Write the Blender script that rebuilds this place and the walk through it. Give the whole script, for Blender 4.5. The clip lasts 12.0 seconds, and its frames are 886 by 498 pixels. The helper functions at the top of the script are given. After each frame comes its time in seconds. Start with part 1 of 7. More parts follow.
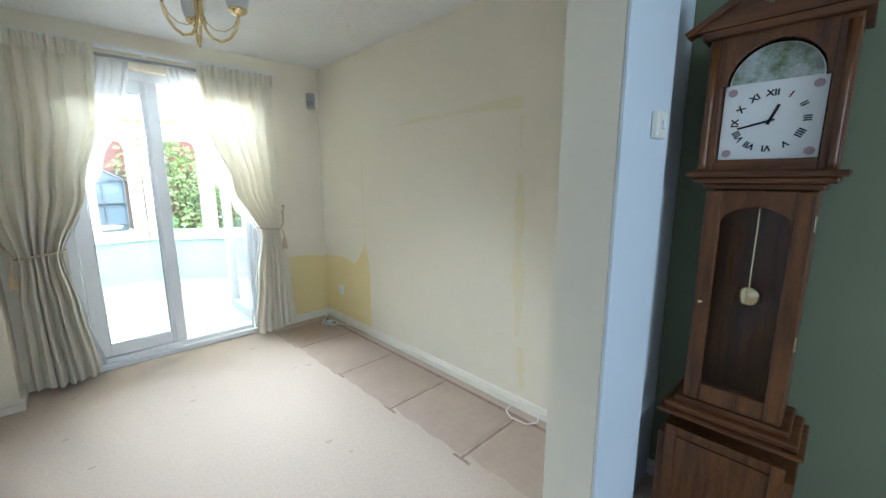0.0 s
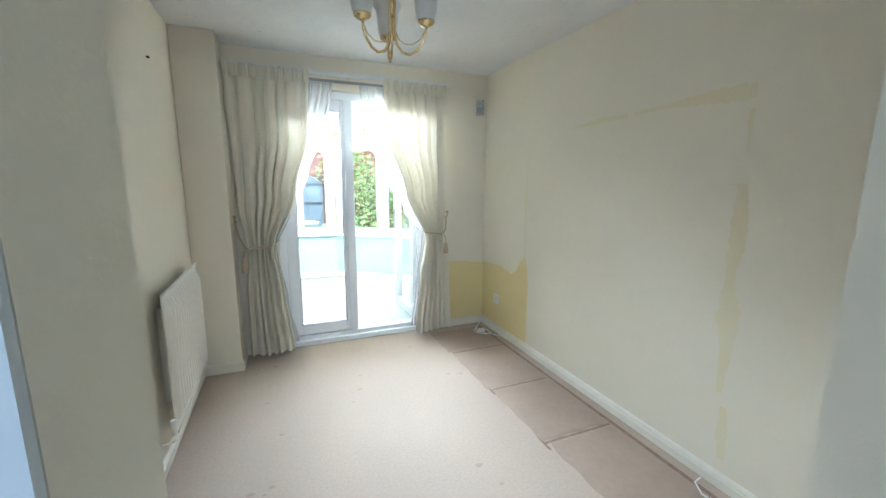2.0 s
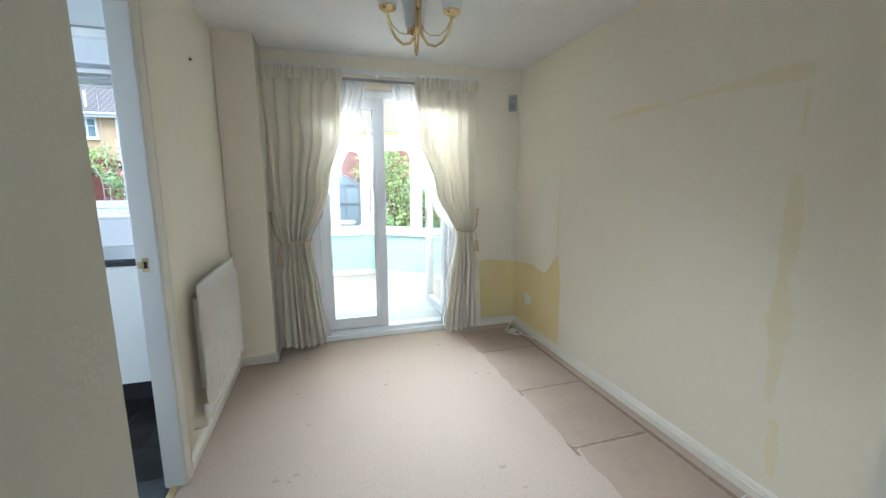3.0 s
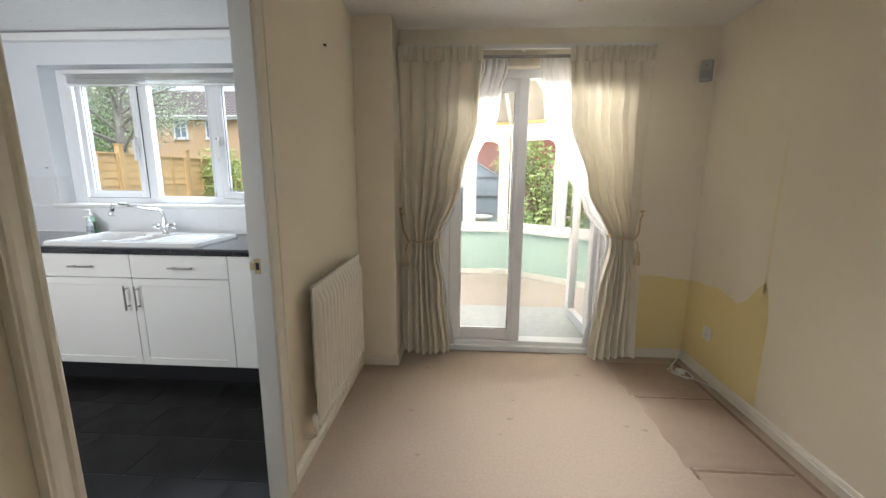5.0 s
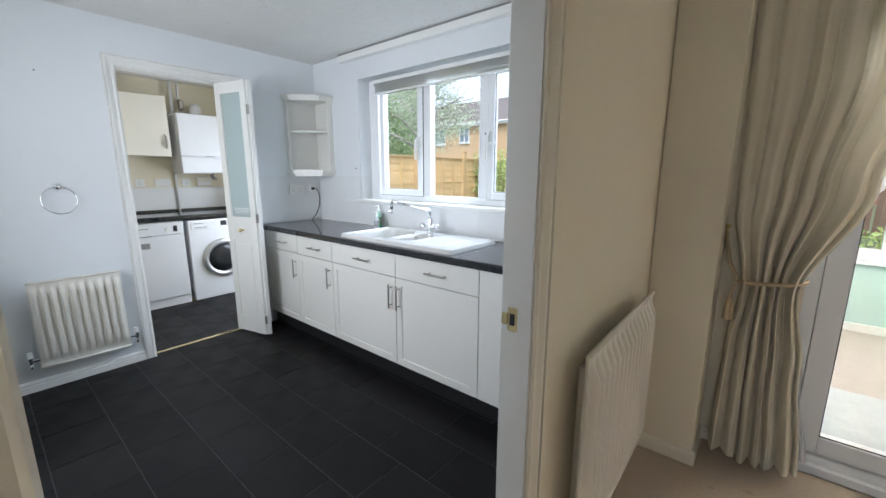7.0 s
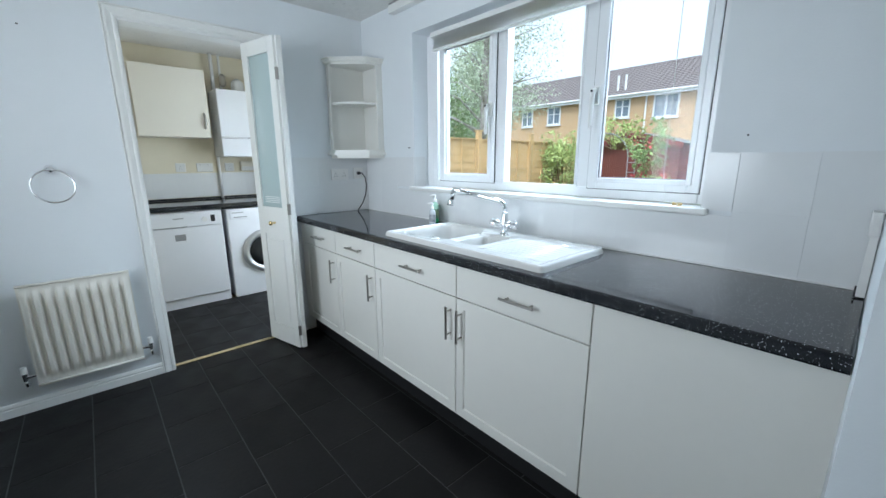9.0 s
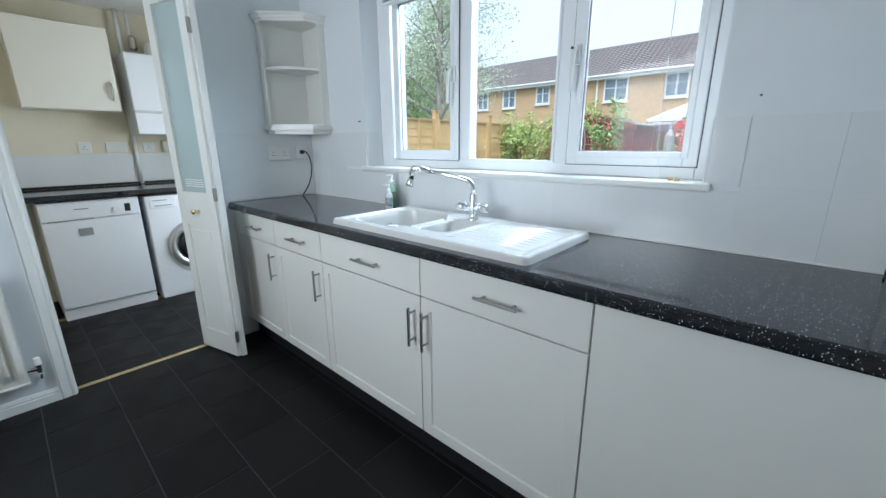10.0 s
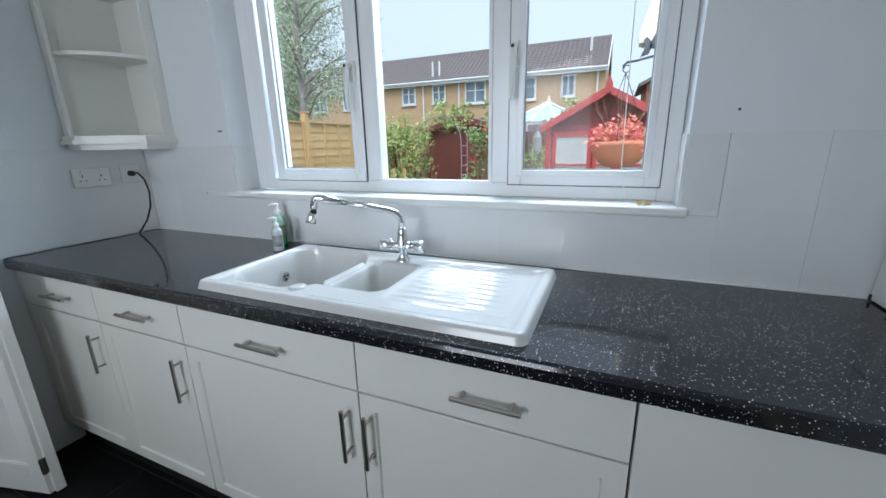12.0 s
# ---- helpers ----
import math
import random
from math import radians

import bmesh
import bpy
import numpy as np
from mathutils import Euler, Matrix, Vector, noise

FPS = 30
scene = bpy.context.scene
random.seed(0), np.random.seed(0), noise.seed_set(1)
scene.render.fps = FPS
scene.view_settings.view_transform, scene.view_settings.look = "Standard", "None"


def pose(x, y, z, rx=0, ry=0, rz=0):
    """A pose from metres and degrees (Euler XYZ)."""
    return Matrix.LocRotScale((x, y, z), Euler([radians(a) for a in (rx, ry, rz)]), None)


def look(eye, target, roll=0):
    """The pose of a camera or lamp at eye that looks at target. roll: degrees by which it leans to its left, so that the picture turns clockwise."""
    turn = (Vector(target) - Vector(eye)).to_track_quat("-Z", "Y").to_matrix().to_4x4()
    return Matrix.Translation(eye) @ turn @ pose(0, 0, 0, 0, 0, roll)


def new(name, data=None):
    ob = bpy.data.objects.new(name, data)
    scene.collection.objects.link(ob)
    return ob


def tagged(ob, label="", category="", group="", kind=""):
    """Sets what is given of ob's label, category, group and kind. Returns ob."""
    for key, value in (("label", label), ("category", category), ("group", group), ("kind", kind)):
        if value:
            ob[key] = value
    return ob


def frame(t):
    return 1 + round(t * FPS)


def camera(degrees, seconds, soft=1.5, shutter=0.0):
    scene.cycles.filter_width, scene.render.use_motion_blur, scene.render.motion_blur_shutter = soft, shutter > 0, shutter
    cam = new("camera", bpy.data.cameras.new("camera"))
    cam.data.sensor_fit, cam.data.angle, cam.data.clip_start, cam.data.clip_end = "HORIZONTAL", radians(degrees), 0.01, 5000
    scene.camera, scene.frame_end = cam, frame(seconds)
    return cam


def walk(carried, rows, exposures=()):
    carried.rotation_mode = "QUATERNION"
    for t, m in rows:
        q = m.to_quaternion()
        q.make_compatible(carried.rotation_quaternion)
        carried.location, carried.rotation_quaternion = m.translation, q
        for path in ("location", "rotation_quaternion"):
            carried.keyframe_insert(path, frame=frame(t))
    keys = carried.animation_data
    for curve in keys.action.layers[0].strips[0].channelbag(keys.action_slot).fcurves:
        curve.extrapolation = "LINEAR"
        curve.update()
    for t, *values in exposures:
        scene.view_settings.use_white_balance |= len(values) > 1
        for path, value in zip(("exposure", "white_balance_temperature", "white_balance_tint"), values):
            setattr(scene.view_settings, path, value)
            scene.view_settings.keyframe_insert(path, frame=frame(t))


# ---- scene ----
cam = camera(97.4, 12.0)
PATH = [
    (0, (1.221, 0.734, 1.354), (2.593, 2.146, 0.999), -0.1),
    (0.5, (1.293, 0.811, 1.399), (2.422, 2.425, 1.053), 0.2),
    (1, (1.295, 0.862, 1.389), (2.235, 2.596, 1.06), 0.1),
    (1.5, (1.256, 0.914, 1.383), (2.071, 2.711, 1.057), 0.2),
    (2, (1.241, 0.939, 1.383), (1.99, 2.762, 1.045), 0.3),
    (2.5, (1.262, 0.948, 1.367), (1.925, 2.805, 1.029), 0.2),
    (3, (1.307, 0.941, 1.339), (1.877, 2.83, 1.012), 0.0),
    (3.2, (1.299, 0.943, 1.335), (1.843, 2.84, 1.008), -0.0),
    (5, (1.381, 1.384, 1.356), (1.265, 3.347, 0.987), 0.4),
    (5.5, (1.416, 1.549, 1.367), (0.929, 3.453, 0.997), 0.1),
    (6, (1.38, 1.692, 1.369), (0.575, 3.486, 1.001), 0.0),
    (6.5, (1.177, 1.86, 1.363), (0.127, 3.521, 0.993), 0.1),
    (7, (1.025, 1.999, 1.353), (-0.226, 3.512, 0.972), 0.1),
    (7.5, (0.898, 2.181, 1.347), (-0.511, 3.548, 0.966), 0.0),
    (7.7, (0.852, 2.25, 1.349), (-0.603, 3.567, 0.962), 0.0),
    (9.3, (0.415, 2.529, 1.294), (-1.023, 3.84, 0.834), -0.1),
    (9.5, (0.384, 2.564, 1.284), (-1.02, 3.907, 0.809), -0.2),
    (10, (0.255, 2.68, 1.253), (-1.034, 4.12, 0.736), -0.3),
    (10.5, (0.137, 2.774, 1.266), (-1.02, 4.31, 0.716), -0.7),
    (11, (0.011, 2.816, 1.278), (-0.981, 4.462, 0.727), -0.8),
    (11.5, (-0.09, 2.818, 1.321), (-0.924, 4.549, 0.768), -1.2),
    (12, (-0.15, 2.92, 1.322), (-0.92, 4.69, 0.796), -1.3),
]
EXPOSURES = [
    (0.0, 1.54, 4900, 3), (1.5, 1.58, 4850, 2), (2.4, 1.42, 4900, 4), (3.2, 1.22, 5100, 6), (4.8, 0.74, 6050, 13), (6.0, 0.74, 5850, 12), (7.2, 0.82, 5750, 12), (7.7, 0.82, 5650, 11), (9.3, 0.66, 5500, 6), (10.5, 0.48, 5550, 7), (12.0, 0.22, 5600, 9),
]
walk(cam, [(t, look(eye, target, roll)) for t, eye, target, roll in PATH], EXPOSURES)

# ---- daylight: a pale overcast sky, a wide dim sun, and lamps added for the sky's light ----
world = bpy.data.worlds.new("overcast_sky")
scene.world = world
world.use_nodes = True
wn, wl = world.node_tree.nodes, world.node_tree.links
sky = wn.new("ShaderNodeTexSky")
sky.sky_type, sky.sun_disc = "NISHITA", False
sky.sun_elevation, sky.sun_rotation = radians(48), radians(200)
sky.air_density, sky.dust_density = 1.0, 4.0
cloud = wn.new("ShaderNodeMix")
cloud.data_type = "RGBA"
cloud.inputs[0].default_value = 0.8
cloud.inputs[7].default_value = (9.5, 10.4, 11.0, 1)
wl.new(sky.outputs[0], cloud.inputs[6])
wl.new(cloud.outputs[2], wn["Background"].inputs[0])
wn["Background"].inputs[1].default_value = 0.092


def lamp(name, kind, m, energy, colour=(1, 1, 1), size=(1, 1), angle=0.2, spread=180):
    data = bpy.data.lights.new(name, kind)
    data.energy, data.color = energy, colour
    if kind == "AREA":
        data.shape, data.size, data.size_y, data.spread = "RECTANGLE", size[0], size[1], radians(spread)
    else:
        data.angle = angle
    ob = new(name, data)
    ob.matrix_world = m
    return ob


lamp("sun", "SUN", look((0, 0, 20), (-6, 9, 0)), 2.6, (1, 0.96, 0.9), angle=radians(25))
# Added out of view above the window and patio heads, boosting the daylight indoors.
lamp("window_skylight", "AREA", look((-0.82, 5.05, 2.75), (-0.9, 2.4, 1.45)), 84, (0.84, 0.94, 1), (1.7, 0.9), spread=145)
lamp("patio_skylight", "AREA", look((1.8, 5.45, 2.56), (2.05, 2.4, 2.35)), 212, (1, 0.945, 0.86), (2.0, 0.5), spread=114)
# Fill lamp added behind the kitchen to brighten cabinet fronts; no window is known there.
lamp("kitchen_rear_skylight", "AREA", look((-0.9, 1.33, 1.55), (-1.5, 4.0, 1.4)), 13, (1, 0.98, 0.94), (1.0, 1.1), spread=130)
# Fill lamp added at an unseen opening to light the utility room.
lamp("utility_door_skylight", "AREA", look((-2.98, 4.45, 1.3), (-3.3, 2.6, 1.1)), 13, (0.95, 0.97, 1), (0.7, 1.6))
lamp("living_window_skylight", "AREA", look((1.3, -2.9, 1.6), (1.6, 1.2, 1.2)), 19, (0.93, 0.96, 1), (1.7, 1.1))


# ---- materials ----
def mat(name, colour, rough=0.5, metal=0.0, second=None, scale=6.0, amount=0.5, bump=0.0, bscale=60.0, rvar=0.0, stretch=None, spread=0.0, coat=0.0, piece=0.0):
    """Base colour mixed with a second one by two sizes of noise, with fine relief."""
    m = bpy.data.materials.new(name)
    m.use_nodes = True
    n, l = m.node_tree.nodes, m.node_tree.links
    b = n["Principled BSDF"]
    b.inputs["Roughness"].default_value, b.inputs["Metallic"].default_value = rough, metal
    b.inputs["Coat Weight"].default_value = coat
    if second is None:
        second = tuple(c * 0.9 for c in colour)
    tc = n.new("ShaderNodeTexCoord")
    mp = n.new("ShaderNodeMapping")
    if stretch:
        mp.inputs["Scale"].default_value = stretch
    l.new(tc.outputs["Object"], mp.inputs[0])
    big, small = n.new("ShaderNodeTexNoise"), n.new("ShaderNodeTexNoise")
    big.inputs["Scale"].default_value, small.inputs["Scale"].default_value = scale, scale * 9
    for t in (big, small):
        t.inputs["Detail"].default_value = 4
        l.new(mp.outputs[0], t.inputs["Vector"])
    add = n.new("ShaderNodeMath")
    add.operation = "MULTIPLY_ADD"
    add.inputs[1].default_value = 0.45
    l.new(small.outputs[0], add.inputs[0])
    l.new(big.outputs[0], add.inputs[2])
    ramp = n.new("ShaderNodeMapRange")
    ramp.inputs[1].default_value, ramp.inputs[2].default_value = 0.5, 0.98
    ramp.inputs[4].default_value = amount
    l.new(add.outputs[0], ramp.inputs[0])
    mix = n.new("ShaderNodeMix")
    mix.data_type = "RGBA"
    mix.inputs[6].default_value, mix.inputs[7].default_value = (*colour, 1), (*second, 1)
    l.new(ramp.outputs[0], mix.inputs[0])
    out = mix.outputs[2]
    if piece:
        info = n.new("ShaderNodeObjectInfo")
        isl = n.new("ShaderNodeNewGeometry")
        sm = n.new("ShaderNodeMath")
        sm.operation = "ADD"
        l.new(info.outputs["Random"], sm.inputs[0])
        l.new(isl.outputs["Random Per Island"], sm.inputs[1])
        fr = n.new("ShaderNodeMath")
        fr.operation = "FRACT"
        l.new(sm.outputs[0], fr.inputs[0])
        rg = n.new("ShaderNodeMapRange")
        rg.inputs[3].default_value, rg.inputs[4].default_value = 1 - piece, 1 + piece
        l.new(fr.outputs[0], rg.inputs[0])
        hsv = n.new("ShaderNodeHueSaturation")
        l.new(rg.outputs[0], hsv.inputs["Value"])
        l.new(out, hsv.inputs["Color"])
        out = hsv.outputs[0]
    l.new(out, b.inputs["Base Color"])
    if rvar:
        rr = n.new("ShaderNodeMapRange")
        rr.inputs[1].default_value, rr.inputs[2].default_value = 0.35, 0.65
        rr.inputs[3].default_value, rr.inputs[4].default_value = max(0.02, rough - rvar), min(1, rough + rvar)
        l.new(big.outputs[0], rr.inputs[0])
        l.new(rr.outputs[0], b.inputs["Roughness"])
    if bump:
        bt = n.new("ShaderNodeTexNoise")
        bt.inputs["Scale"].default_value, bt.inputs["Detail"].default_value = bscale, 3
        l.new(mp.outputs[0], bt.inputs["Vector"])
        bp = n.new("ShaderNodeBump")
        bp.inputs["Strength"].default_value, bp.inputs["Distance"].default_value = bump, 0.004
        l.new(bt.outputs[0], bp.inputs["Height"])
        l.new(bp.outputs[0], b.inputs["Normal"])
    return m


def glass(name, tint=(1, 1, 1), rough=0.0, gloss=0.08, dim=1.0):
    """A thin pane: straight through, with a faint sheen."""
    m = bpy.data.materials.new(name)
    m.use_nodes = True
    n, l = m.node_tree.nodes, m.node_tree.links
    n.remove(n["Principled BSDF"])
    tr, gl, mx, fr = n.new("ShaderNodeBsdfTransparent"), n.new("ShaderNodeBsdfGlossy"), n.new("ShaderNodeMixShader"), n.new("ShaderNodeLayerWeight")
    fr.inputs[0].default_value = 0.12
    soft = n.new("ShaderNodeMath")
    soft.operation = "MULTIPLY_ADD"
    soft.inputs[1].default_value, soft.inputs[2].default_value = 0.4, 0.008
    l.new(fr.outputs[1], soft.inputs[0])
    tr.inputs[0].default_value = (*[c * dim for c in tint], 1)
    gl.inputs["Roughness"].default_value = rough
    l.new(soft.outputs[0], mx.inputs[0])
    l.new(tr.outputs[0], mx.inputs[1])
    l.new(gl.outputs[0], mx.inputs[2])
    l.new(mx.outputs[0], n["Material Output"].inputs[0])
    return m


def sheer(name, colour, see, rough=0.8):
    """Cloth or frosted sheet that lets part of the light through."""
    m = bpy.data.materials.new(name)
    m.use_nodes = True
    n, l = m.node_tree.nodes, m.node_tree.links
    n.remove(n["Principled BSDF"])
    tr, df, tl, m1, m2 = (n.new(k) for k in ("ShaderNodeBsdfTransparent", "ShaderNodeBsdfDiffuse", "ShaderNodeBsdfTranslucent", "ShaderNodeMixShader", "ShaderNodeMixShader"))
    df.inputs[0].default_value = tl.inputs[0].default_value = (*colour, 1)
    m1.inputs[0].default_value, m2.inputs[0].default_value = 0.45, see
    l.new(df.outputs[0], m1.inputs[1])
    l.new(tl.outputs[0], m1.inputs[2])
    l.new(m1.outputs[0], m2.inputs[1])
    l.new(tr.outputs[0], m2.inputs[2])
    l.new(m2.outputs[0], n["Material Output"].inputs[0])
    return m


CREAM = mat("cream_wall_paint", (0.83, 0.765, 0.62), 0.75, second=(0.78, 0.715, 0.58), scale=1.6, amount=0.5, bump=0.12, bscale=160)
WHITE_BLUE = mat("cool_white_wall_paint", (0.76, 0.785, 0.8), 0.6, second=(0.72, 0.745, 0.76), scale=1.8, amount=0.5, bump=0.12, bscale=150)
PALE_WALL = mat("pale_grey_wall_paint", (0.7, 0.74, 0.77), 0.7, scale=2, bump=0.1, bscale=150)
GREEN_WALL = mat("sage_green_wall_paint", (0.18, 0.2, 0.12), 0.75, second=(0.165, 0.185, 0.11), scale=2, bump=0.1, bscale=150)
UTIL_WALL = mat("warm_cream_utility_paint", (0.8, 0.74, 0.58), 0.7, scale=2, bump=0.1, bscale=150)
CEIL = mat("textured_ceiling_plaster", (0.8, 0.79, 0.76), 0.85, scale=3, bump=0.9, bscale=22)
CARPET = mat("beige_pile_carpet", (0.58, 0.475, 0.38), 0.95, second=(0.47, 0.385, 0.305), scale=70, amount=0.7, bump=1.0, bscale=420)
CARPET_DARK = mat("flattened_beige_carpet", (0.48, 0.375, 0.29), 0.95, second=(0.4, 0.305, 0.235), scale=3, amount=0.8, bump=1.0, bscale=420)
GLOSS = mat("white_gloss_paint", (0.82, 0.82, 0.79), 0.3, scale=5, amount=0.4, bump=0.04, bscale=40)
CREAM_GLOSS = mat("cream_white_gloss_paint", (0.81, 0.765, 0.66), 0.35, scale=5, amount=0.4, bump=0.04, bscale=40)
cnode = CEIL.node_tree
fleck = cnode.nodes.new("ShaderNodeTexNoise")
fleck.inputs["Scale"].default_value, fleck.inputs["Detail"].default_value = 26, 2
fmap, fcoord, fstep, fmix = (cnode.nodes.new(k) for k in ("ShaderNodeMapping", "ShaderNodeTexCoord", "ShaderNodeMapRange", "ShaderNodeMix"))
fmap.inputs["Scale"].default_value, fmap.inputs["Rotation"].default_value = (1, 3.2, 1), (0, 0, 0.7)
fstep.inputs[1].default_value, fstep.inputs[2].default_value, fstep.inputs[4].default_value = 0.71, 0.74, 0.65
fmix.data_type, fmix.inputs[7].default_value = "RGBA", (0.3, 0.27, 0.24, 1)
cnode.links.new(fcoord.outputs["Object"], fmap.inputs[0])
cnode.links.new(fmap.outputs[0], fleck.inputs["Vector"])
cnode.links.new(fleck.outputs[0], fstep.inputs[0])
cnode.links.new(fstep.outputs[0], fmix.inputs[0])
cnode.links.new(cnode.nodes["Principled BSDF"].inputs["Base Color"].links[0].from_socket, fmix.inputs[6])
cnode.links.new(fmix.outputs[2], cnode.nodes["Principled BSDF"].inputs["Base Color"])
UPVC = mat("white_window_plastic", (0.85, 0.86, 0.87), 0.25, scale=4, amount=0.25)
PANE = glass("clear_glass")
SLATE = mat("charcoal_slate_vinyl", (0.0062, 0.006, 0.0062), 0.5, second=(0.0135, 0.013, 0.013), scale=5, amount=0.9, bump=0.25, bscale=45, rvar=0.1, piece=0.25)
SLATE.node_tree.nodes["Principled BSDF"].inputs["Specular IOR Level"].default_value = 0.2
GROUT = mat("grey_tile_joint", (0.06, 0.06, 0.06), 0.7, scale=20)
UNIT = mat("white_satin_cabinet_lacquer", (0.76, 0.75, 0.7), 0.32, scale=3, amount=0.25, bump=0.02, bscale=30)
WORKTOP = mat("black_speckled_laminate", (0.018, 0.019, 0.022), 0.16, scale=8, rvar=0.05)
CERAMIC = mat("white_glazed_ceramic", (0.63, 0.62, 0.595), 0.14, scale=3, amount=0.2, coat=0.4)
CHROME = mat("polished_chrome", (0.85, 0.86, 0.87), 0.08, 1.0, scale=8, amount=0.2)
STEEL = mat("brushed_steel", (0.46, 0.44, 0.41), 0.33, 1.0, scale=12, amount=0.4)
BRASS = mat("polished_brass", (0.78, 0.63, 0.34), 0.18, 1.0, scale=12, amount=0.4)
TILE = mat("white_glazed_wall_tile", (0.78, 0.79, 0.79), 0.18, scale=3, amount=0.3, bump=0.03, bscale=25, piece=0.02)
BLACK = mat("black_plastic", (0.015, 0.015, 0.016), 0.4, scale=10)
WHITE_PL = mat("white_plastic", (0.8, 0.8, 0.78), 0.35, scale=10, amount=0.3)
GREY_PL = mat("grey_plastic", (0.3, 0.3, 0.3), 0.4, scale=10)
RAD = mat("cream_white_radiator_enamel", (0.8, 0.77, 0.69), 0.35, scale=6, amount=0.3)
YELLOW = mat("old_yellow_wall_paint", (0.8, 0.66, 0.3), 0.8, second=(0.78, 0.7, 0.42), scale=5, amount=0.5, bump=0.1, bscale=150)


# ---- builders ----
def link(name, bm, material, parent=None, label="", smooth=False):
    me = bpy.data.meshes.new(name)
    bm.normal_update()
    if smooth:
        for f in bm.faces:
            f.smooth = True
    bm.to_mesh(me)
    bm.free()
    for m in material if isinstance(material, (list, tuple)) else (material,):
        me.materials.append(m)
    ob = new(name, me)
    if parent is not None:
        ob.parent = parent
    if label:
        ob["label"] = label
    return ob


def part(name, bm, material, parent, label="", smooth=False):
    return link(name, bm, material, parent, label, smooth)


def structure(name, bm, material, label="", category="", smooth=False):
    return tagged(link(name, bm, material, smooth=smooth), label, category, kind="structure")


def thing(name, m, label, category, group=""):
    ob = new(name)
    ob.empty_display_size = 0.1
    ob.matrix_world = m
    return tagged(ob, label, category, group)


def box(bm, x0, x1, y0, y1, z0, z1, bevel=0.0, seg=2, m=None):
    v = [bm.verts.new((x, y, z)) for z in (z0, z1) for y in (y0, y1) for x in (x0, x1)]
    fs = [bm.faces.new([v[i] for i in q]) for q in ((0, 2, 3, 1), (4, 5, 7, 6), (0, 1, 5, 4), (2, 6, 7, 3), (0, 4, 6, 2), (1, 3, 7, 5))]
    vs = v
    if bevel:
        r = bmesh.ops.bevel(bm, geom=list({e for f in fs for e in f.edges}), offset=bevel, segments=seg, affect="EDGES", profile=0.5)
        vs = list({w for f in r["faces"] for w in f.verts} | {w for w in v if w.is_valid})
    if m is not None:
        bmesh.ops.transform(bm, matrix=m, verts=[w for w in vs if w.is_valid])
    return bm


def cube(*a, **k):
    return box(bmesh.new(), *a, **k)


def tube(bm, pts, r, seg=10, cap=True):
    """A round bar along the points; r is one radius or one for each point."""
    pts = [Vector(p) for p in pts]
    rs = r if isinstance(r, (list, tuple)) else [r] * len(pts)
    rings, up = [], None
    for i, p in enumerate(pts):
        d = (pts[min(i + 1, len(pts) - 1)] - pts[max(i - 1, 0)]).normalized()
        if up is None:
            up = d.orthogonal().normalized()
        side = up - d * up.dot(d)
        up = (side if side.length > 1e-5 else d.orthogonal()).normalized()
        w = d.cross(up)
        rings.append([bm.verts.new(p + rs[i] * (math.cos(a) * up + math.sin(a) * w)) for a in (2 * math.pi * k / seg for k in range(seg))])
    for a, b in zip(rings, rings[1:]):
        for k in range(seg):
            bm.faces.new((a[k], a[(k + 1) % seg], b[(k + 1) % seg], b[k]))
    if cap:
        bm.faces.new(list(reversed(rings[0])))
        bm.faces.new(rings[-1])
    return bm


def lathe(bm, profile, seg=24, centre=(0, 0, 0)):
    """A turned body: (radius, height) pairs round the z axis."""
    cx, cy, cz = centre
    rings = []
    for r, z in profile:
        rings.append([bm.verts.new((cx + r * math.cos(2 * math.pi * k / seg), cy + r * math.sin(2 * math.pi * k / seg), cz + z)) for k in range(seg)] if r > 1e-6 else [bm.verts.new((cx, cy, cz + z))])
    for a, b in zip(rings, rings[1:]):
        for k in range(seg):
            q = (k + 1) % seg
            if len(a) == 1 and len(b) == 1:
                continue
            if len(a) == 1:
                bm.faces.new((a[0], b[q], b[k]))
            elif len(b) == 1:
                bm.faces.new((a[k], a[q], b[0]))
            else:
                bm.faces.new((a[k], a[q], b[q], b[k]))
    return bm


def prism(bm, outline, z0, z1, m=None):
    """A flat outline (x, y) raised from z0 to z1."""
    lo = [bm.verts.new((x, y, z0)) for x, y in outline]
    hi = [bm.verts.new((x, y, z1)) for x, y in outline]
    bm.faces.new(list(reversed(lo)))
    bm.faces.new(hi)
    for i in range(len(lo)):
        j = (i + 1) % len(lo)
        bm.faces.new((lo[i], lo[j], hi[j], hi[i]))
    if m is not None:
        bmesh.ops.transform(bm, matrix=m, verts=lo + hi)
    return bm


def sheet(bm, nu, nv, f):
    """A grid of points f(u, v), u and v from 0 to 1."""
    g = [[bm.verts.new(f(i / nu, j / nv)) for j in range(nv + 1)] for i in range(nu + 1)]
    for i in range(nu):
        for j in range(nv):
            bm.faces.new((g[i][j], g[i + 1][j], g[i + 1][j + 1], g[i][j + 1]))
    return bm


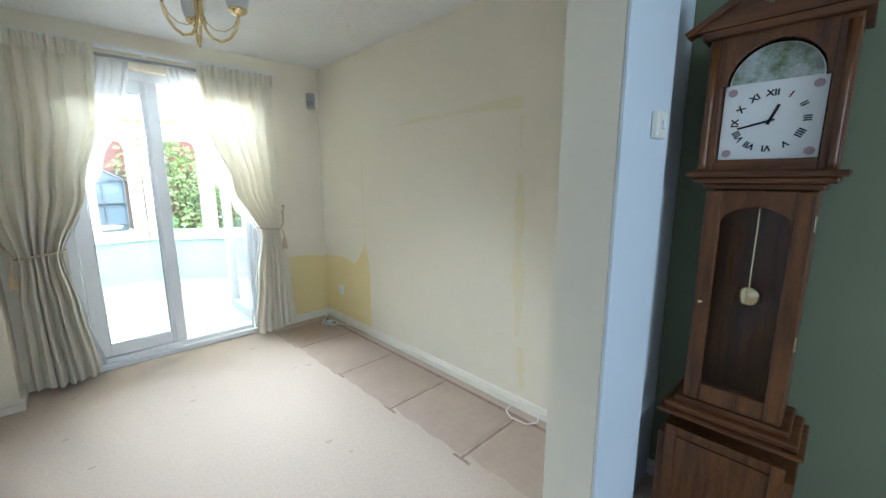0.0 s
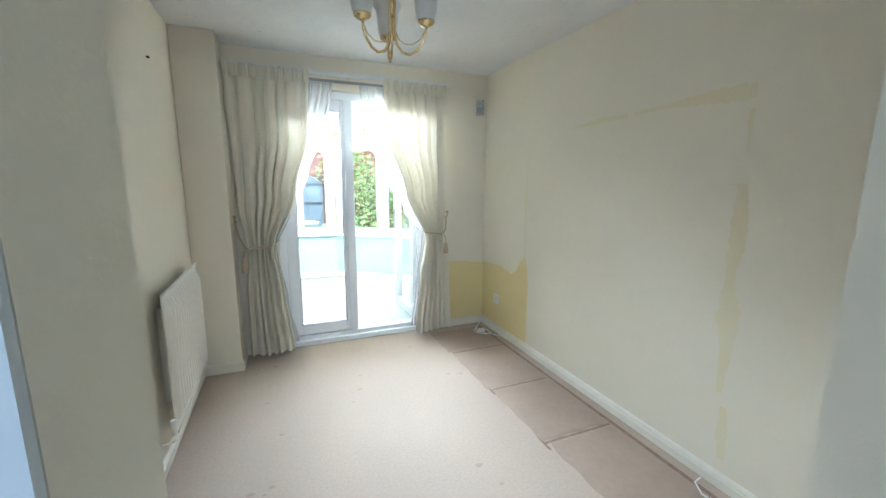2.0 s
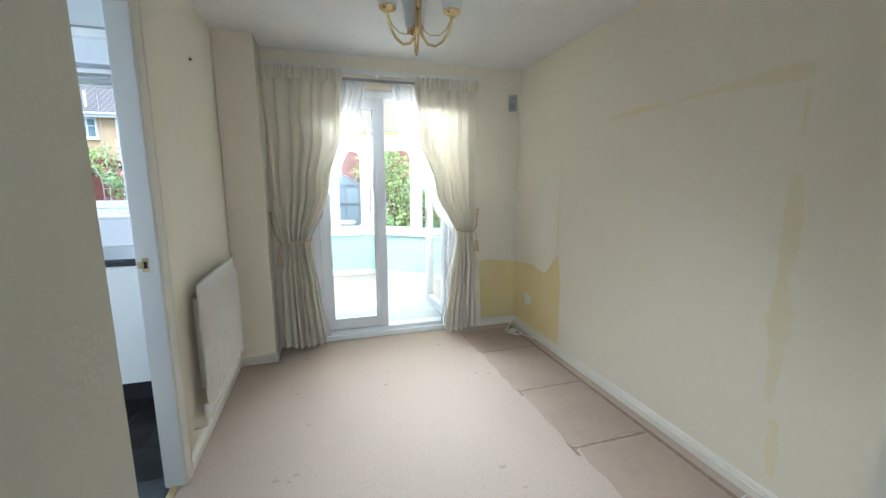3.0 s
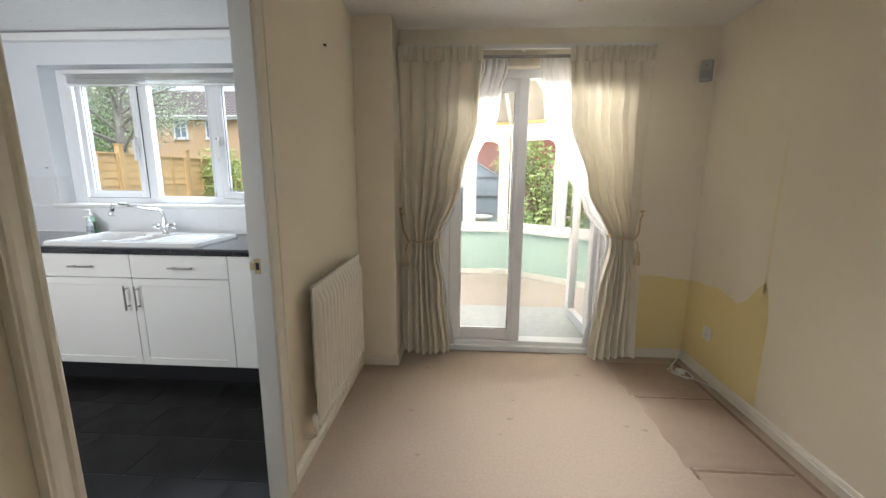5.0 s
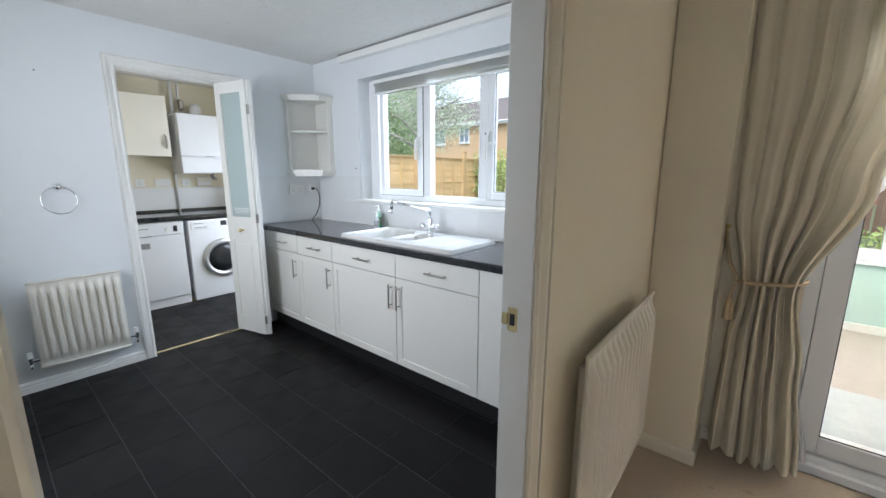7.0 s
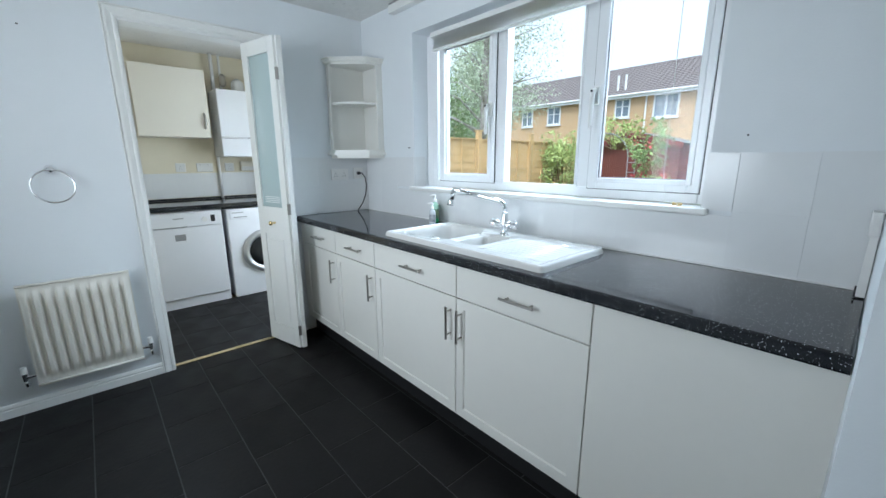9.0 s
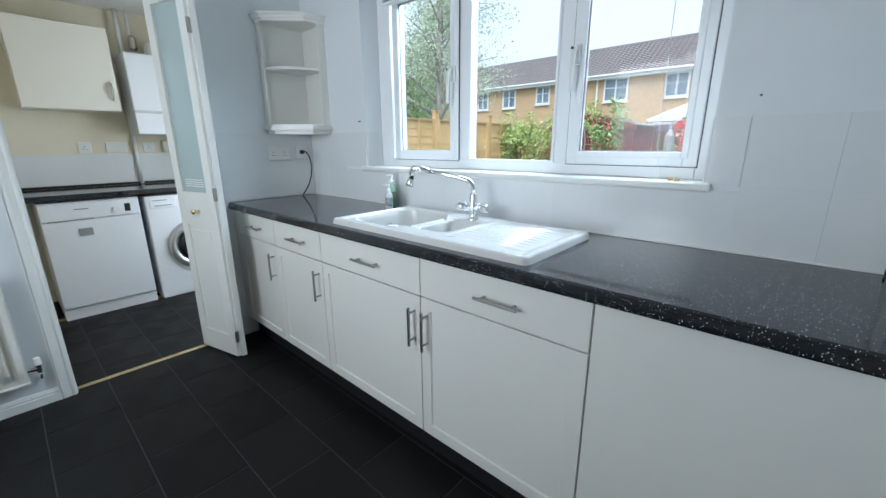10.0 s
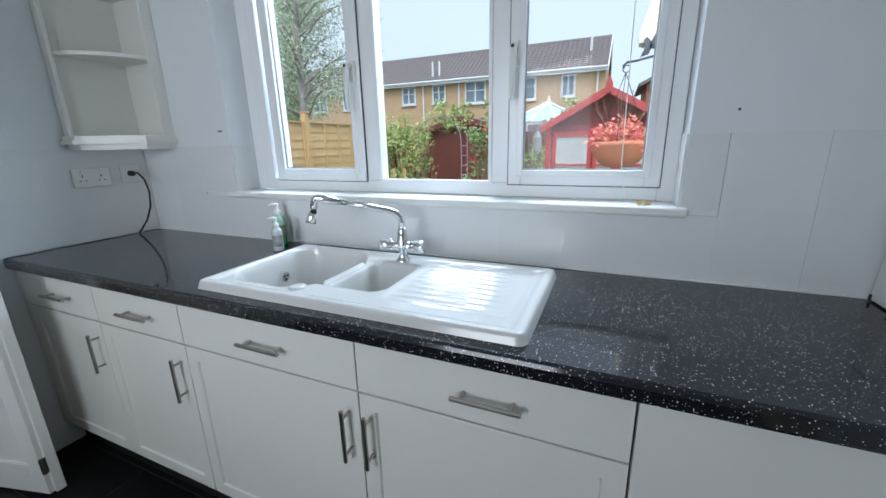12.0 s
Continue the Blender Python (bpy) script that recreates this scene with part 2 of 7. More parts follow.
def holed(bm, axis, t0, t1, a0, a1, z0, z1, holes=()):
    """A wall of thickness t0..t1 across the axis, with openings (a0, a1, z0, z1) through it."""
    cuts_a = sorted({a0, a1, *[h[0] for h in holes], *[h[1] for h in holes]})
    cuts_z = sorted({z0, z1, *[h[2] for h in holes], *[h[3] for h in holes]})
    solid = {}
    for i, (p, q) in enumerate(zip(cuts_a, cuts_a[1:])):
        for j, (r, s) in enumerate(zip(cuts_z, cuts_z[1:])):
            c, d = (p + q) / 2, (r + s) / 2
            solid[i, j] = not any(h[0] < c < h[1] and h[2] < d < h[3] for h in holes)

    def pt(a, t, z):
        return (a, t, z) if axis == "y" else (t, a, z)
    for (i, j), on in solid.items():
        if not on:
            continue
        p, q, r, s = cuts_a[i], cuts_a[i + 1], cuts_z[j], cuts_z[j + 1]
        quads = [[(p, t0, r), (q, t0, r), (q, t0, s), (p, t0, s)], [(p, t1, r), (p, t1, s), (q, t1, s), (q, t1, r)]]
        if not solid.get((i - 1, j)):
            quads.append([(p, t0, r), (p, t0, s), (p, t1, s), (p, t1, r)])
        if not solid.get((i + 1, j)):
            quads.append([(q, t0, r), (q, t1, r), (q, t1, s), (q, t0, s)])
        if not solid.get((i, j - 1)):
            quads.append([(p, t0, r), (p, t1, r), (q, t1, r), (q, t0, r)])
        if not solid.get((i, j + 1)):
            quads.append([(p, t0, s), (q, t0, s), (q, t1, s), (p, t1, s)])
        for quad in quads:
            bm.faces.new([bm.verts.new(pt(*c)) for c in quad])
    bmesh.ops.remove_doubles(bm, verts=bm.verts[:], dist=1e-5)
    bmesh.ops.recalc_face_normals(bm, faces=bm.faces[:])
    return bm


def moulding(bm, path, profile, closed=False):
    """A strip with the profile (out, up) swept along straight runs of a path on a wall: path points carry (point, out, up) vectors."""
    rings = [[bm.verts.new(Vector(p) + Vector(o) * a + Vector(u) * b) for a, b in profile] for p, o, u in path]
    for a, b in zip(rings, rings[1:]):
        for k in range(len(profile) - 1):
            bm.faces.new((a[k], a[k + 1], b[k + 1], b[k]))
    bm.faces.new(rings[0])
    bm.faces.new(list(reversed(rings[-1])))
    bmesh.ops.recalc_face_normals(bm, faces=bm.faces[:])
    return bm


# ---- large structure ----
CEILING = 2.34
H = bmesh.new
# The second opening is unseen, added for the utility fill lamp.
structure("wall_back_kitchen", holed(H(), "y", 4.215, 4.50, -4.3, 0.57, 0, CEILING, [(-1.745, 0.035, 1.10, 2.125), (-3.4, -2.56, 0, 2.02)]), WHITE_BLUE, "cool white painted kitchen wall round the window", "wall")
structure("wall_back_dining", holed(H(), "y", 4.27, 4.50, 0.575, 3.17, 0, CEILING, [(1.2, 2.44, 0, 2.10)]), CREAM, "cream painted dining room wall round the patio doors", "wall")
structure("wall_partition_kitchen_side", holed(H(), "x", 0.578, 0.60, 1.345, 4.215, 0, CEILING, [(1.972, 2.80, 0, 2.03)]), WHITE_BLUE, "cool white painted kitchen side of the partition wall", "wall")
structure("wall_partition_dining_side", holed(H(), "x", 0.602, 0.64, 1.345, 4.27, 0, CEILING, [(1.972, 2.80, 0, 2.03)]), CREAM, "cream painted dining side of the partition wall", "wall")
structure("wall_kitchen_boxing", cube(0.50, 0.577, 3.4, 4.214, 0, CEILING), WHITE_BLUE, "cool white boxed-out kitchen wall end", "wall")
structure("wall_pier", cube(0.642, 0.896, 4.0, 4.268, 0, CEILING, bevel=0.003), CREAM, "cream painted boxed-in pier in the corner", "wall pier")
structure("wall_right_dining", cube(3.035, 3.17, 1.345, 4.27, 0, CEILING), CREAM, "cream painted dining room side wall with old paint marks", "wall")
structure("wall_right_living", cube(3.035, 3.17, -2.6, 1.223, 0, CEILING), GREEN_WALL, "sage green painted living room wall", "wall")
structure("wall_opening", holed(H(), "y", 1.175, 1.34, -0.6, 3.17, 0, CEILING, [(1.123, 2.292, 0, 2.06), (2.66, 3.17, 0, CEILING)]), CREAM, "cream painted wall with a wide opening between two rooms", "wall")
structure("wall_opening_living_side", holed(H(), "y", 1.164, 1.173, -0.6, 2.66, 0, CEILING, [(1.123, 2.292, 0, 2.06)]), PALE_WALL, "pale grey painted living side of the opening wall", "wall")
structure("wall_alcove", cube(2.662, 3.17, 1.225, 1.34, 0, CEILING), PALE_WALL, "pale painted shallow alcove behind the clock", "wall")
structure("wall_living_west", cube(-0.74, -0.6, -2.6, 1.34, 0, CEILING), PALE_WALL, "pale painted living room wall", "wall")
structure("wall_living_south", holed(H(), "y", -2.74, -2.6, -0.74, 3.17, 0, CEILING, [(0.4, 2.2, 0.95, 2.1)]), PALE_WALL, "pale painted living room end wall", "wall")
structure("wall_kitchen_west", holed(H(), "x", -2.47, -2.38, 1.4, 4.215, 0, CEILING, [(2.70, 3.52, 0, 2.07)]), WHITE_BLUE, "cool white painted kitchen wall with a doorway", "wall")
# The opening is unseen, added to let the rear fill lamp in.
structure("wall_kitchen_south", holed(H(), "y", 1.36, 1.4, -2.47, 0.60, 0, CEILING, [(-1.45, -0.35, 0.95, 2.05)]), WHITE_BLUE, "cool white painted kitchen end wall", "wall")
structure("wall_utility_back", cube(-4.3, -4.2, 2.2, 4.215, 0, CEILING), UTIL_WALL, "warm cream painted utility room wall", "wall")
structure("wall_utility_side", cube(-4.2, -2.47, 2.2, 2.3, 0, CEILING), UTIL_WALL, "warm cream painted utility room side wall", "wall")
structure("wall_utility_front", holed(H(), "x", -2.50, -2.472, 2.3, 4.215, 0, CEILING, [(2.70, 3.52, 0, 2.07)]), UTIL_WALL, "warm cream painted wall round the utility doorway", "wall")
# Same unseen opening, added for the utility fill lamp.
structure("wall_utility_end", holed(H(), "y", 4.19, 4.213, -4.2, -2.502, 0, CEILING, [(-3.4, -2.56, 0, 2.02)]), UTIL_WALL, "warm cream painted utility room end wall", "wall")
structure("ceiling_kitchen", cube(-4.3, 0.57, 1.36, 4.5, CEILING, CEILING + 0.1), CEIL, "white textured plaster kitchen ceiling", "ceiling")
structure("ceiling_dining", cube(0.572, 3.17, 1.18, 4.5, CEILING, CEILING + 0.1), CEIL, "white textured plaster dining room ceiling", "ceiling")
structure("ceiling_living", cube(-0.74, 3.17, -2.74, 1.178, CEILING, CEILING + 0.1), CEIL, "white plaster living room ceiling", "ceiling")
structure("floor_carpet", cube(0.60, 3.035, 1.0, 4.27, -0.1, 0.0), CARPET, "beige carpet with furniture dents", "carpet")
structure("floor_living_carpet", cube(-0.6, 3.035, -2.6, 1.0, -0.1, 0.0), CARPET, "beige living room carpet", "carpet")
floor_kitchen = structure("floor_kitchen", cube(-4.2, 0.6, 1.4, 4.215, -0.1, -0.003), GROUT, "charcoal slate-effect vinyl tile floor", "floor")

# ---- window, doors, trim ----
ARCHI = [(0, 0), (0.012, 0), (0.016, 0.006), (0.016, 0.014), (0.011, 0.02), (0.014, 0.03), (0.018, 0.042), (0.018, 0.052), (0.012, 0.057), (0.02, 0.06), (0.02, 0.064), (0, 0.064)]
SKIRT = [(0, 0), (0.016, 0), (0.016, 0.042), (0.011, 0.047), (0.015, 0.054), (0.009, 0.066), (0.004, 0.07), (0, 0.07)]


def architrave(name, x, out, y0, y1, z, material, label):
    """Door trim on a wall at x that faces out (+1 or -1)."""
    o = (out, 0, 0)
    bm = H()
    path = [((x, y0, 0.0), o, (0, -1, 0)), ((x, y0, z), o, (0, -1, 1)), ((x, y1, z), o, (0, 1, 1)), ((x, y1, 0.0), o, (0, 1, 0))]
    return structure(name, moulding(bm, path, ARCHI), material, label, "door trim")


def skirting(name, runs, material, label):
    """Runs of (x0, y0, x1, y1, outx, outy)."""
    bm = H()
    for x0, y0, x1, y1, ox, oy in runs:
        moulding(bm, [((x0, y0, 0), (ox, oy, 0), (0, 0, 1)), ((x1, y1, 0), (ox, oy, 0), (0, 0, 1))], SKIRT)
    return structure(name, bm, material, label, "baseboard")


# kitchen doorway
door_lining = structure("trim_kitchen_doorway", holed(H(), "x", 0.575, 0.646, 1.974, 2.798, 0, 2.028, [(2.002, 2.77, -0.1, 2.0)]), GLOSS, "white gloss painted door lining", "door lining")
architrave("trim_doorway_dining_side", 0.641, 1, 1.998, 2.774, 2.004, CREAM_GLOSS, "cream gloss moulded door trim")
architrave("trim_doorway_kitchen_side", 0.577, -1, 1.994, 2.778, 2.004, GLOSS, "white gloss moulded door trim")
architrave("trim_utility_doorway", -2.379, 1, 2.726, 3.494, 2.048, GLOSS, "white gloss moulded trim round the utility doorway")
structure("trim_utility_lining", holed(H(), "x", -2.505, -2.378, 2.702, 3.518, 0, 2.068, [(2.73, 3.49, -0.1, 2.044)]), GLOSS, "white gloss painted door lining", "door lining")
structure("threshold_utility", cube(-2.44, -2.405, 2.73, 3.49, -0.003, 0.006, 0.002), BRASS, "thin brass threshold strip across the doorway", "threshold strip")
structure("threshold_kitchen", cube(0.588, 0.62, 2.002, 2.77, -0.003, 0.007, 0.002), BRASS, "thin brass carpet threshold strip", "threshold strip")
skirting("baseboard_dining", [(0.64, 2.84, 0.64, 4.0, 1, 0), (0.64, 4.0, 0.912, 4.0, 0, -1), (0.896, 4.0, 0.896, 4.27, 1, 0), (0.896, 4.27, 1.2, 4.27, 0, -1), (2.44, 4.27, 3.035, 4.27, 0, -1), (3.035, 4.27, 3.035, 1.34, -1, 0), (2.29, 1.34, 3.035, 1.34, 0, 1), (0.64, 1.34, 1.123, 1.34, 0, 1), (0.64, 1.34, 0.64, 1.93, 1, 0)], CREAM_GLOSS, "cream gloss baseboard")
skirting("baseboard_kitchen", [(-2.38, 1.4, -2.38, 2.662, 1, 0)], GLOSS, "white gloss baseboard below the radiator")
skirting("baseboard_living", [(3.035, 1.225, 3.035, -2.6, -1, 0), (2.292, 1.164, 2.66, 1.164, 0, -1)], GLOSS, "white gloss living room baseboard")

# kitchen window
window = tagged(new("window_1"), "white plastic three-light kitchen window with two opening sashes", "window", kind="structure")


def ring(bm, x0, x1, z0, z1, y0, y1, w, bevel=0.004):
    box(bm, x0, x0 + w, y0, y1, z0, z1, bevel)
    box(bm, x1 - w, x1, y0, y1, z0, z1, bevel)
    box(bm, x0 + w, x1 - w, y0, y1, z0, z0 + w, bevel)
    box(bm, x0 + w, x1 - w, y0, y1, z1 - w, z1, bevel)
    return bm


bm = ring(H(), -1.672, 0.033, 1.128, 2.123, 4.325, 4.395, 0.05)
box(bm, -1.745, -1.672, 4.34, 4.39, 1.128, 2.123, 0.004)
for c in (-1.073, -0.528):
    box(bm, c - 0.036, c + 0.036, 4.331, 4.393, 1.17, 2.08, 0.004)
part("window_frame", bm, UPVC, window)
for x0, x1, name in ((-1.592, -1.102, "sash"), (-0.498, -0.012, "sash")):
    sash = part(name, ring(H(), x0, x1, 1.172, 2.054, 4.317, 4.371, 0.046), UPVC, window)
    # Black ring painted in for the shade of the joint between sash and frame.
    part("seal", ring(H(), x0 - 0.003, x1 + 0.003, 1.169, 2.057, 4.324, 4.328, 0.005, 0), BLACK, sash)
    part("bead", ring(H(), x0 + 0.03, x1 - 0.03, 1.202, 2.024, 4.313, 4.325, 0.022, 0.003), UPVC, sash)
    part("gasket", ring(H(), x0 + 0.051, x1 - 0.051, 1.223, 2.003, 4.327, 4.333, 0.005, 0), GREY_PL, sash)
for x0, x1, z0, z1 in ((-1.546, -1.148, 1.218, 2.008), (-1.038, -0.563, 1.17, 2.056), (-0.452, -0.058, 1.218, 2.008)):
    pane = part("pane", cube(x0, x1, 4.35, 4.356, z0, z1), PANE, window)
    pane.visible_shadow = False
part("gasket", ring(H(), -1.037, -0.564, 1.172, 2.054, 4.341, 4.347, 0.005, 0), GREY_PL, window)
part("bead", ring(H(), -1.041, -0.56, 1.170, 2.056, 4.325, 4.343, 0.014, 0.003), UPVC, window)
for x, z in ((-1.126, 1.53), (-0.476, 1.53)):
    h = part("window_handle", cube(x - 0.013, x + 0.013, 4.299, 4.317, z + 0.03, z + 0.11, 0.005), WHITE_PL, window)
    b = tube(H(), [(x, 4.287, z + 0.09), (x, 4.27, z + 0.085), (x, 4.265, z + 0.05), (x - 0.004, 4.267, z - 0.06), (x - 0.004, 4.27, z - 0.075)], [0.011, 0.012, 0.011, 0.009, 0.006], 10)
    part("lever", b, WHITE_PL, h, smooth=True)
    part("lock", tube(H(), [(x, 4.258, z + 0.085), (x, 4.257, z + 0.085)], 0.006, 10), BLACK, h)
bm = cube(-1.744, 0.034, 4.216, 4.33, 1.102, 1.127, 0.0)
sill = structure("window_sill", cube(-1.782, 0.056, 4.188, 4.2155, 1.1, 1.1285, 0.009, 3), GLOSS, "white painted window sill with a rounded nose", "window sill")
part("sill_board", bm, GLOSS, sill)

# patio doors
patio = tagged(new("door_patio"), "white plastic patio doors, one leaf shut and one leaf opened outwards", "patio door", kind="structure")
bm = H()
box(bm, 1.2, 1.255, 4.33, 4.40, 0.05, 2.098, 0.004)
box(bm, 2.385, 2.44, 4.33, 4.40, 0.05, 2.098, 0.004)
box(bm, 1.255, 2.385, 4.33, 4.40, 2.035, 2.098, 0.004)
box(bm, 1.2, 2.44, 4.31, 4.42, 0.0, 0.075, 0.006)
box(bm, 1.2, 2.44, 4.272, 4.31, 0.0, 0.045, 0.006)
part("door_frame", bm, UPVC, patio)
bm = H()
ring(bm, 1.257, 1.80, 0.08, 2.033, 4.325, 4.385, 0.085)
box(bm, 1.74, 1.81, 4.312, 4.326, 0.08, 2.033, 0.005)
leaf = part("door_leaf", bm, UPVC, patio, "shut leaf")
part("gasket", ring(H(), 1.34, 1.717, 0.163, 1.95, 4.333, 4.338, 0.006, 0), BLACK, leaf)
p = part("pane", cube(1.34, 1.717, 4.352, 4.358, 0.163, 1.95), PANE, leaf)
p.visible_shadow = False
hinge = Matrix.Translation((2.385, 4.40, 0)) @ Matrix.Rotation(radians(-87), 4, "Z")
bm = H()
ring(bm, -0.57, 0, 0.08, 2.033, -0.03, 0.03, 0.085)
leaf = part("door_leaf", bm, UPVC, patio, "leaf opened outwards")
leaf.matrix_world = hinge
p = part("pane", cube(-0.485, -0.085, -0.003, 0.003, 0.163, 1.95), PANE, leaf)
p.visible_shadow = False
part("handle", tube(H(), [(-0.53, -0.035, 1.0), (-0.53, -0.075, 1.0), (-0.42, -0.075, 1.0)], 0.01, 8), STEEL, leaf)
part("handle_plate", cube(-0.545, -0.515, -0.038, -0.03, 0.9, 1.1, 0.003), STEEL, leaf)

# ---- kitchen units ----
TOP = 0.91
FRONT = 3.62


def bar_handle(parent, x, y, z, length, upright=False):
    """A steel bar on two posts that stands off to -y."""
    bm, d = H(), length / 2
    ends = [(0, 0, -d), (0, 0, d)] if upright else [(-d, 0, 0), (d, 0, 0)]
    at = Vector((x, y - 0.032, z))
    tube(bm, [at + Vector(e) for e in ends], 0.0058, 10)
    for e in ends:
        q = at + Vector(e) * 0.72
        tube(bm, [q, q + Vector((0, 0.032, 0))], 0.0045, 8)
    return part("handle", bm, STEEL, parent, "brushed steel bar handle", smooth=False)


def shaker(bm, x0, x1, z0, z1, y, rail=0.062, depth=0.019):
    """A framed door with a sunk flat panel, its face at y."""
    box(bm, x0, x1, y, y + depth, z0, z1)
    face = min(bm.faces, key=lambda f: f.calc_center_median().y)
    r = bmesh.ops.bevel(bm, geom=list(face.edges), offset=0.0018, segments=2, affect="EDGES", profile=0.5)
    face = min(bm.faces, key=lambda f: (round(f.calc_center_median().y, 5), -f.calc_area()))
    bmesh.ops.inset_region(bm, faces=[face], thickness=rail)
    bmesh.ops.inset_region(bm, faces=[face], thickness=0.005, depth=-0.007)
    return bm


def base_unit(x0, x1, bar, side, label):
    m = pose(x0, FRONT, 0)
    u = thing("base_cabinet", m, label, "kitchen cabinet", "base cabinets under the sink worktop")
    w = x1 - x0
    part("body", cube(0.001, w - 0.001, 0.021, 0.56, 0.13, 0.69), UNIT, u)
    dr = part("drawer_front", cube(0.002, w - 0.002, 0, 0.019, 0.718, 0.866, 0.002), UNIT, u)
    bar_handle(dr, w / 2 + 0.03, 0, 0.79, 0.155)
    d = part("door", shaker(H(), 0.002, w - 0.002, 0.135, 0.713, 0), UNIT, u)
    bar_handle(d, w - 0.034 if side > 0 else 0.034, 0, 0.592, 0.155, True)
    return u


LBL = "white shaker base cabinet with drawer and steel bar handles"
base_unit(-2.33, -1.835, 0, 1, LBL)
base_unit(-1.835, -1.365, 0, 1, LBL)
base_unit(-1.365, -0.70, 0, 1, "wide white shaker sink cabinet with steel bar handles")
base_unit(-0.70, -0.072, 0, -1, "wide white shaker sink cabinet with steel bar handles")
pan = thing("end_cabinet", pose(-0.072, FRONT, 0), "plain white cabinet front under the end of the worktop", "kitchen cabinet")
part("panel", cube(0.003, 0.626, 0, 0.02, 0.135, 0.866, 0.002), UNIT, pan)
part("body", cube(0.003, 0.626, 0.022, 0.56, 0.13, 0.868), UNIT, pan)
fill = thing("cabinet_filler", pose(-2.378, FRONT, 0), "narrow white filler strip beside the wall", "filler strip")
part("strip", cube(0.001, 0.047, 0.004, 0.55, 0.13, 0.868, 0.001), UNIT, fill)
structure("plinth", cube(-2.378, 0.498, 3.68, 3.70, 0, 0.128), BLACK, "black recessed plinth under the cabinets", "plinth")


def speckled(name):
    m = mat(name, (0.01, 0.011, 0.014), 0.085, scale=8, rvar=0.025, coat=0.1)
    n, l = m.node_tree.nodes, m.node_tree.links
    b = n["Principled BSDF"]
    tc = n.new("ShaderNodeTexCoord")
    last = b.inputs["Base Color"].links[0].from_socket
    for scale, size, colour in ((160, 0.19, (0.78, 0.79, 0.8, 1)), (210, 0.19, (0.36, 0.37, 0.38, 1)), (420, 0.22, (0.07, 0.07, 0.075, 1))):
        v = n.new("ShaderNodeTexVoronoi")
        v.inputs["Scale"].default_value = scale
        l.new(tc.outputs["Object"], v.inputs["Vector"])
        lt = n.new("ShaderNodeMath")
        lt.operation = "LESS_THAN"
        lt.inputs[1].default_value = size
        l.new(v.outputs["Distance"], lt.inputs[0])
        sep = n.new("ShaderNodeSeparateColor")
        l.new(v.outputs["Color"], sep.inputs[0])
        gt = n.new("ShaderNodeMath")
        gt.operation = "LESS_THAN"
        gt.inputs[1].default_value = 0.42
        l.new(sep.outputs[0], gt.inputs[0])
        mu = n.new("ShaderNodeMath")
        mu.operation = "MULTIPLY"
        l.new(lt.outputs[0], mu.inputs[0])
        l.new(gt.outputs[0], mu.inputs[1])
        mx = n.new("ShaderNodeMix")
        mx.data_type = "RGBA"
        mx.inputs[7].default_value = colour
        l.new(mu.outputs[0], mx.inputs[0])
        l.new(last, mx.inputs[6])
        last = mx.outputs[2]
    l.new(last, b.inputs["Base Color"])
    b.inputs["Specular IOR Level"].default_value = 0.5
    return m


SPECKLE = speckled("black_speckled_worktop_laminate")

# worktop, cut out for the sink
bm = H()
EDGE = 3.597
prof = [(EDGE + 0.03, 0.87), (EDGE + 0.002, 0.87), (EDGE, 0.875), (EDGE, 0.898), (EDGE + 0.004, 0.906), (EDGE + 0.012, 0.91), (3.69, 0.91), (3.69, 0.87)]
a = [bm.verts.new((-2.378, y, z)) for y, z in prof]
b = [bm.verts.new((0.498, y, z)) for y, z in prof]
for i in range(len(prof)):
    j = (i + 1) % len(prof)
    bm.faces.new((a[i], b[i], b[j], a[j]))
bm.faces.new(list(reversed(a)))
bm.faces.new(b)
box(bm, -2.378, 0.498, 4.10, 4.208, 0.87, 0.91)
box(bm, -2.378, -1.27, 3.69, 4.10, 0.87, 0.91)
box(bm, -0.31, 0.498, 3.69, 4.10, 0.87, 0.91)
bmesh.ops.recalc_face_normals(bm, faces=bm.faces[:])
wt = thing("worktop", pose(0, 0, 0), "black worktop with fine white speckles and a rounded front edge", "worktop")
part("slab", bm, SPECKLE, wt)
part("sealant", cube(-2.378, 0.498, 4.2, 4.209, 0.9105, 0.915, 0.001), WHITE_PL, wt)


def smooth(a, b, x):
    t = min(1, max(0, (x - a) / (b - a)))
    return t * t * (3 - 2 * t)


def inset(x, y, x0, x1, y0, y1, r):
    """Distance inside a rounded rectangle (negative outside)."""
    cx, cy, hx, hy = (x0 + x1) / 2, (y0 + y1) / 2, (x1 - x0) / 2 - r, (y1 - y0) / 2 - r
    dx, dy = abs(x - cx) - hx, abs(y - cy) - hy
    return r - math.hypot(max(dx, 0), max(dy, 0)) - min(max(dx, dy), 0)


SX0, SX1, SY0, SY1 = -1.305, -0.278, 3.64, 4.135


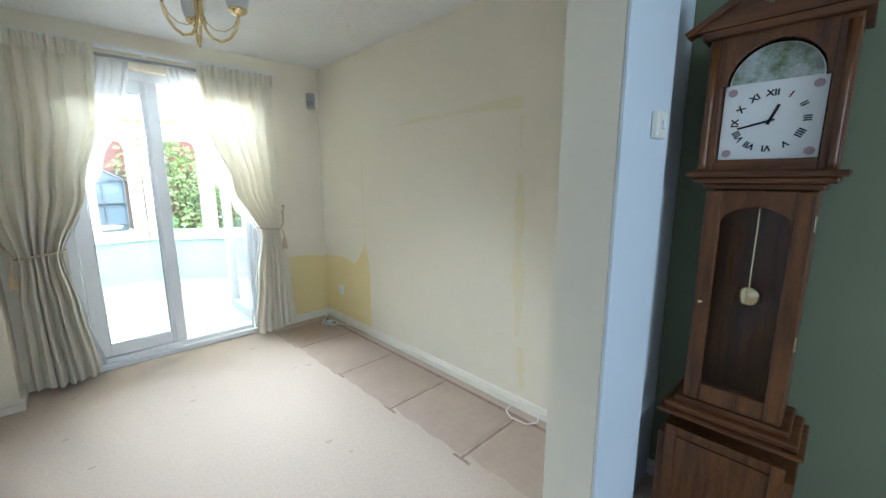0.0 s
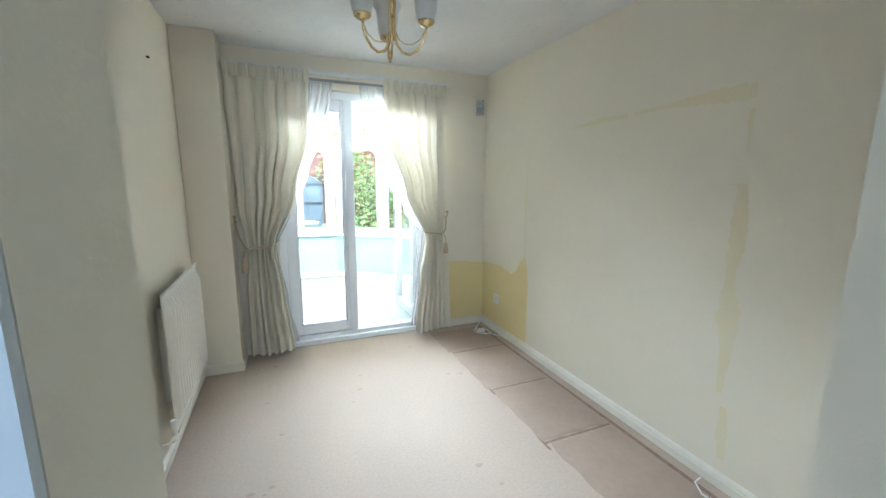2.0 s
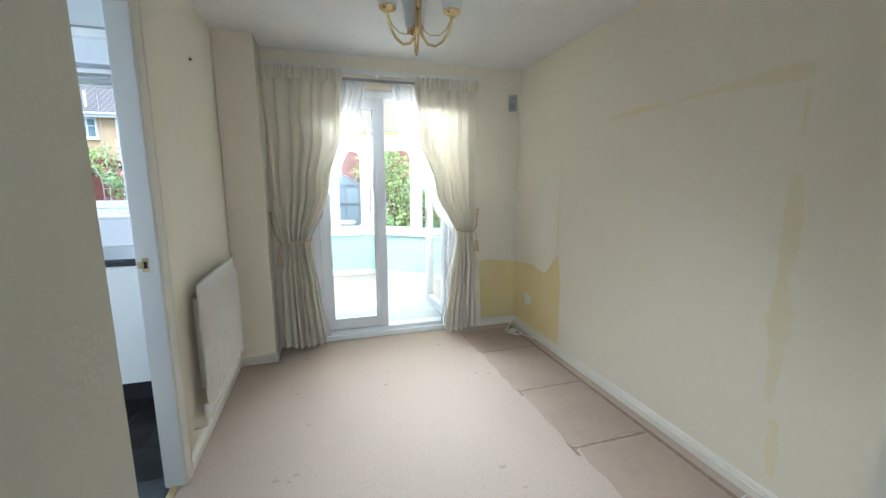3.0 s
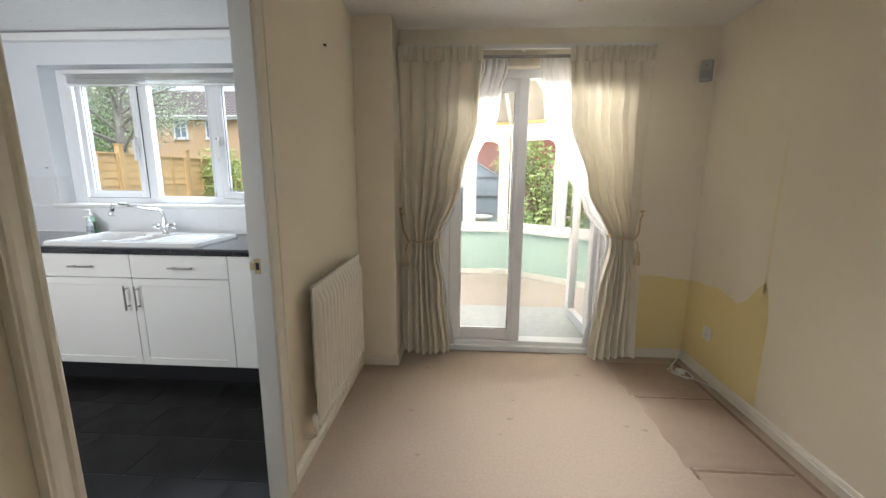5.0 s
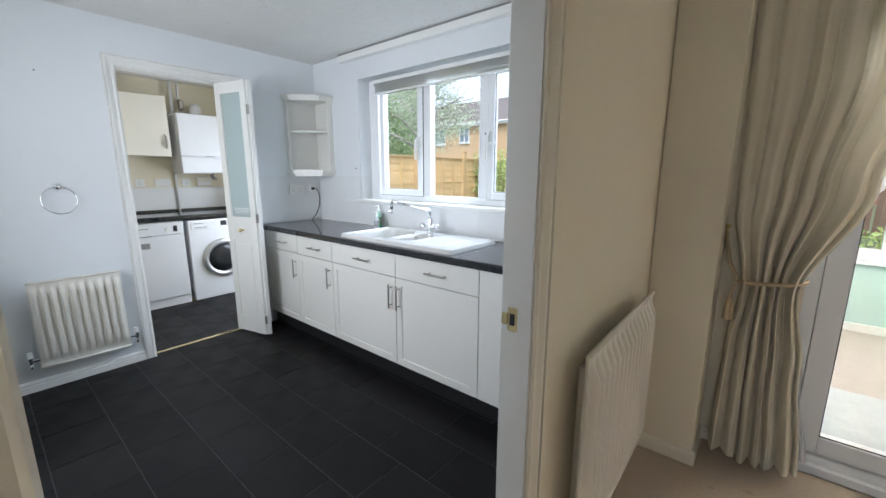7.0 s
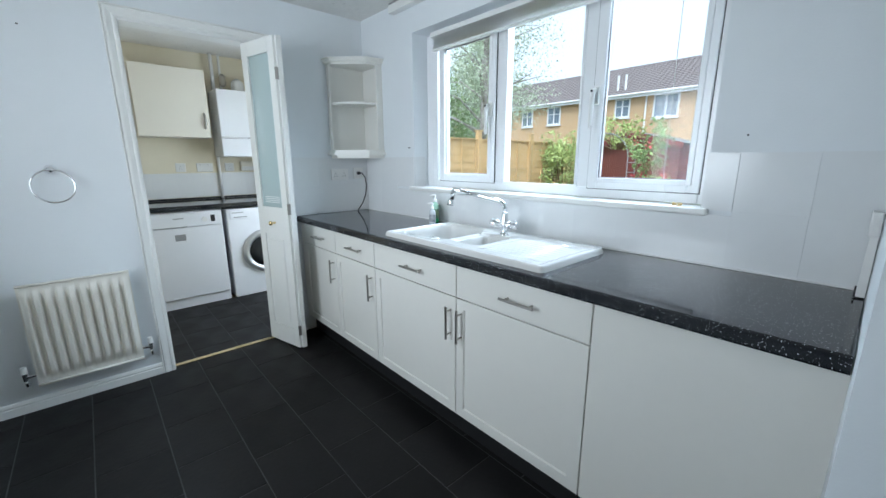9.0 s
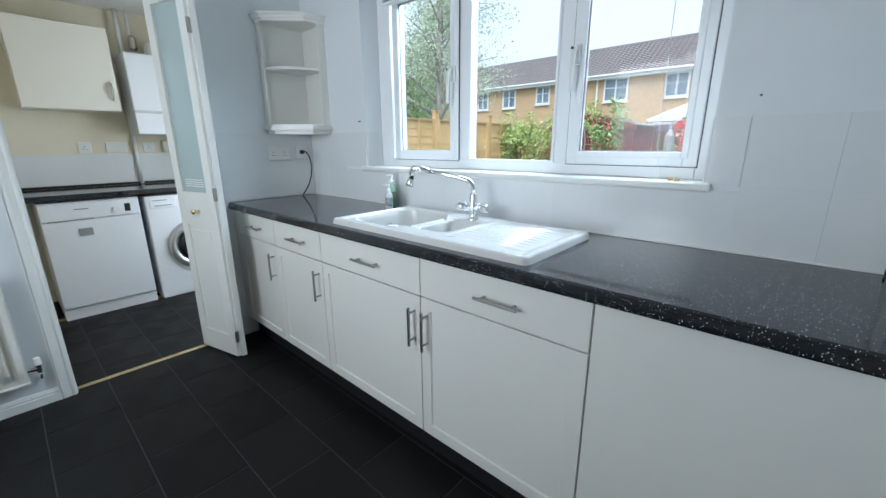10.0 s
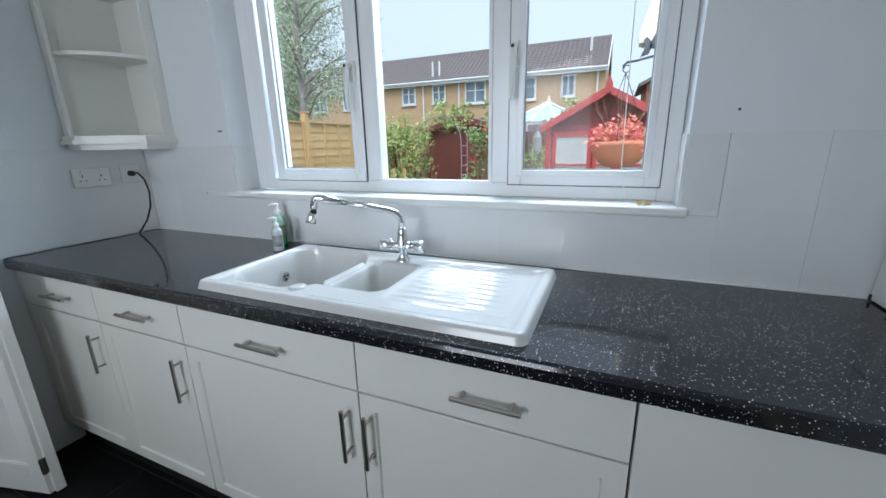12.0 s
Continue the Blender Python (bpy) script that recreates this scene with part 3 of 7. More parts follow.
def sink_height(x, y):
    z = 0.9
    e = inset(x, y, SX0, SX1, SY0, SY1, 0.03)
    z += 0.034 * smooth(-0.001, 0.016, e) - 0.008 * smooth(0.03, 0.055, e)
    main = inset(x, y, -1.266, -0.932, 3.715, 4.104, 0.095)
    z -= 0.205 * smooth(0.0, 0.026, main)
    half = inset(x, y, -0.905, -0.715, 3.77, 4.035, 0.045)
    z -= 0.14 * smooth(0.0, 0.022, half)
    dip = inset(x, y, -0.97, -0.85, 3.77, 4.05, 0.03)
    z -= 0.012 * smooth(0, 0.02, dip) if main < 0.002 and half < 0.002 else 0
    dr = inset(x, y, -0.70, -0.33, 3.73, 4.08, 0.03)
    if dr > 0:
        long = smooth(-0.70, -0.62, x) * (1 - smooth(-0.50, -0.36, x))
        z += -0.004 * smooth(0, 0.02, dr) + 0.005 * long * smooth(0.2, 0.8, 0.5 + 0.5 * math.sin((y - 3.74) * 2 * math.pi / 0.036))
    return z


sink = thing("kitchen_sink", pose(0, 0, 0), "white ceramic one and a half bowl inset sink with drainer", "sink")
part("basin", sheet(H(), 180, 96, lambda u, v: (SX0 + u * (SX1 - SX0), SY0 + v * (SY1 - SY0), sink_height(SX0 + u * (SX1 - SX0), SY0 + v * (SY1 - SY0)))), CERAMIC, sink, smooth=True)
part("overflow", tube(H(), [(-1.239, 3.95, 0.852), (-1.266, 3.95, 0.854)], 0.019, 18), CHROME, sink, "round chrome overflow")
bm = H()
for k in range(3):
    q = 2 * math.pi * k / 3 + 0.5
    tube(bm, [(-1.2385, 3.95 + 0.009 * math.cos(q), 0.852 + 0.009 * math.sin(q)), (-1.238, 3.95 + 0.009 * math.cos(q), 0.852 + 0.009 * math.sin(q))], 0.006, 8)
part("overflow_hole", bm, BLACK, sink)
part("tap_hole_cover", lathe(H(), [(0, 0.006), (0.018, 0.006), (0.023, 0.004), (0.026, 0)], 24, (-0.965, 3.728, 0.9265)), CERAMIC, sink, smooth=True)

# mixer tap
tap = thing("mixer_tap", pose(-0.80, 4.065, 0.925), "chrome mixer tap with a long swivel spout", "tap")
part("base", lathe(H(), [(0.025, 0), (0.0255, 0.004), (0.022, 0.009), (0.0165, 0.014), (0.0155, 0.03), (0.018, 0.038), (0.0215, 0.046), (0.0225, 0.056), (0.0215, 0.066), (0.0185, 0.078), (0.0165, 0.1), (0.0158, 0.118), (0.014, 0.12), (0.0, 0.12)], 28), CHROME, tap, smooth=True)
for s in (-1, 1):
    bm = tube(H(), [(0, 0, 0.055), (s * 0.034, -0.003, 0.056), (s * 0.0345, -0.003, 0.056), (s * 0.036, -0.003, 0.056), (s * 0.0365, -0.003, 0.056), (s * 0.08, -0.007, 0.058), (s * 0.084, -0.007, 0.058), (s * 0.085, -0.007, 0.058)], [0.0165, 0.0165, 0.014, 0.014, 0.0185, 0.0185, 0.016, 0.01], 20)
    grip = part("tap_handle", bm, CHROME, tap, smooth=True)
    part("lever_ridge", cube(s * 0.06 - 0.022, s * 0.06 + 0.022, -0.011, -0.001, 0.07, 0.081, 0.003), CHROME, grip)
sp = [(0, 0, 0.112), (0, 0, 0.14), (-0.004, -0.002, 0.158), (-0.016, -0.008, 0.172), (-0.035, -0.017, 0.18), (-0.12, -0.051, 0.199), (-0.2, -0.084, 0.2155)]
part("spout", tube(H(), sp, [0.012, 0.0118, 0.0115, 0.0112, 0.0108, 0.0105, 0.0102], 20), CHROME, tap, smooth=True)
part("spout_end", tube(H(), [(-0.196, -0.082, 0.2147), (-0.198, -0.083, 0.215), (-0.252, -0.105, 0.2265), (-0.262, -0.109, 0.2265), (-0.269, -0.112, 0.22), (-0.2715, -0.113, 0.21), (-0.272, -0.113, 0.192), (-0.272, -0.113, 0.191)], [0.0105, 0.0132, 0.0132, 0.0132, 0.0132, 0.013, 0.0125, 0.007], 20), CHROME, tap, smooth=True)
noz = part("swivel_nozzle", tube(H(), [(-0.276, -0.115, 0.178), (-0.277, -0.1155, 0.176), (-0.281, -0.117, 0.164), (-0.286, -0.119, 0.148), (-0.287, -0.119, 0.145), (-0.2875, -0.1195, 0.1435)], [0.009, 0.013, 0.0165, 0.0185, 0.018, 0.013], 20), CHROME, tap, smooth=True)
part("joint", tube(H(), [(-0.272, -0.113, 0.193), (-0.2725, -0.1135, 0.186), (-0.275, -0.1145, 0.182), (-0.276, -0.115, 0.177)], [0.0075, 0.0075, 0.0115, 0.0115], 16), BLACK, noz)
part("nozzle_ring", tube(H(), [(-0.2866, -0.119, 0.1465), (-0.2871, -0.1192, 0.1445)], 0.0188, 20), BLACK, noz)

# pump bottles behind the sink
CLEAR_PL = glass("clear_soap_plastic", (0.85, 0.9, 0.92))
GREEN_PL = mat("pale_green_soap_plastic", (0.42, 0.68, 0.52), 0.12, scale=20, amount=0.2)
SOAP = mat("green_liquid_soap", (0.06, 0.4, 0.16), 0.12, scale=20, amount=0.3)


def pump_bottle(x, y, h, r, body, label, tag):
    t = thing("soap_bottle", pose(x, y, 0.912, 0, 0, 200), label, "soap bottle", "soap bottles by the sink")
    part("bottle", lathe(H(), [(0, 0), (r * 0.95, 0), (r, 0.006), (r, h * 0.55), (r * 0.92, h * 0.64), (r * 0.45, h * 0.72), (r * 0.42, h * 0.76)], 20), body, t, smooth=True)
    part("collar", lathe(H(), [(r * 0.5, h * 0.74), (r * 0.52, h * 0.83), (r * 0.25, h * 0.84), (r * 0.2, h * 0.93)], 16), WHITE_PL, t, smooth=True)
    part("pump", tube(H(), [(-0.006, 0, h * 0.96), (0.012, 0, h * 0.97), (0.032, 0, h * 0.955)], [0.008, 0.008, 0.005], 10), WHITE_PL, t, "white pump head")
    if body is GREEN_PL:
        part("liquid", lathe(H(), [(0, -0.0005), (r * 0.96, -0.0005), (r * 1.012, 0.006), (r * 1.012, h * 0.36), (r * 0.9, h * 0.362)], 20), SOAP, t, "green liquid soap", smooth=True)
    if tag:
        part("sticker", lathe(H(), [(r * 1.02, h * 0.14), (r * 1.02, h * 0.48)], 20), tag, t, smooth=True)


pump_bottle(-1.385, 4.07, 0.135, 0.021, mat("pale_soap_bottle", (0.62, 0.66, 0.68), 0.1, scale=20), "small clear soap bottle with a white pump", mat("grey_soap_sticker", (0.16, 0.17, 0.19), 0.4, scale=45, second=(0.6, 0.62, 0.64), amount=1.0))
pump_bottle(-1.452, 4.15, 0.178, 0.026, GREEN_PL, "green soap bottle with a white pump", mat("dark_green_sticker", (0.05, 0.16, 0.1), 0.4, scale=30, second=(0.5, 0.5, 0.2)))

# blind, cord and sill bits
blind = thing("venetian_blind", pose(0, 0, 0), "white venetian blind drawn up to the window head", "window blind")
part("head_rail", cube(-1.60, 0.02, 4.245, 4.28, 2.07, 2.098, 0.003), WHITE_PL, blind)
for k in range(8):
    z = 2.004 + k * 0.0084
    part("slat", sheet(H(), 1, 4, lambda u, v, z=z, k=k: (-1.59 + 1.6 * u, 4.246 + 0.03 * v + 0.002 * (k % 3), z + 0.0025 * math.sin(math.pi * v) + 0.003 * math.sin(u * 3 + k) * u)), WHITE_PL, blind)
part("bottom_rail", cube(-1.59, 0.012, 4.246, 4.278, 1.988, 1.998, 0.003), WHITE_PL, blind)
part("cord", tube(H(), [(-0.135, 4.262, 2.06), (-0.132, 4.256, 1.6), (-0.128, 4.25, 1.25), (-0.11, 4.245, 1.14), (-0.12, 4.24, 1.131), (-0.16, 4.235, 1.13), (-0.05, 4.225, 1.13), (-0.01, 4.24, 1.131), (-0.04, 4.26, 1.13), (-0.02, 4.23, 1.13)], 0.0016, 6), WHITE_PL, blind, "thin blind cord trailing on the sill")
for x, y in ((-0.075, 4.228), (-0.055, 4.226)):
    part("cord_toggle", tube(H(), [(x, y, 1.134), (x + 0.016, y + 0.003, 1.134)], [0.007, 0.005], 10), mat("wooden_cord_toggle", (0.6, 0.42, 0.18), 0.5, scale=30), blind)

# boxed strip below the ceiling
structure("trim_ceiling_strip", cube(-1.94, 0.498, 4.165, 4.213, 2.275, 2.325, 0.004), GLOSS, "white boxed strip below the ceiling", "trim strip")
# Solid grey filler stands in for the shade above the boxed strip.
structure("trim_strip_gap", cube(-1.94, 0.498, 4.172, 4.213, 2.3265, 2.3385), GREY_PL, "grey filler painted as the shaded gap above the boxed strip", "trim strip")

# corner shelf
SH = [(-2.378, 3.915), (-2.30, 3.922), (-2.135, 4.09), (-2.125, 4.213), (-2.378, 4.213)]


def grown(k):
    cx, cy = -2.378, 4.213
    return [(cx + (x - cx) * k, cy + (y - cy) * k) for x, y in SH]


shelf = thing("corner_shelf", Matrix.Translation((-2.378, 4.213, 1.325)) @ Matrix.Diagonal((1.06, 1.06, 1.045, 1)) @ Matrix.Translation((2.378, -4.213, -1.312)), "white corner shelf unit with moulded top and base", "wall shelf")
for z0, z1, k in ((1.94, 1.955, 1.0), (1.955, 1.972, 1.05), (1.972, 1.982, 1.09)):
    part("cornice", prism(H(), grown(k), z0, z1), UNIT, shelf)
for z0, z1, k in ((1.352, 1.37, 1.02), (1.336, 1.352, 1.06), (1.312, 1.336, 0.97)):
    part("base_moulding", prism(H(), grown(k), z0, z1), UNIT, shelf)
arc = [(-2.36, 3.93)] + [(-2.36 + 0.225 * math.sin(q) * 1.0, 4.205 - 0.265 * math.cos(q)) for q in [radians(a) for a in range(10, 90, 10)]] + [(-2.135, 4.205), (-2.36, 4.205)]
part("middle_shelf", prism(H(), arc, 1.682, 1.697), UNIT, shelf)
part("back_panel", cube(-2.378, -2.13, 4.205, 4.213, 1.37, 1.94), UNIT, shelf)
part("back_panel", cube(-2.378, -2.37, 3.92, 4.205, 1.37, 1.94), UNIT, shelf)
part("stile", cube(-2.37, -2.335, 3.918, 3.932, 1.37, 1.94, 0.002), UNIT, shelf)
part("stile", cube(-2.145, -2.13, 4.165, 4.205, 1.37, 1.94, 0.002), UNIT, shelf)


def socket(name, m, w, h, gangs, label, category, pins=True, switch=True):
    """A wall plate in the x-z plane that faces -y."""
    t = thing(name, m, label, category)
    part("plate", cube(-w / 2, w / 2, -0.009, 0, -h / 2, h / 2, 0.003), WHITE_PL, t)
    for g in range(gangs):
        cx = (g - (gangs - 1) / 2) * w / gangs
        if pins:
            bm = H()
            for dx, dz, a, b in ((0, 0.008, 0.002, 0.0045), (-0.011, -0.013, 0.0035, 0.002), (0.011, -0.013, 0.0035, 0.002)):
                box(bm, cx + dx - a, cx + dx + a, -0.0098, -0.0088, dz - b, dz + b)
            part("pin_holes", bm, BLACK, t)
        if switch:
            part("rocker", cube(cx - 0.006, cx + 0.006, -0.013, -0.008, 0.018, 0.034, 0.001), WHITE_PL, t)
    return t


WALL_X = pose(0, 0, 0, 0, 0, 90)
socket("double_socket", pose(-2.370, 3.957, 1.203) @ WALL_X, 0.146, 0.086, 2, "white double wall socket above the worktop", "wall socket")
fused = socket("fused_outlet", pose(-2.370, 4.12, 1.21) @ WALL_X, 0.086, 0.086, 1, "white single wall outlet with a black cable", "wall outlet", switch=False, pins=False)
part("cable_plug", tube(H(), [(-0.002, -0.008, 0), (-0.002, -0.03, 0), (-0.002, -0.036, 0)], [0.014, 0.013, 0.005], 12), BLACK, fused)
cable = thing("appliance_cable", pose(0, 0, 0), "black cable hanging from the wall outlet to the worktop", "cable")
part("flex", tube(H(), [(-2.335, 4.12, 1.214), (-2.30, 4.118, 1.212), (-2.262, 4.12, 1.18), (-2.245, 4.12, 1.12), (-2.252, 4.115, 1.05), (-2.285, 4.105, 0.98), (-2.325, 4.095, 0.935), (-2.345, 4.09, 0.914)], 0.0042, 8), BLACK, cable, smooth=True)

# small fixings left in the wall
for x, z in ((-1.80, 1.395), (0.14, 1.39)):
    n = thing("wall_plug_hole", pose(x, 4.214, z), "small dark fixing hole in the painted wall", "wall hole")
    part("hole", cube(-0.012 if x < 0 else -0.003, 0.012 if x < 0 else 0.003, -0.002, 0.0, -0.003, 0.003, 0.0005), BLACK, n)

# radiators
def radiator(m, w, h, flutes, depth, label):
    """A steel panel with upright pressed flutes, its face towards -y, foot at z 0."""
    t = thing("radiator", m, label, "radiator")
    n = flutes * 12

    def face(u, v):
        x = -w / 2 + w * u
        edge = min(u * w, (1 - u) * w)
        ph = (u * flutes) % 1.0
        ridge = smooth(0.12, 0.3, ph) * (1 - smooth(0.70, 0.88, ph)) * smooth(0.035, 0.075, min(v, 1 - v) * h) * smooth(0.0, 0.03, edge)
        return (x, -depth + 0.016 - 0.026 * ridge, v * h)
    bm = H()
    sheet(bm, n, 24, face)
    part("front_panel", bm, RAD, t, smooth=True)
    bm = H()
    box(bm, -w / 2, w / 2, -depth + 0.0165, -depth + 0.026, 0, h, 0.003)
    part("back_panel", bm, RAD, t)
    part("top_roll", tube(H(), [(-w / 2, -depth + 0.014, h), (w / 2, -depth + 0.014, h)], 0.007, 10), RAD, t, smooth=True)
    part("bottom_roll", tube(H(), [(-w / 2, -depth + 0.014, 0), (w / 2, -depth + 0.014, 0)], 0.007, 10), RAD, t, smooth=True)
    for s in (-1, 1):
        part("wall_bracket", cube(s * w * 0.32 - 0.015, s * w * 0.32 + 0.015, -depth + 0.026, 0, h * 0.15, h * 0.85), RAD, t)
    return t


def valve(t, x, s, z, depth, metal, drop=None):
    bm = tube(H(), [(x, -depth + 0.02, z), (x + s * 0.03, -depth + 0.02, z), (x + s * 0.045, -depth + 0.02, z)], [0.008, 0.012, 0.012], 12)
    tube(bm, [(x + s * 0.04, -depth + 0.02, z - 0.02), (x + s * 0.04, -depth + 0.02, z + 0.02), (x + s * 0.04, -depth + 0.02, z + 0.025)], [0.011, 0.013, 0.009], 12)
    v = part("valve", bm, metal, t)
    part("valve_cap", tube(H(), [(x + s * 0.04, -depth + 0.02, z + 0.02), (x + s * 0.04, -depth + 0.02, z + 0.055)], [0.014, 0.012], 12), WHITE_PL, v)
    part("pipe", tube(H(), [(x + s * 0.04, -depth + 0.02, z - 0.015), (x + s * 0.04, -depth + 0.02, z - 0.05), (x + s * 0.04, -depth + 0.05, z - 0.065), (x + s * 0.04, 0.0, z - 0.065)], 0.0075, 10), metal, t, smooth=True)


r1 = radiator(pose(-2.378, 2.357, 0.158) @ WALL_X, 0.448, 0.54, 10, 0.075, "white steel panel radiator with chrome valves under a towel ring")
for s in (-1, 1):
    valve(r1, s * 0.224, s, 0.06, 0.075, CHROME)
r2 = radiator(pose(0.642, 3.378, 0.185) @ WALL_X, 0.745, 0.685, 15, 0.082, "cream steel panel radiator on the partition wall")
valve(r2, -0.372, -1, 0.03, 0.082, RAD)
valve(r2, 0.372, 1, 0.03, 0.082, RAD)

ring_t = thing("towel_ring", pose(-2.378, 2.352, 1.268) @ WALL_X, "round chrome towel ring on the wall", "towel ring")
boss = part("boss", lathe(H(), [(0.024, 0), (0.024, 0.008), (0.018, 0.012), (0.016, 0.03), (0, 0.032)], 20), CHROME, ring_t, smooth=True)
boss.rotation_euler = (radians(90), 0, 0)
part("ring", tube(H(), [(0.082 * math.sin(a), -0.03 - 0.012 * (1 - math.cos(a)), -0.082 + 0.082 * math.cos(a)) for a in [2 * math.pi * k / 40 for k in range(41)]], 0.0045, 8), CHROME, ring_t, smooth=True)
n = thing("wall_plug_hole", pose(-2.379, 2.348, 1.945), "small dark fixing hole in the painted wall", "wall hole")
part("hole", cube(0, 0.002, -0.004, 0.004, -0.003, 0.003), BLACK, n)

# folding door of the utility room
FROST = sheer("patterned_obscure_glass", (0.72, 0.82, 0.82), 0.35)


def bifold(m, label, front):
    """A leaf 0.36 wide along x, its face towards -y."""
    w, h, d = 0.345, 2.03, 0.032
    bm = H()
    for x0, x1, z0, z1 in ((0, 0.06, 0, h), (w - 0.06, w, 0, h), (0.06, w - 0.06, 0, 0.13), (0.06, w - 0.06, h - 0.085, h), (0.06, w - 0.06, 0.80, 0.99)):
        box(bm, x0, x1, 0, d, z0, z1, 0.002)
    leaf = part("door_leaf", bm, GLOSS, m, label)
    bm = box(H(), 0.06, w - 0.06, 0.010, d - 0.010, 0.13, 0.80)
    box(bm, 0.085, w - 0.085, 0.003, d - 0.003, 0.16, 0.77, 0.007, 1)
    part("raised_panel", bm, GLOSS, leaf)
    part("obscure_pane", cube(0.06, w - 0.06, 0.013, 0.018, 0.99, h - 0.085), FROST, leaf, "obscure patterned glass")
    bm = H()
    for k in range(4):
        box(bm, 0.09, w - 0.09, 0.011, 0.0125, 1.02 + k * 0.012, 1.025 + k * 0.012)
    part("glass_pattern", bm, WHITE_PL, leaf)
    if front:
        k = part("knob", lathe(H(), [(0.008, 0), (0.007, 0.02), (0.014, 0.028), (0.016, 0.036), (0.011, 0.043), (0, 0.045)], 16), BRASS, leaf, "small brass knob", smooth=True)
        k.location, k.rotation_euler = (w / 2 + 0.02, 0, 0.885), (radians(90), 0, 0)
    return leaf


fold = thing("folding_door", pose(0, 0, 0.012), "white folding door with obscure glass, folded open into the kitchen", "folding door")
l1 = bifold(fold, "", True)
l1.matrix_local = Matrix.Translation((-2.428, 3.346, 0)) @ Matrix.Rotation(radians(14), 4, "Z")
l2 = bifold(fold, "", False)
l2.matrix_local = Matrix.Translation((-2.425, 3.452, 0)) @ Matrix.Rotation(radians(-1), 4, "Z")
for z in (0.1, 0.95, 1.78):
    bm = tube(H(), [(-2.08, 3.436, z), (-2.08, 3.436, z + 0.07)], 0.005, 8)
    box(bm, -2.084, -2.081, 3.425, 3.47, z, z + 0.07)
    part("hinge", bm, STEEL, fold)

# ---- utility room ----
APPL = mat("white_appliance_enamel", (0.82, 0.83, 0.85), 0.28, scale=3, amount=0.2)
SILVER = mat("silver_plastic_trim", (0.6, 0.6, 0.62), 0.3, 0.8, scale=12)
SMOKE = mat("dark_door_glass", (0.02, 0.022, 0.025), 0.06, scale=6)
dw = thing("dishwasher", pose(-3.58, 3.08, 0), "white freestanding dishwasher with a control strip", "dishwasher")
part("body", cube(-0.57, -0.02, -0.285, 0.285, 0.0, 0.872, 0.004), APPL, dw)
d = part("door", cube(-0.02, 0.0, -0.283, 0.283, 0.09, 0.735, 0.006), APPL, dw)
part("badge", cube(0.0, 0.002, -0.10, -0.02, 0.62, 0.675), GREY_PL, d, "small grey sticker")
part("control_strip", cube(-0.02, 0.004, -0.283, 0.283, 0.742, 0.862, 0.006), APPL, dw)
bm = tube(H(), [(0.004, 0.14, 0.795), (0.016, 0.14, 0.795)], 0.022, 20)
part("dial", bm, WHITE_PL, dw)
part("display", cube(0.002, 0.0055, 0.19, 0.225, 0.77, 0.83), BLACK, dw)
part("logo_bar", cube(0.002, 0.0052, -0.10, -0.02, 0.812, 0.82), GREY_PL, dw)
part("kick_plate", cube(-0.04, -0.015, -0.283, 0.283, 0.0, 0.085), APPL, dw)
part("grip", cube(-0.001, 0.002, -0.25, 0.0, 0.737, 0.745), GREY_PL, dw)

wm = thing("washing_machine", pose(-3.58, 3.70, 0), "white front-loading washing machine with a grey porthole door", "washing machine")
part("body", cube(-0.55, 0.0, -0.298, 0.298, 0.0, 0.865, 0.01), APPL, wm)
bm = H()
lathe(bm, [(0.215, 0), (0.213, 0.02), (0.19, 0.035), (0.165, 0.03), (0.15, 0.012)], 40)
port = part("porthole_ring", bm, SILVER, wm, "grey plastic door ring", smooth=True)
port.location, port.rotation_euler = (0.0, 0.02, 0.43), (0, radians(90), 0)
bm = lathe(H(), [(0.152, 0.012), (0.14, 0.03), (0.09, 0.04), (0, 0.042)], 36)
gl = part("porthole_glass", bm, SMOKE, wm, "dark domed glass", smooth=True)
gl.location, gl.rotation_euler = (0.0, 0.02, 0.43), (0, radians(90), 0)
part("detergent_drawer", cube(0.0, 0.006, -0.27, -0.09, 0.765, 0.85, 0.004), APPL, wm)
part("drawer_grip", cube(0.004, 0.009, -0.24, -0.12, 0.782, 0.79), GREY_PL, wm)
part("display", cube(0.0, 0.004, 0.02, 0.08, 0.79, 0.84), BLACK, wm)
part("dial", tube(H(), [(0, 0.16, 0.81), (0.018, 0.16, 0.81)], 0.024, 20), WHITE_PL, wm)
part("logo_bar", cube(0.0, 0.0065, -0.25, -0.15, 0.825, 0.832), GREY_PL, wm)
uw = thing("utility_worktop", pose(0, 0, 0), "black worktop over the laundry appliances", "worktop")
part("slab", cube(-4.198, -3.57, 2.302, 4.188, 0.885, 0.925, 0.005), SPECKLE, uw)
part("upstand", cube(-4.198, -4.19, 2.302, 4.188, 0.926, 0.945), BLACK, uw)
bm = H()
structure("wall_batten_utility", cube(-3.66, -3.6, 2.31, 4.188, -0.002, 0.012), BRASS, "thin gold edge strip on the floor", "edge strip")
CREAM_UNIT = mat("cream_cabinet_laminate", (0.82, 0.78, 0.68), 0.4, scale=4, amount=0.2)
wc = thing("wall_cabinet", pose(-3.9, 3.155, 1.526), "cream wall cabinet with a curved steel handle", "wall cabinet")
part("body", cube(-0.298, -0.02, -0.282, 0.282, 0, 0.604), CREAM_UNIT, wc)
d = part("door", cube(-0.019, 0, -0.281, 0.281, 0.002, 0.602, 0.002), CREAM_UNIT, wc)
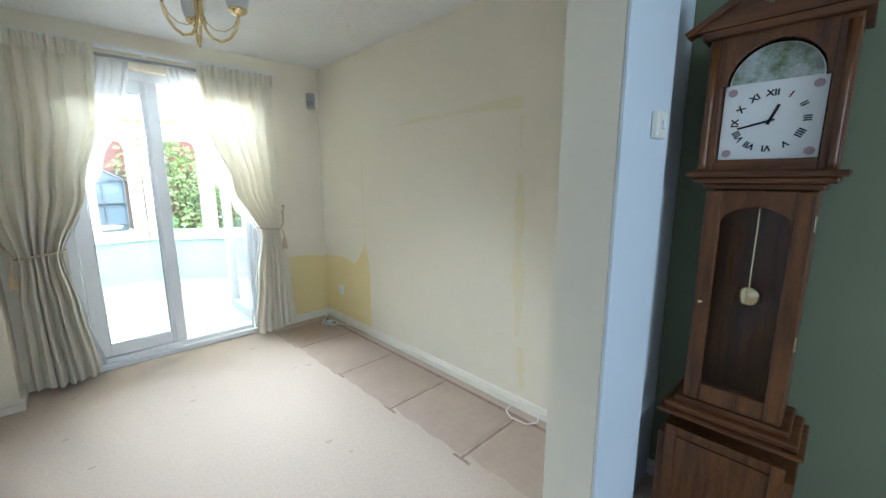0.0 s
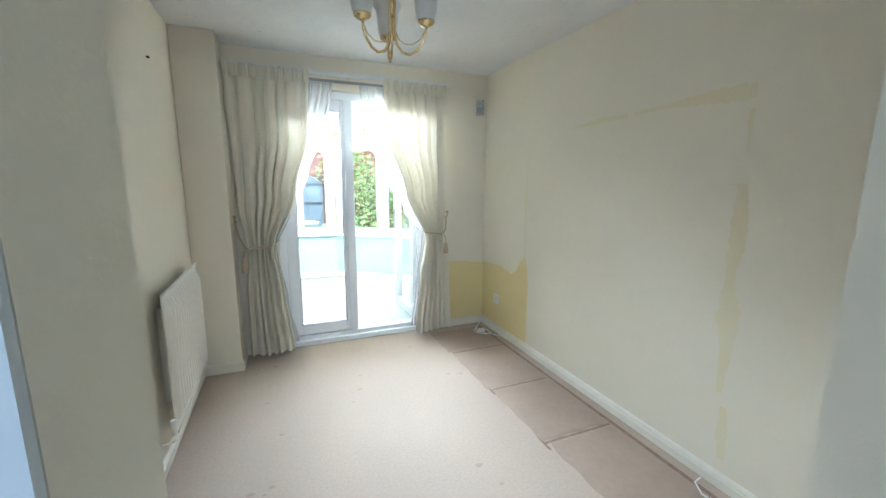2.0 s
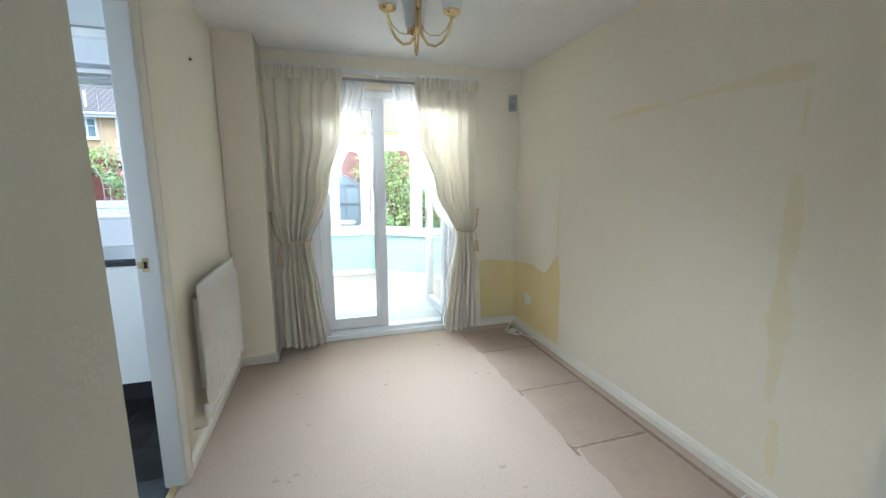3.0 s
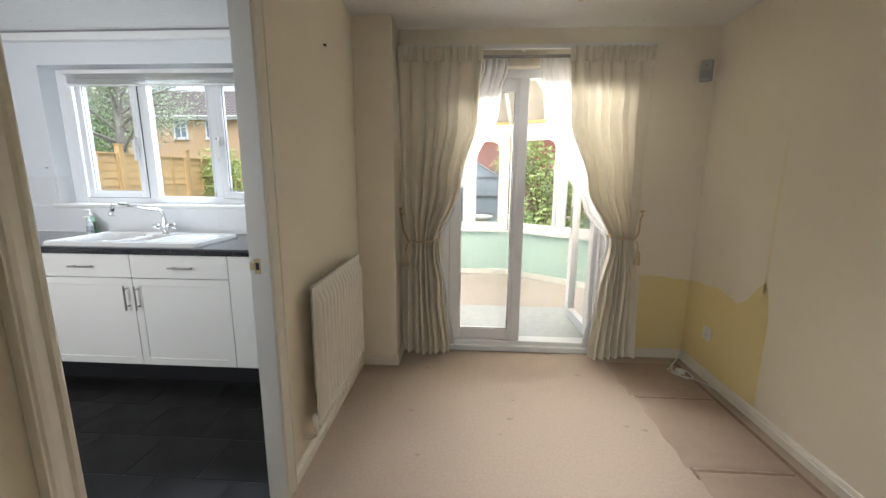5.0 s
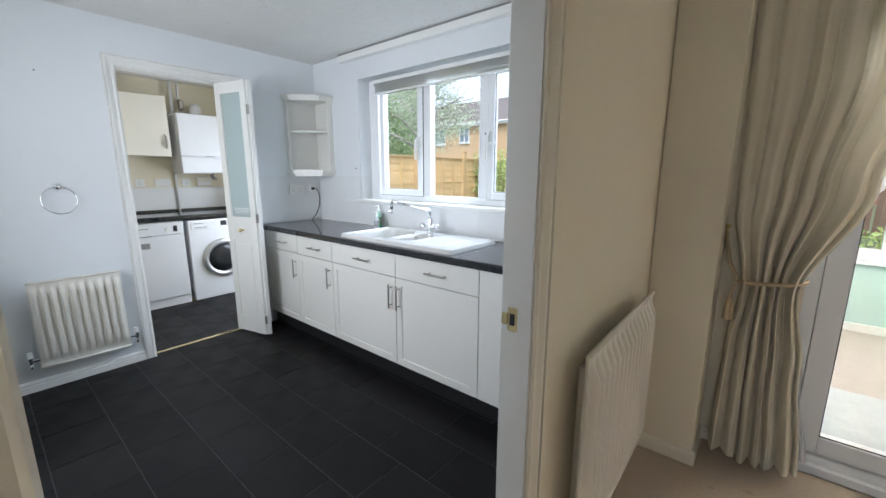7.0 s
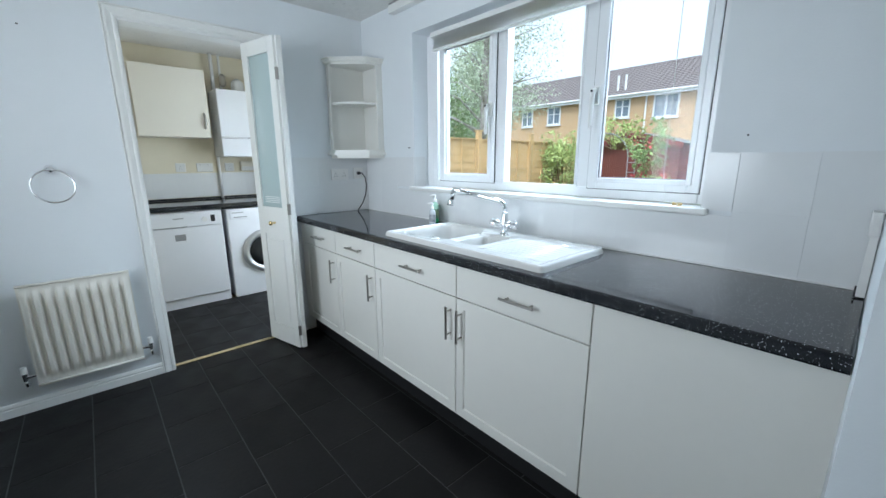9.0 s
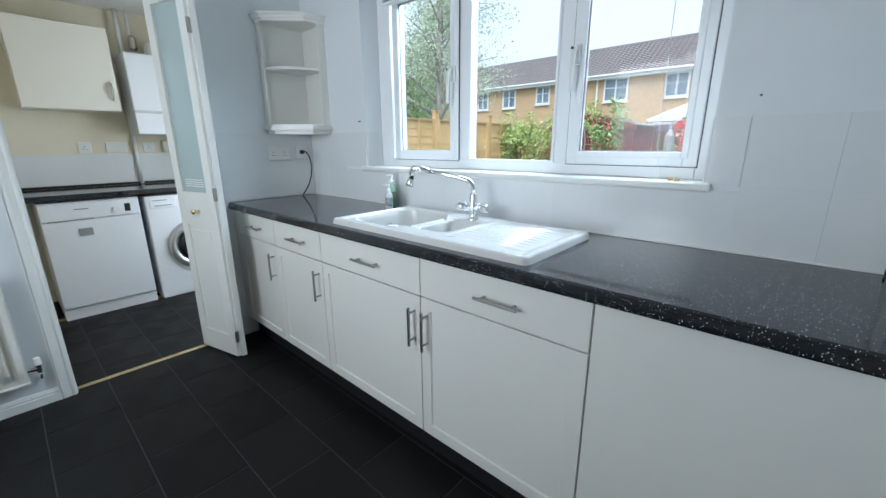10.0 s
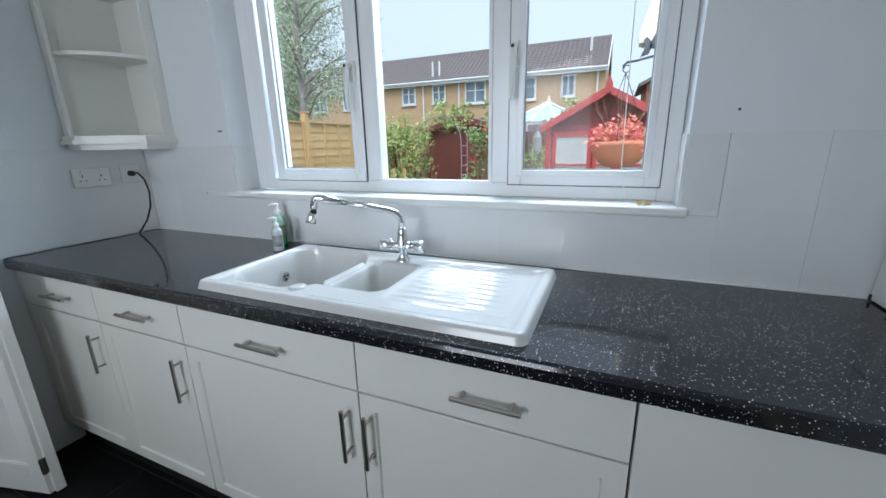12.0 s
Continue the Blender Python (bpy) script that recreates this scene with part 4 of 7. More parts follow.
part("handle", tube(H(), [(0.0, 0.24, 0.08), (0.02, 0.24, 0.1), (0.03, 0.24, 0.15), (0.02, 0.24, 0.2), (0.0, 0.24, 0.22)], [0.006, 0.009, 0.01, 0.009, 0.006], 10), STEEL, d, smooth=True)
boil = thing("gas_boiler", pose(-3.87, 3.725, 1.35), "white wall-hung gas boiler with pipes above", "boiler")
part("case", cube(-0.328, 0, -0.215, 0.215, 0.0, 0.63, 0.01), APPL, boil)
part("flap", cube(0.001, 0.008, -0.213, 0.213, 0.005, 0.17, 0.004), APPL, boil)
part("trim_line", cube(0.001, 0.012, -0.213, 0.213, 0.172, 0.192, 0.003), SILVER, boil)
part("logo_bar", cube(0.008, 0.0135, 0.02, 0.12, 0.176, 0.188), GREY_PL, boil)
part("flue", lathe(H(), [(0.06, 0.63), (0.06, 0.7), (0.055, 0.73), (0.02, 0.76), (0, 0.76)], 20, (-0.17, 0.03, 0)), WHITE_PL, boil, smooth=True)
for y, r in ((-0.17, 0.016), (-0.10, 0.011)):
    part("pipe", tube(H(), [(-0.25, y, 0.63), (-0.25, y, 0.985)], r, 10), WHITE_PL, boil, smooth=True)
part("vent_valve", tube(H(), [(-0.22, -0.09, 0.68), (-0.22, -0.09, 0.70), (-0.22, -0.09, 0.78), (-0.22, -0.09, 0.80)], [0.012, 0.03, 0.03, 0.012], 12), STEEL, boil)
part("waste_pipe", tube(H(), [(-0.3, -0.20, 0.0), (-0.3, -0.20, -0.42)], 0.014, 10), WHITE_PL, boil, smooth=True)
part("condensate_hose", tube(H(), [(-0.1, 0.12, 0.0), (-0.1, 0.12, -0.04), (-0.12, 0.16, -0.07), (-0.25, 0.17, -0.06), (-0.3, 0.17, -0.02)], 0.009, 8), GREY_PL, boil, smooth=True)
BACK_U = pose(0, 0, 0, 0, 0, 90)
for y, w, g, nm in ((3.19, 0.086, 1, "single_socket"), (3.40, 0.146, 2, "fused_switch"), (3.63, 0.086, 1, "single_socket")):
    socket(nm, pose(-4.199, y, 1.245) @ BACK_U, w, 0.086, g, "cream wall socket above the utility worktop", "wall socket", pins=nm == "single_socket")
prog = thing("heating_programmer", pose(-4.199, 3.81, 1.255) @ BACK_U, "cream heating control box on the wall", "heating control")
part("case", cube(-0.075, 0.075, -0.04, 0, -0.05, 0.05, 0.006), CREAM_UNIT, prog)
part("flap", cube(-0.07, 0.07, -0.046, -0.041, -0.048, -0.005, 0.002), WHITE_PL, prog)
# cabinet run opposite the sink
opp = thing("base_cabinet", pose(-1.30, 1.82, 0, 0, 0, 180), "white shaker base cabinet beside the radiator wall", "kitchen cabinet")
part("body", cube(0.0, 1.07, 0.021, 0.415, 0.13, 0.868), UNIT, opp)
part("plinth", cube(0.0, 1.07, 0.06, 0.08, 0, 0.129), BLACK, opp)
for k in range(2):
    x0 = 0.535 * k
    dr = part("drawer_front", cube(x0 + 0.002, x0 + 0.533, 0, 0.019, 0.718, 0.866, 0.002), UNIT, opp)
    bar_handle(dr, x0 + 0.27, 0, 0.79, 0.155)
    d = part("door", shaker(H(), x0 + 0.002, x0 + 0.533, 0.135, 0.713, 0), UNIT, opp)
    bar_handle(d, x0 + (0.5 if k == 0 else 0.035), 0, 0.592, 0.155, True)
ow = thing("worktop", pose(0, 0, 0), "black speckled worktop on the opposite cabinets", "worktop")
part("slab", cube(-2.378, -1.295, 1.402, 1.845, 0.87, 0.91, 0.006), SPECKLE, ow)

# white holder at the end of the worktop, on the boxed wall
hold_t = thing("towel_holder", pose(0.486, 4.15, 0.912), "white plastic holder with dark feet at the worktop end", "holder")
part("head", cube(-0.012, 0.012, -0.04, 0.04, 0.18, 0.25, 0.004), WHITE_PL, hold_t)
bm = H()
v = [bm.verts.new(c) for c in ((-0.008, -0.045, 0.003), (0.012, -0.045, 0.003), (0.012, 0.045, 0.003), (-0.008, 0.045, 0.003), (-0.006, -0.03, 0.18), (0.011, -0.03, 0.18), (0.011, 0.03, 0.18), (-0.006, 0.03, 0.18))]
for q in ((3, 2, 1, 0), (4, 5, 6, 7), (0, 1, 5, 4), (1, 2, 6, 5), (2, 3, 7, 6), (3, 0, 4, 7)):
    bm.faces.new([v[i] for i in q])
part("stand", bm, WHITE_PL, hold_t)
for y in (-0.04, 0.04):
    part("foot", tube(H(), [(-0.009, y, 0), (-0.009, y, 0.016)], 0.0035, 10), BLACK, hold_t)

# ---- dining room ----
CURTAIN = mat("cream_woven_curtain", (0.79, 0.735, 0.6), 0.9, second=(0.71, 0.66, 0.53), scale=8, amount=0.4, bump=0.35, bscale=500, stretch=(1, 1, 0.2))
cn, cl = CURTAIN.node_tree.nodes, CURTAIN.node_tree.links
ct, cm = cn.new("ShaderNodeBsdfTranslucent"), cn.new("ShaderNodeMixShader")
ct.inputs[0].default_value, cm.inputs[0].default_value = (0.8, 0.74, 0.58, 1), 0.1
cl.new(cn["Principled BSDF"].outputs[0], cm.inputs[1])
cl.new(ct.outputs[0], cm.inputs[2])
cl.new(cm.outputs[0], cn["Material Output"].inputs[0])
NET = sheer("white_net_voile", (0.85, 0.85, 0.86), 0.42)
ROPE = mat("gold_tieback_rope", (0.6, 0.48, 0.3), 0.7, second=(0.45, 0.34, 0.2), scale=60, bump=0.6, bscale=300)


def lerp_keys(keys, z):
    for (z0, a), (z1, b) in zip(keys, keys[1:]):
        if z0 >= z >= z1:
            t = (z0 - z) / (z0 - z1)
            t = t * t * (3 - 2 * t)
            return a + (b - a) * t
    return keys[-1][1] if z < keys[-1][0] else keys[0][1]


def drape(bm, outer, inner, z0, z1, y, folds, depth, seed, nu=160, nv=70, hem=0.0):
    """Cloth between two edges given as (height, x) keys, with folds that gather where it narrows."""
    rng = random.Random(seed)
    ph = [rng.uniform(0, 6.28) for _ in range(4)]
    top = abs(lerp_keys(inner, z1) - lerp_keys(outer, z1))

    def f(u, v):
        z = z1 - (z1 - z0) * v
        a, b = lerp_keys(outer, z), lerp_keys(inner, z)
        w = abs(b - a)
        d = depth * (0.55 + 0.75 * min(1.4, (top / max(w, 0.02) - 0.6)))
        warp = u + 0.018 * math.sin(9 * u + ph[0]) + 0.012 * math.sin(23 * u + ph[1] + v)
        turn = 2 * math.pi * folds * warp + 0.5 * math.sin(3 * v + ph[2])
        wave = (2 * abs(math.sin(turn / 2)) ** 0.8 - 1) * (0.8 + 0.2 * math.sin(turn * 0.37 + ph[0]))
        fine = 0.09 * math.sin(2 * math.pi * folds * 2.3 * warp + ph[3] + 2 * v)
        head = smooth(0.06, 0.0, z1 - z) if z1 - z < 0.06 else 0
        dy = -d * (0.5 + 0.5 * wave + fine * 0.5) * (1 - 0.5 * head)
        return (a + (b - a) * u + 0.004 * math.sin(2 * math.pi * folds * warp * 0.5 + ph[1]), y + dy, z + hem * math.sin(5 * u + ph[2]) * v)
    return sheet(bm, nu, nv, f)


L_OUT = [(2.19, 0.905), (1.2, 0.925), (0.86, 0.985), (0.6, 0.955), (0.05, 0.945)]
L_IN = [(2.19, 1.475), (1.75, 1.455), (1.3, 1.345), (0.86, 1.18), (0.55, 1.225), (0.05, 1.275)]
R_OUT = [(2.17, 2.575), (1.2, 2.565), (0.90, 2.535), (0.6, 2.60), (0.06, 2.635)]
R_IN = [(2.17, 2.035), (1.75, 2.06), (1.3, 2.20), (0.90, 2.385), (0.55, 2.33), (0.06, 2.285)]
for outer, inner, z1, seed, side in ((L_OUT, L_IN, 2.175, 3, -1), (R_OUT, R_IN, 2.165, 8, 1)):
    c = thing("curtain", pose(0, 0, 0), "cream full-length curtain held back by a rope tie", "curtain", "curtains at the patio doors")
    part("drape", drape(H(), outer, inner, 0.045, z1, 4.185, 6.5, 0.065, seed, 230, 70, hem=0.012), CURTAIN, c, smooth=True)
    bm = H()
    a, b = outer[0][1], inner[0][1]
    sheet(bm, 220, 4, lambda u, v: (a + (b - a) * u, 4.135 - (0.03 - 0.012 * v) * max(0.0, math.sin(2 * math.pi * 13 * u + 0.6 * math.sin(7 * u))) ** 0.5 - 0.008 * math.sin(60 * u), z1 + 0.014 + 0.003 * math.sin(41 * u) - 0.09 * v))
    part("header_tape", bm, CURTAIN, c, smooth=True)
N_L = [(2.15, 1.66), (1.8, 1.60), (1.45, 1.45), (1.15, 1.30), (0.86, 1.185), (0.4, 1.25), (0.06, 1.31)]
N_LO = [(2.15, 1.42), (1.4, 1.25), (0.86, 1.1), (0.06, 1.15)]
N_R = [(2.15, 1.865), (1.8, 1.91), (1.45, 2.05), (1.15, 2.22), (0.9, 2.385), (0.4, 2.33), (0.1, 2.285)]
N_RO = [(2.15, 2.1), (1.4, 2.3), (0.9, 2.45), (0.1, 2.4)]
for outer, inner, seed in ((N_LO, N_L, 5), (N_RO, N_R, 6)):
    c = thing("net_curtain", pose(0, 0, 0), "sheer white net curtain swept to one side", "net curtain", "net curtains at the patio doors")
    part("voile", drape(H(), outer, inner, 0.07, 2.14, 4.245, 6, 0.02, seed, 90, 50), NET, c, smooth=True)
track = thing("curtain_track", pose(0, 0, 0), "white curtain track above the patio doors", "curtain track")
part("rail", cube(0.90, 2.615, 4.15, 4.175, 2.178, 2.205, 0.003), WHITE_PL, track)
part("rear_rail", cube(1.3, 2.3, 4.235, 4.25, 2.145, 2.165, 0.002), GREY_PL, track)
for x in (0.95, 1.75, 2.58):
    part("bracket", cube(x - 0.012, x + 0.012, 4.175, 4.268, 2.182, 2.2), WHITE_PL, track)
for xo, xi, z, hx in ((0.985, 1.175, 0.862, 0.905), (2.535, 2.39, 0.905, 2.605)):
    t = thing("curtain_tieback", pose(0, 0, 0), "gold rope curtain tieback with a tassel on a brass hook", "tieback", "curtain tiebacks")
    mid = (xo + xi) / 2
    r = abs(xo - xi) / 2 + 0.02
    loop = [(hx, 4.19, 1.07), (hx + (xo - hx) * 0.3, 4.15, 0.97), (hx + (xo - hx) * 0.8, 4.12, z + 0.03)]
    s = 1 if xi > xo else -1
    loop += [(mid - s * r * math.cos(q), 4.15 - 0.075 * math.sin(q), z + 0.02 + 0.035 * (q / math.pi)) for q in [math.pi * k / 12 for k in range(13)]]
    part("rope", tube(H(), loop, 0.0075, 8), ROPE, t, smooth=True)
    bm = tube(H(), [(hx + (xo - hx) * 0.75, 4.10, z + 0.02), (hx + (xo - hx) * 0.62, 4.09, z - 0.02), (hx + (xo - hx) * 0.6, 4.09, z - 0.055)], 0.0055, 8)
    tube(bm, [(hx + (xo - hx) * 0.6, 4.09, z - 0.05), (hx + (xo - hx) * 0.6, 4.09, z - 0.07), (hx + (xo - hx) * 0.6, 4.09, z - 0.145)], [0.012, 0.017, 0.022], 12)
    part("tassel", bm, ROPE, t)
    bm = tube(H(), [(hx, 4.268, 1.075), (hx, 4.20, 1.07), (hx, 4.17, 1.085), (hx, 4.172, 1.115), (hx, 4.178, 1.12)], [0.007, 0.006, 0.006, 0.006, 0.01], 8)
    lathe(bm, [(0, 0), (0.016, 0.002), (0.011, 0.01), (0, 0.012)], 12, (hx, 4.17, 1.12))
    part("hook", bm, BRASS, t, "brass hook", smooth=True)

# chandelier
SHADE = sheer("frosted_glass_shade", (0.86, 0.86, 0.84), 0.12)
ch = thing("chandelier", pose(1.748, 2.79, 0), "brass three-arm ceiling light with frosted tulip shades", "ceiling light")
part("ceiling_rose", lathe(H(), [(0.0, 2.3), (0.03, 2.3), (0.055, 2.325), (0.058, 2.338)], 24), BRASS, ch, smooth=True)
part("stem", tube(H(), [(0, 0, 2.33), (0, 0, 2.19), (0, 0, 2.12)], [0.009, 0.009, 0.014], 12), BRASS, ch, smooth=True)
for deg in (203, 323, 83):
    ca, sa = math.cos(radians(deg)), math.sin(radians(deg))
    arc2 = [(0.012, 2.30), (0.012, 2.06), (0.02, 2.0), (0.045, 1.963), (0.082, 1.95), (0.118, 1.965), (0.146, 2.0), (0.157, 2.035), (0.16, 2.062)]
    arm = part("arm", tube(H(), [(r * ca, r * sa, z) for r, z in arc2], 0.0062, 8), BRASS, ch, smooth=True)
    part("scroll_wire", tube(H(), [(r * ca, r * sa, z) for r, z in ((0.014, 2.06), (0.03, 2.02), (0.06, 1.997), (0.1, 1.993), (0.135, 2.012), (0.155, 2.046))], 0.0025, 6), BRASS, arm, smooth=True)
    part("cup", lathe(H(), [(0.008, 2.083), (0.02, 2.086), (0.036, 2.098), (0.038, 2.108), (0.03, 2.112)], 20, (0.16 * ca, 0.16 * sa, -0.024)), BRASS, arm, smooth=True)
    part("shade", lathe(H(), [(0.033, 2.108), (0.042, 2.118), (0.048, 2.15), (0.05, 2.19), (0.056, 2.225), (0.07, 2.25), (0.068, 2.251), (0.054, 2.226), (0.047, 2.19), (0.044, 2.15), (0.03, 2.112)], 24, (0.16 * ca, 0.16 * sa, -0.024)), SHADE, arm, "frosted glass tulip shade", smooth=True)

# alarm sensor, socket, loose cable
pir = thing("alarm_sensor", pose(2.945, 4.215, 2.043, 0, 0, -35) @ Matrix.Scale(1.2, 4), "grey-white alarm sensor high in the corner", "alarm sensor")
part("case", cube(-0.03, 0.03, -0.035, 0.0, -0.055, 0.055, 0.008), mat("aged_grey_plastic", (0.4, 0.4, 0.38), 0.45, scale=20), pir)
part("lens", cube(-0.021, 0.021, -0.041, -0.034, -0.04, 0.0, 0.004), GREY_PL, pir)
part("lamp", cube(-0.008, 0.008, -0.038, -0.034, 0.02, 0.034, 0.001), GREY_PL, pir)
part("mount", cube(-0.015, 0.015, 0.0, 0.05, -0.03, 0.03), WHITE_PL, pir)
RIGHT = pose(0, 0, 0, 0, 0, -90)
socket("single_socket", pose(3.034, 3.985, 0.315) @ RIGHT, 0.086, 0.086, 1, "white single wall socket in the old yellow paint", "wall socket")
ext = thing("extension_cable", pose(0, 0, 0), "loose white cable with a plug on the carpet", "cable")
pts = [(3.02, 4.2, 0.09), (2.99, 4.19, 0.06), (2.95, 4.18, 0.008), (2.88, 4.1, 0.006), (2.86, 4.0, 0.006), (2.9, 3.93, 0.006), (2.96, 3.95, 0.006), (2.96, 4.03, 0.007), (2.92, 4.06, 0.012)]
part("flex", tube(H(), pts, 0.005, 8), WHITE_PL, ext, smooth=True)
part("flex", tube(H(), [(3.018, 3.72, 0.03), (3.01, 3.8, 0.012), (2.985, 3.88, 0.006), (2.93, 3.93, 0.012), (2.85, 3.99, 0.006), (2.84, 4.06, 0.006), (2.9, 4.1, 0.007)], 0.004, 8), WHITE_PL, ext, smooth=True)
part("plug", cube(2.87, 2.925, 3.985, 4.03, 0.004, 0.034, 0.006), WHITE_PL, ext)
c2 = thing("loose_cable", pose(0, 0, 0), "loop of white cable by the baseboard", "cable")
part("flex", tube(H(), [(3.015, 1.80, 0.03), (2.97, 1.78, 0.012), (2.92, 1.82, 0.006), (2.91, 1.92, 0.006), (2.95, 1.98, 0.006), (3.0, 1.99, 0.006)], 0.004, 8), WHITE_PL, c2, smooth=True)
n = thing("wall_plug_hole", pose(0.641, 3.488, 2.008), "small dark screw in the cream wall", "wall hole")
part("screw", cube(0, 0.012, -0.012, 0.006, -0.004, 0.004, 0.001), BLACK, n)
n = thing("wall_plug_hole", pose(1.1235, 1.245, 1.50), "small dark hole in the wall end", "wall hole")
part("hole", cube(0, 0.001, -0.0025, 0.0025, -0.0025, 0.0025), BLACK, n)
strike = thing("strike_plate", pose(0.60, 2.77, 1.017), "brass strike plate on the door lining", "strike plate")
part("plate", cube(-0.012, 0.012, -0.003, 0.0, -0.029, 0.029, 0.001), BRASS, strike)
part("latch_hole", cube(-0.006, 0.006, -0.0045, -0.003, -0.014, 0.014), BLACK, strike)
part("lip", cube(-0.027, -0.012, -0.006, -0.002, -0.014, 0.014, 0.001), BRASS, strike)
hin = thing("door_hinge", pose(0.60, 2.002, 0.25), "brass hinge on the white door lining", "hinge")
part("leaf", cube(-0.015, 0.015, 0.0, 0.003, -0.04, 0.04, 0.001), BRASS, hin)


PALE_YELLOW = mat("faded_yellow_wall_paint", (0.79, 0.7, 0.45), 0.8, second=(0.78, 0.73, 0.56), scale=7, amount=0.9, bump=0.1, bscale=150)
def low_patch(plane, at, a0, a1, z0, top, seed):
    """Paint from z0 up to an uneven top edge, top being (along, z) keys."""
    bm = H()
    rng = random.Random(seed)
    n = int((a1 - a0) / 0.012)
    put = (lambda a, z: (at - 0.0012, a, z)) if plane == "x" else (lambda a, z: (a, at - 0.0012, z))
    rows = []
    for k in range(n + 1):
        a = a0 + (a1 - a0) * k / n
        z = next((p + (q - p) * (a - m) / (w - m) for (m, p), (w, q) in zip(top, top[1:]) if m <= a <= w), top[-1][1])
        rows.append((bm.verts.new(put(a, z0)), bm.verts.new(put(a, z + rng.uniform(-0.008, 0.008)))))
    for r, t in zip(rows, rows[1:]):
        bm.faces.new((r[0], t[0], t[1], r[1]) if plane == "y" else (r[0], r[1], t[1], t[0]))
    return bm


structure("wall_paint_corner_side", low_patch("x", 3.035, 3.50, 4.268, 0.071, [(3.50, 0.58), (3.53, 0.76), (3.56, 0.79), (3.62, 0.73), (3.68, 0.64), (3.76, 0.61), (3.9, 0.64), (4.268, 0.62)], 2), YELLOW, "old yellow paint low on the side wall", "paint patch")
structure("wall_paint_corner_back", low_patch("y", 4.27, 2.62, 3.033, 0.071, [(2.62, 0.65), (2.85, 0.635), (3.033, 0.605)], 3), YELLOW, "old yellow paint low beside the curtain", "paint patch")


def brush_mark(bm, at, pts, seed):
    """A streak of paint along (along, z, half width) points on a wall at x."""
    rng = random.Random(seed)
    line = []
    for (a, b, c), (d, e, f) in zip(pts, pts[1:]):
        n = max(2, int(math.hypot(d - a, e - b) / 0.015))
        line += [(a + (d - a) * k / n, b + (e - b) * k / n, c + (f - c) * k / n) for k in range(n)]
    line.append(pts[-1])
    across = abs(pts[-1][0] - pts[0][0]) > abs(pts[-1][1] - pts[0][1])
    rows = []
    for a, z, w in line:
        p, q = w * rng.uniform(0.75, 1.25), w * rng.uniform(0.75, 1.25)
        rows.append([bm.verts.new((at - 0.0012, a, z + p) if across else (at - 0.0012, a + p, z)), bm.verts.new((at - 0.0012, a, z - q) if across else (at - 0.0012, a - q, z))])
    for r, t in zip(rows, rows[1:]):
        bm.faces.new((r[0], r[1], t[1], t[0]))
    for f in bm.faces:
        if f.normal.x > 0 or f.calc_center_median().x < 0:
            f.normal_flip()


bm = H()
brush_mark(bm, 3.035, [(2.02, 1.79, 0.035), (2.15, 1.795, 0.03), (2.4, 1.795, 0.014), (2.62, 1.79, 0.008)], 4)
brush_mark(bm, 3.035, [(2.66, 1.787, 0.01), (2.85, 1.787, 0.016), (3.1, 1.772, 0.006)], 5)
brush_mark(bm, 3.035, [(2.03, 1.42, 0.02), (2.02, 1.2, 0.035), (2.03, 1.0, 0.02), (2.02, 0.86, 0.05), (2.01, 0.7, 0.03), (2.015, 0.48, 0.012)], 6)
brush_mark(bm, 3.035, [(1.985, 0.42, 0.018), (1.98, 0.3, 0.026), (1.97, 0.17, 0.016)], 7)
brush_mark(bm, 3.035, [(2.03, 1.72, 0.012), (2.028, 1.55, 0.006)], 8)
brush_mark(bm, 3.035, [(3.595, 1.62, 0.006), (3.6, 1.3, 0.012), (3.595, 0.76, 0.008)], 9)
bmesh.ops.translate(bm, verts=bm.verts[:], vec=(0, -0.035, -0.036))
structure("wall_paint_outline", bm, PALE_YELLOW, "faded yellow outline where a cabinet stood", "paint patch")

# flattened carpet where cabinets stood
carpet_ob = bpy.data.objects["floor_carpet"]
yy = [1.36, 1.895, 2.478, 3.064, 3.685, 4.165]
for k, (a, b) in enumerate(zip(yy, yy[1:])):
    x0 = 2.505 - 0.018 * k
    rng = random.Random(k)
    bm = H()

    def pad(u, v, a=a, b=b, x0=x0, k=k):
        x, y = x0 + (2.935 - x0) * u, a + 0.012 + (b - a - 0.024) * v
        e = min(u * (2.935 - x0), (1 - u) * (2.935 - x0), v * (b - a), (1 - v) * (b - a))
        x += 0.006 * math.sin(y * 31 + k) * (1 if u < 0.1 else 0)
        return (x, y + 0.004 * math.sin(x * 40 + k), 0.0004 + 0.005 * smooth(0.0, 0.02, e) + 0.0008 * math.sin(x * 17 + y * 13))
    sheet(bm, 34, 36, pad)
    part("flattened_panel", bm, CARPET_DARK, carpet_ob, smooth=True)
# Shade of the dents, painted as thin dark strips lying on the pile.
bm = H()
for y in yy[1:5]:
    box(bm, 2.47, 2.93, y - 0.009, y + 0.007, 0.0004, 0.0016)
    box(bm, 2.46, 2.475, y - 0.06, y + 0.05, 0.0004, 0.0012)
box(bm, 2.937, 2.962, 1.4, 4.2, 0.0004, 0.0012)
part("dent_lines", bm, mat("painted_dent_shade", (0.26, 0.18, 0.13), 0.95, second=(0.4, 0.29, 0.22), scale=30, amount=0.9, bump=1, bscale=420), carpet_ob)

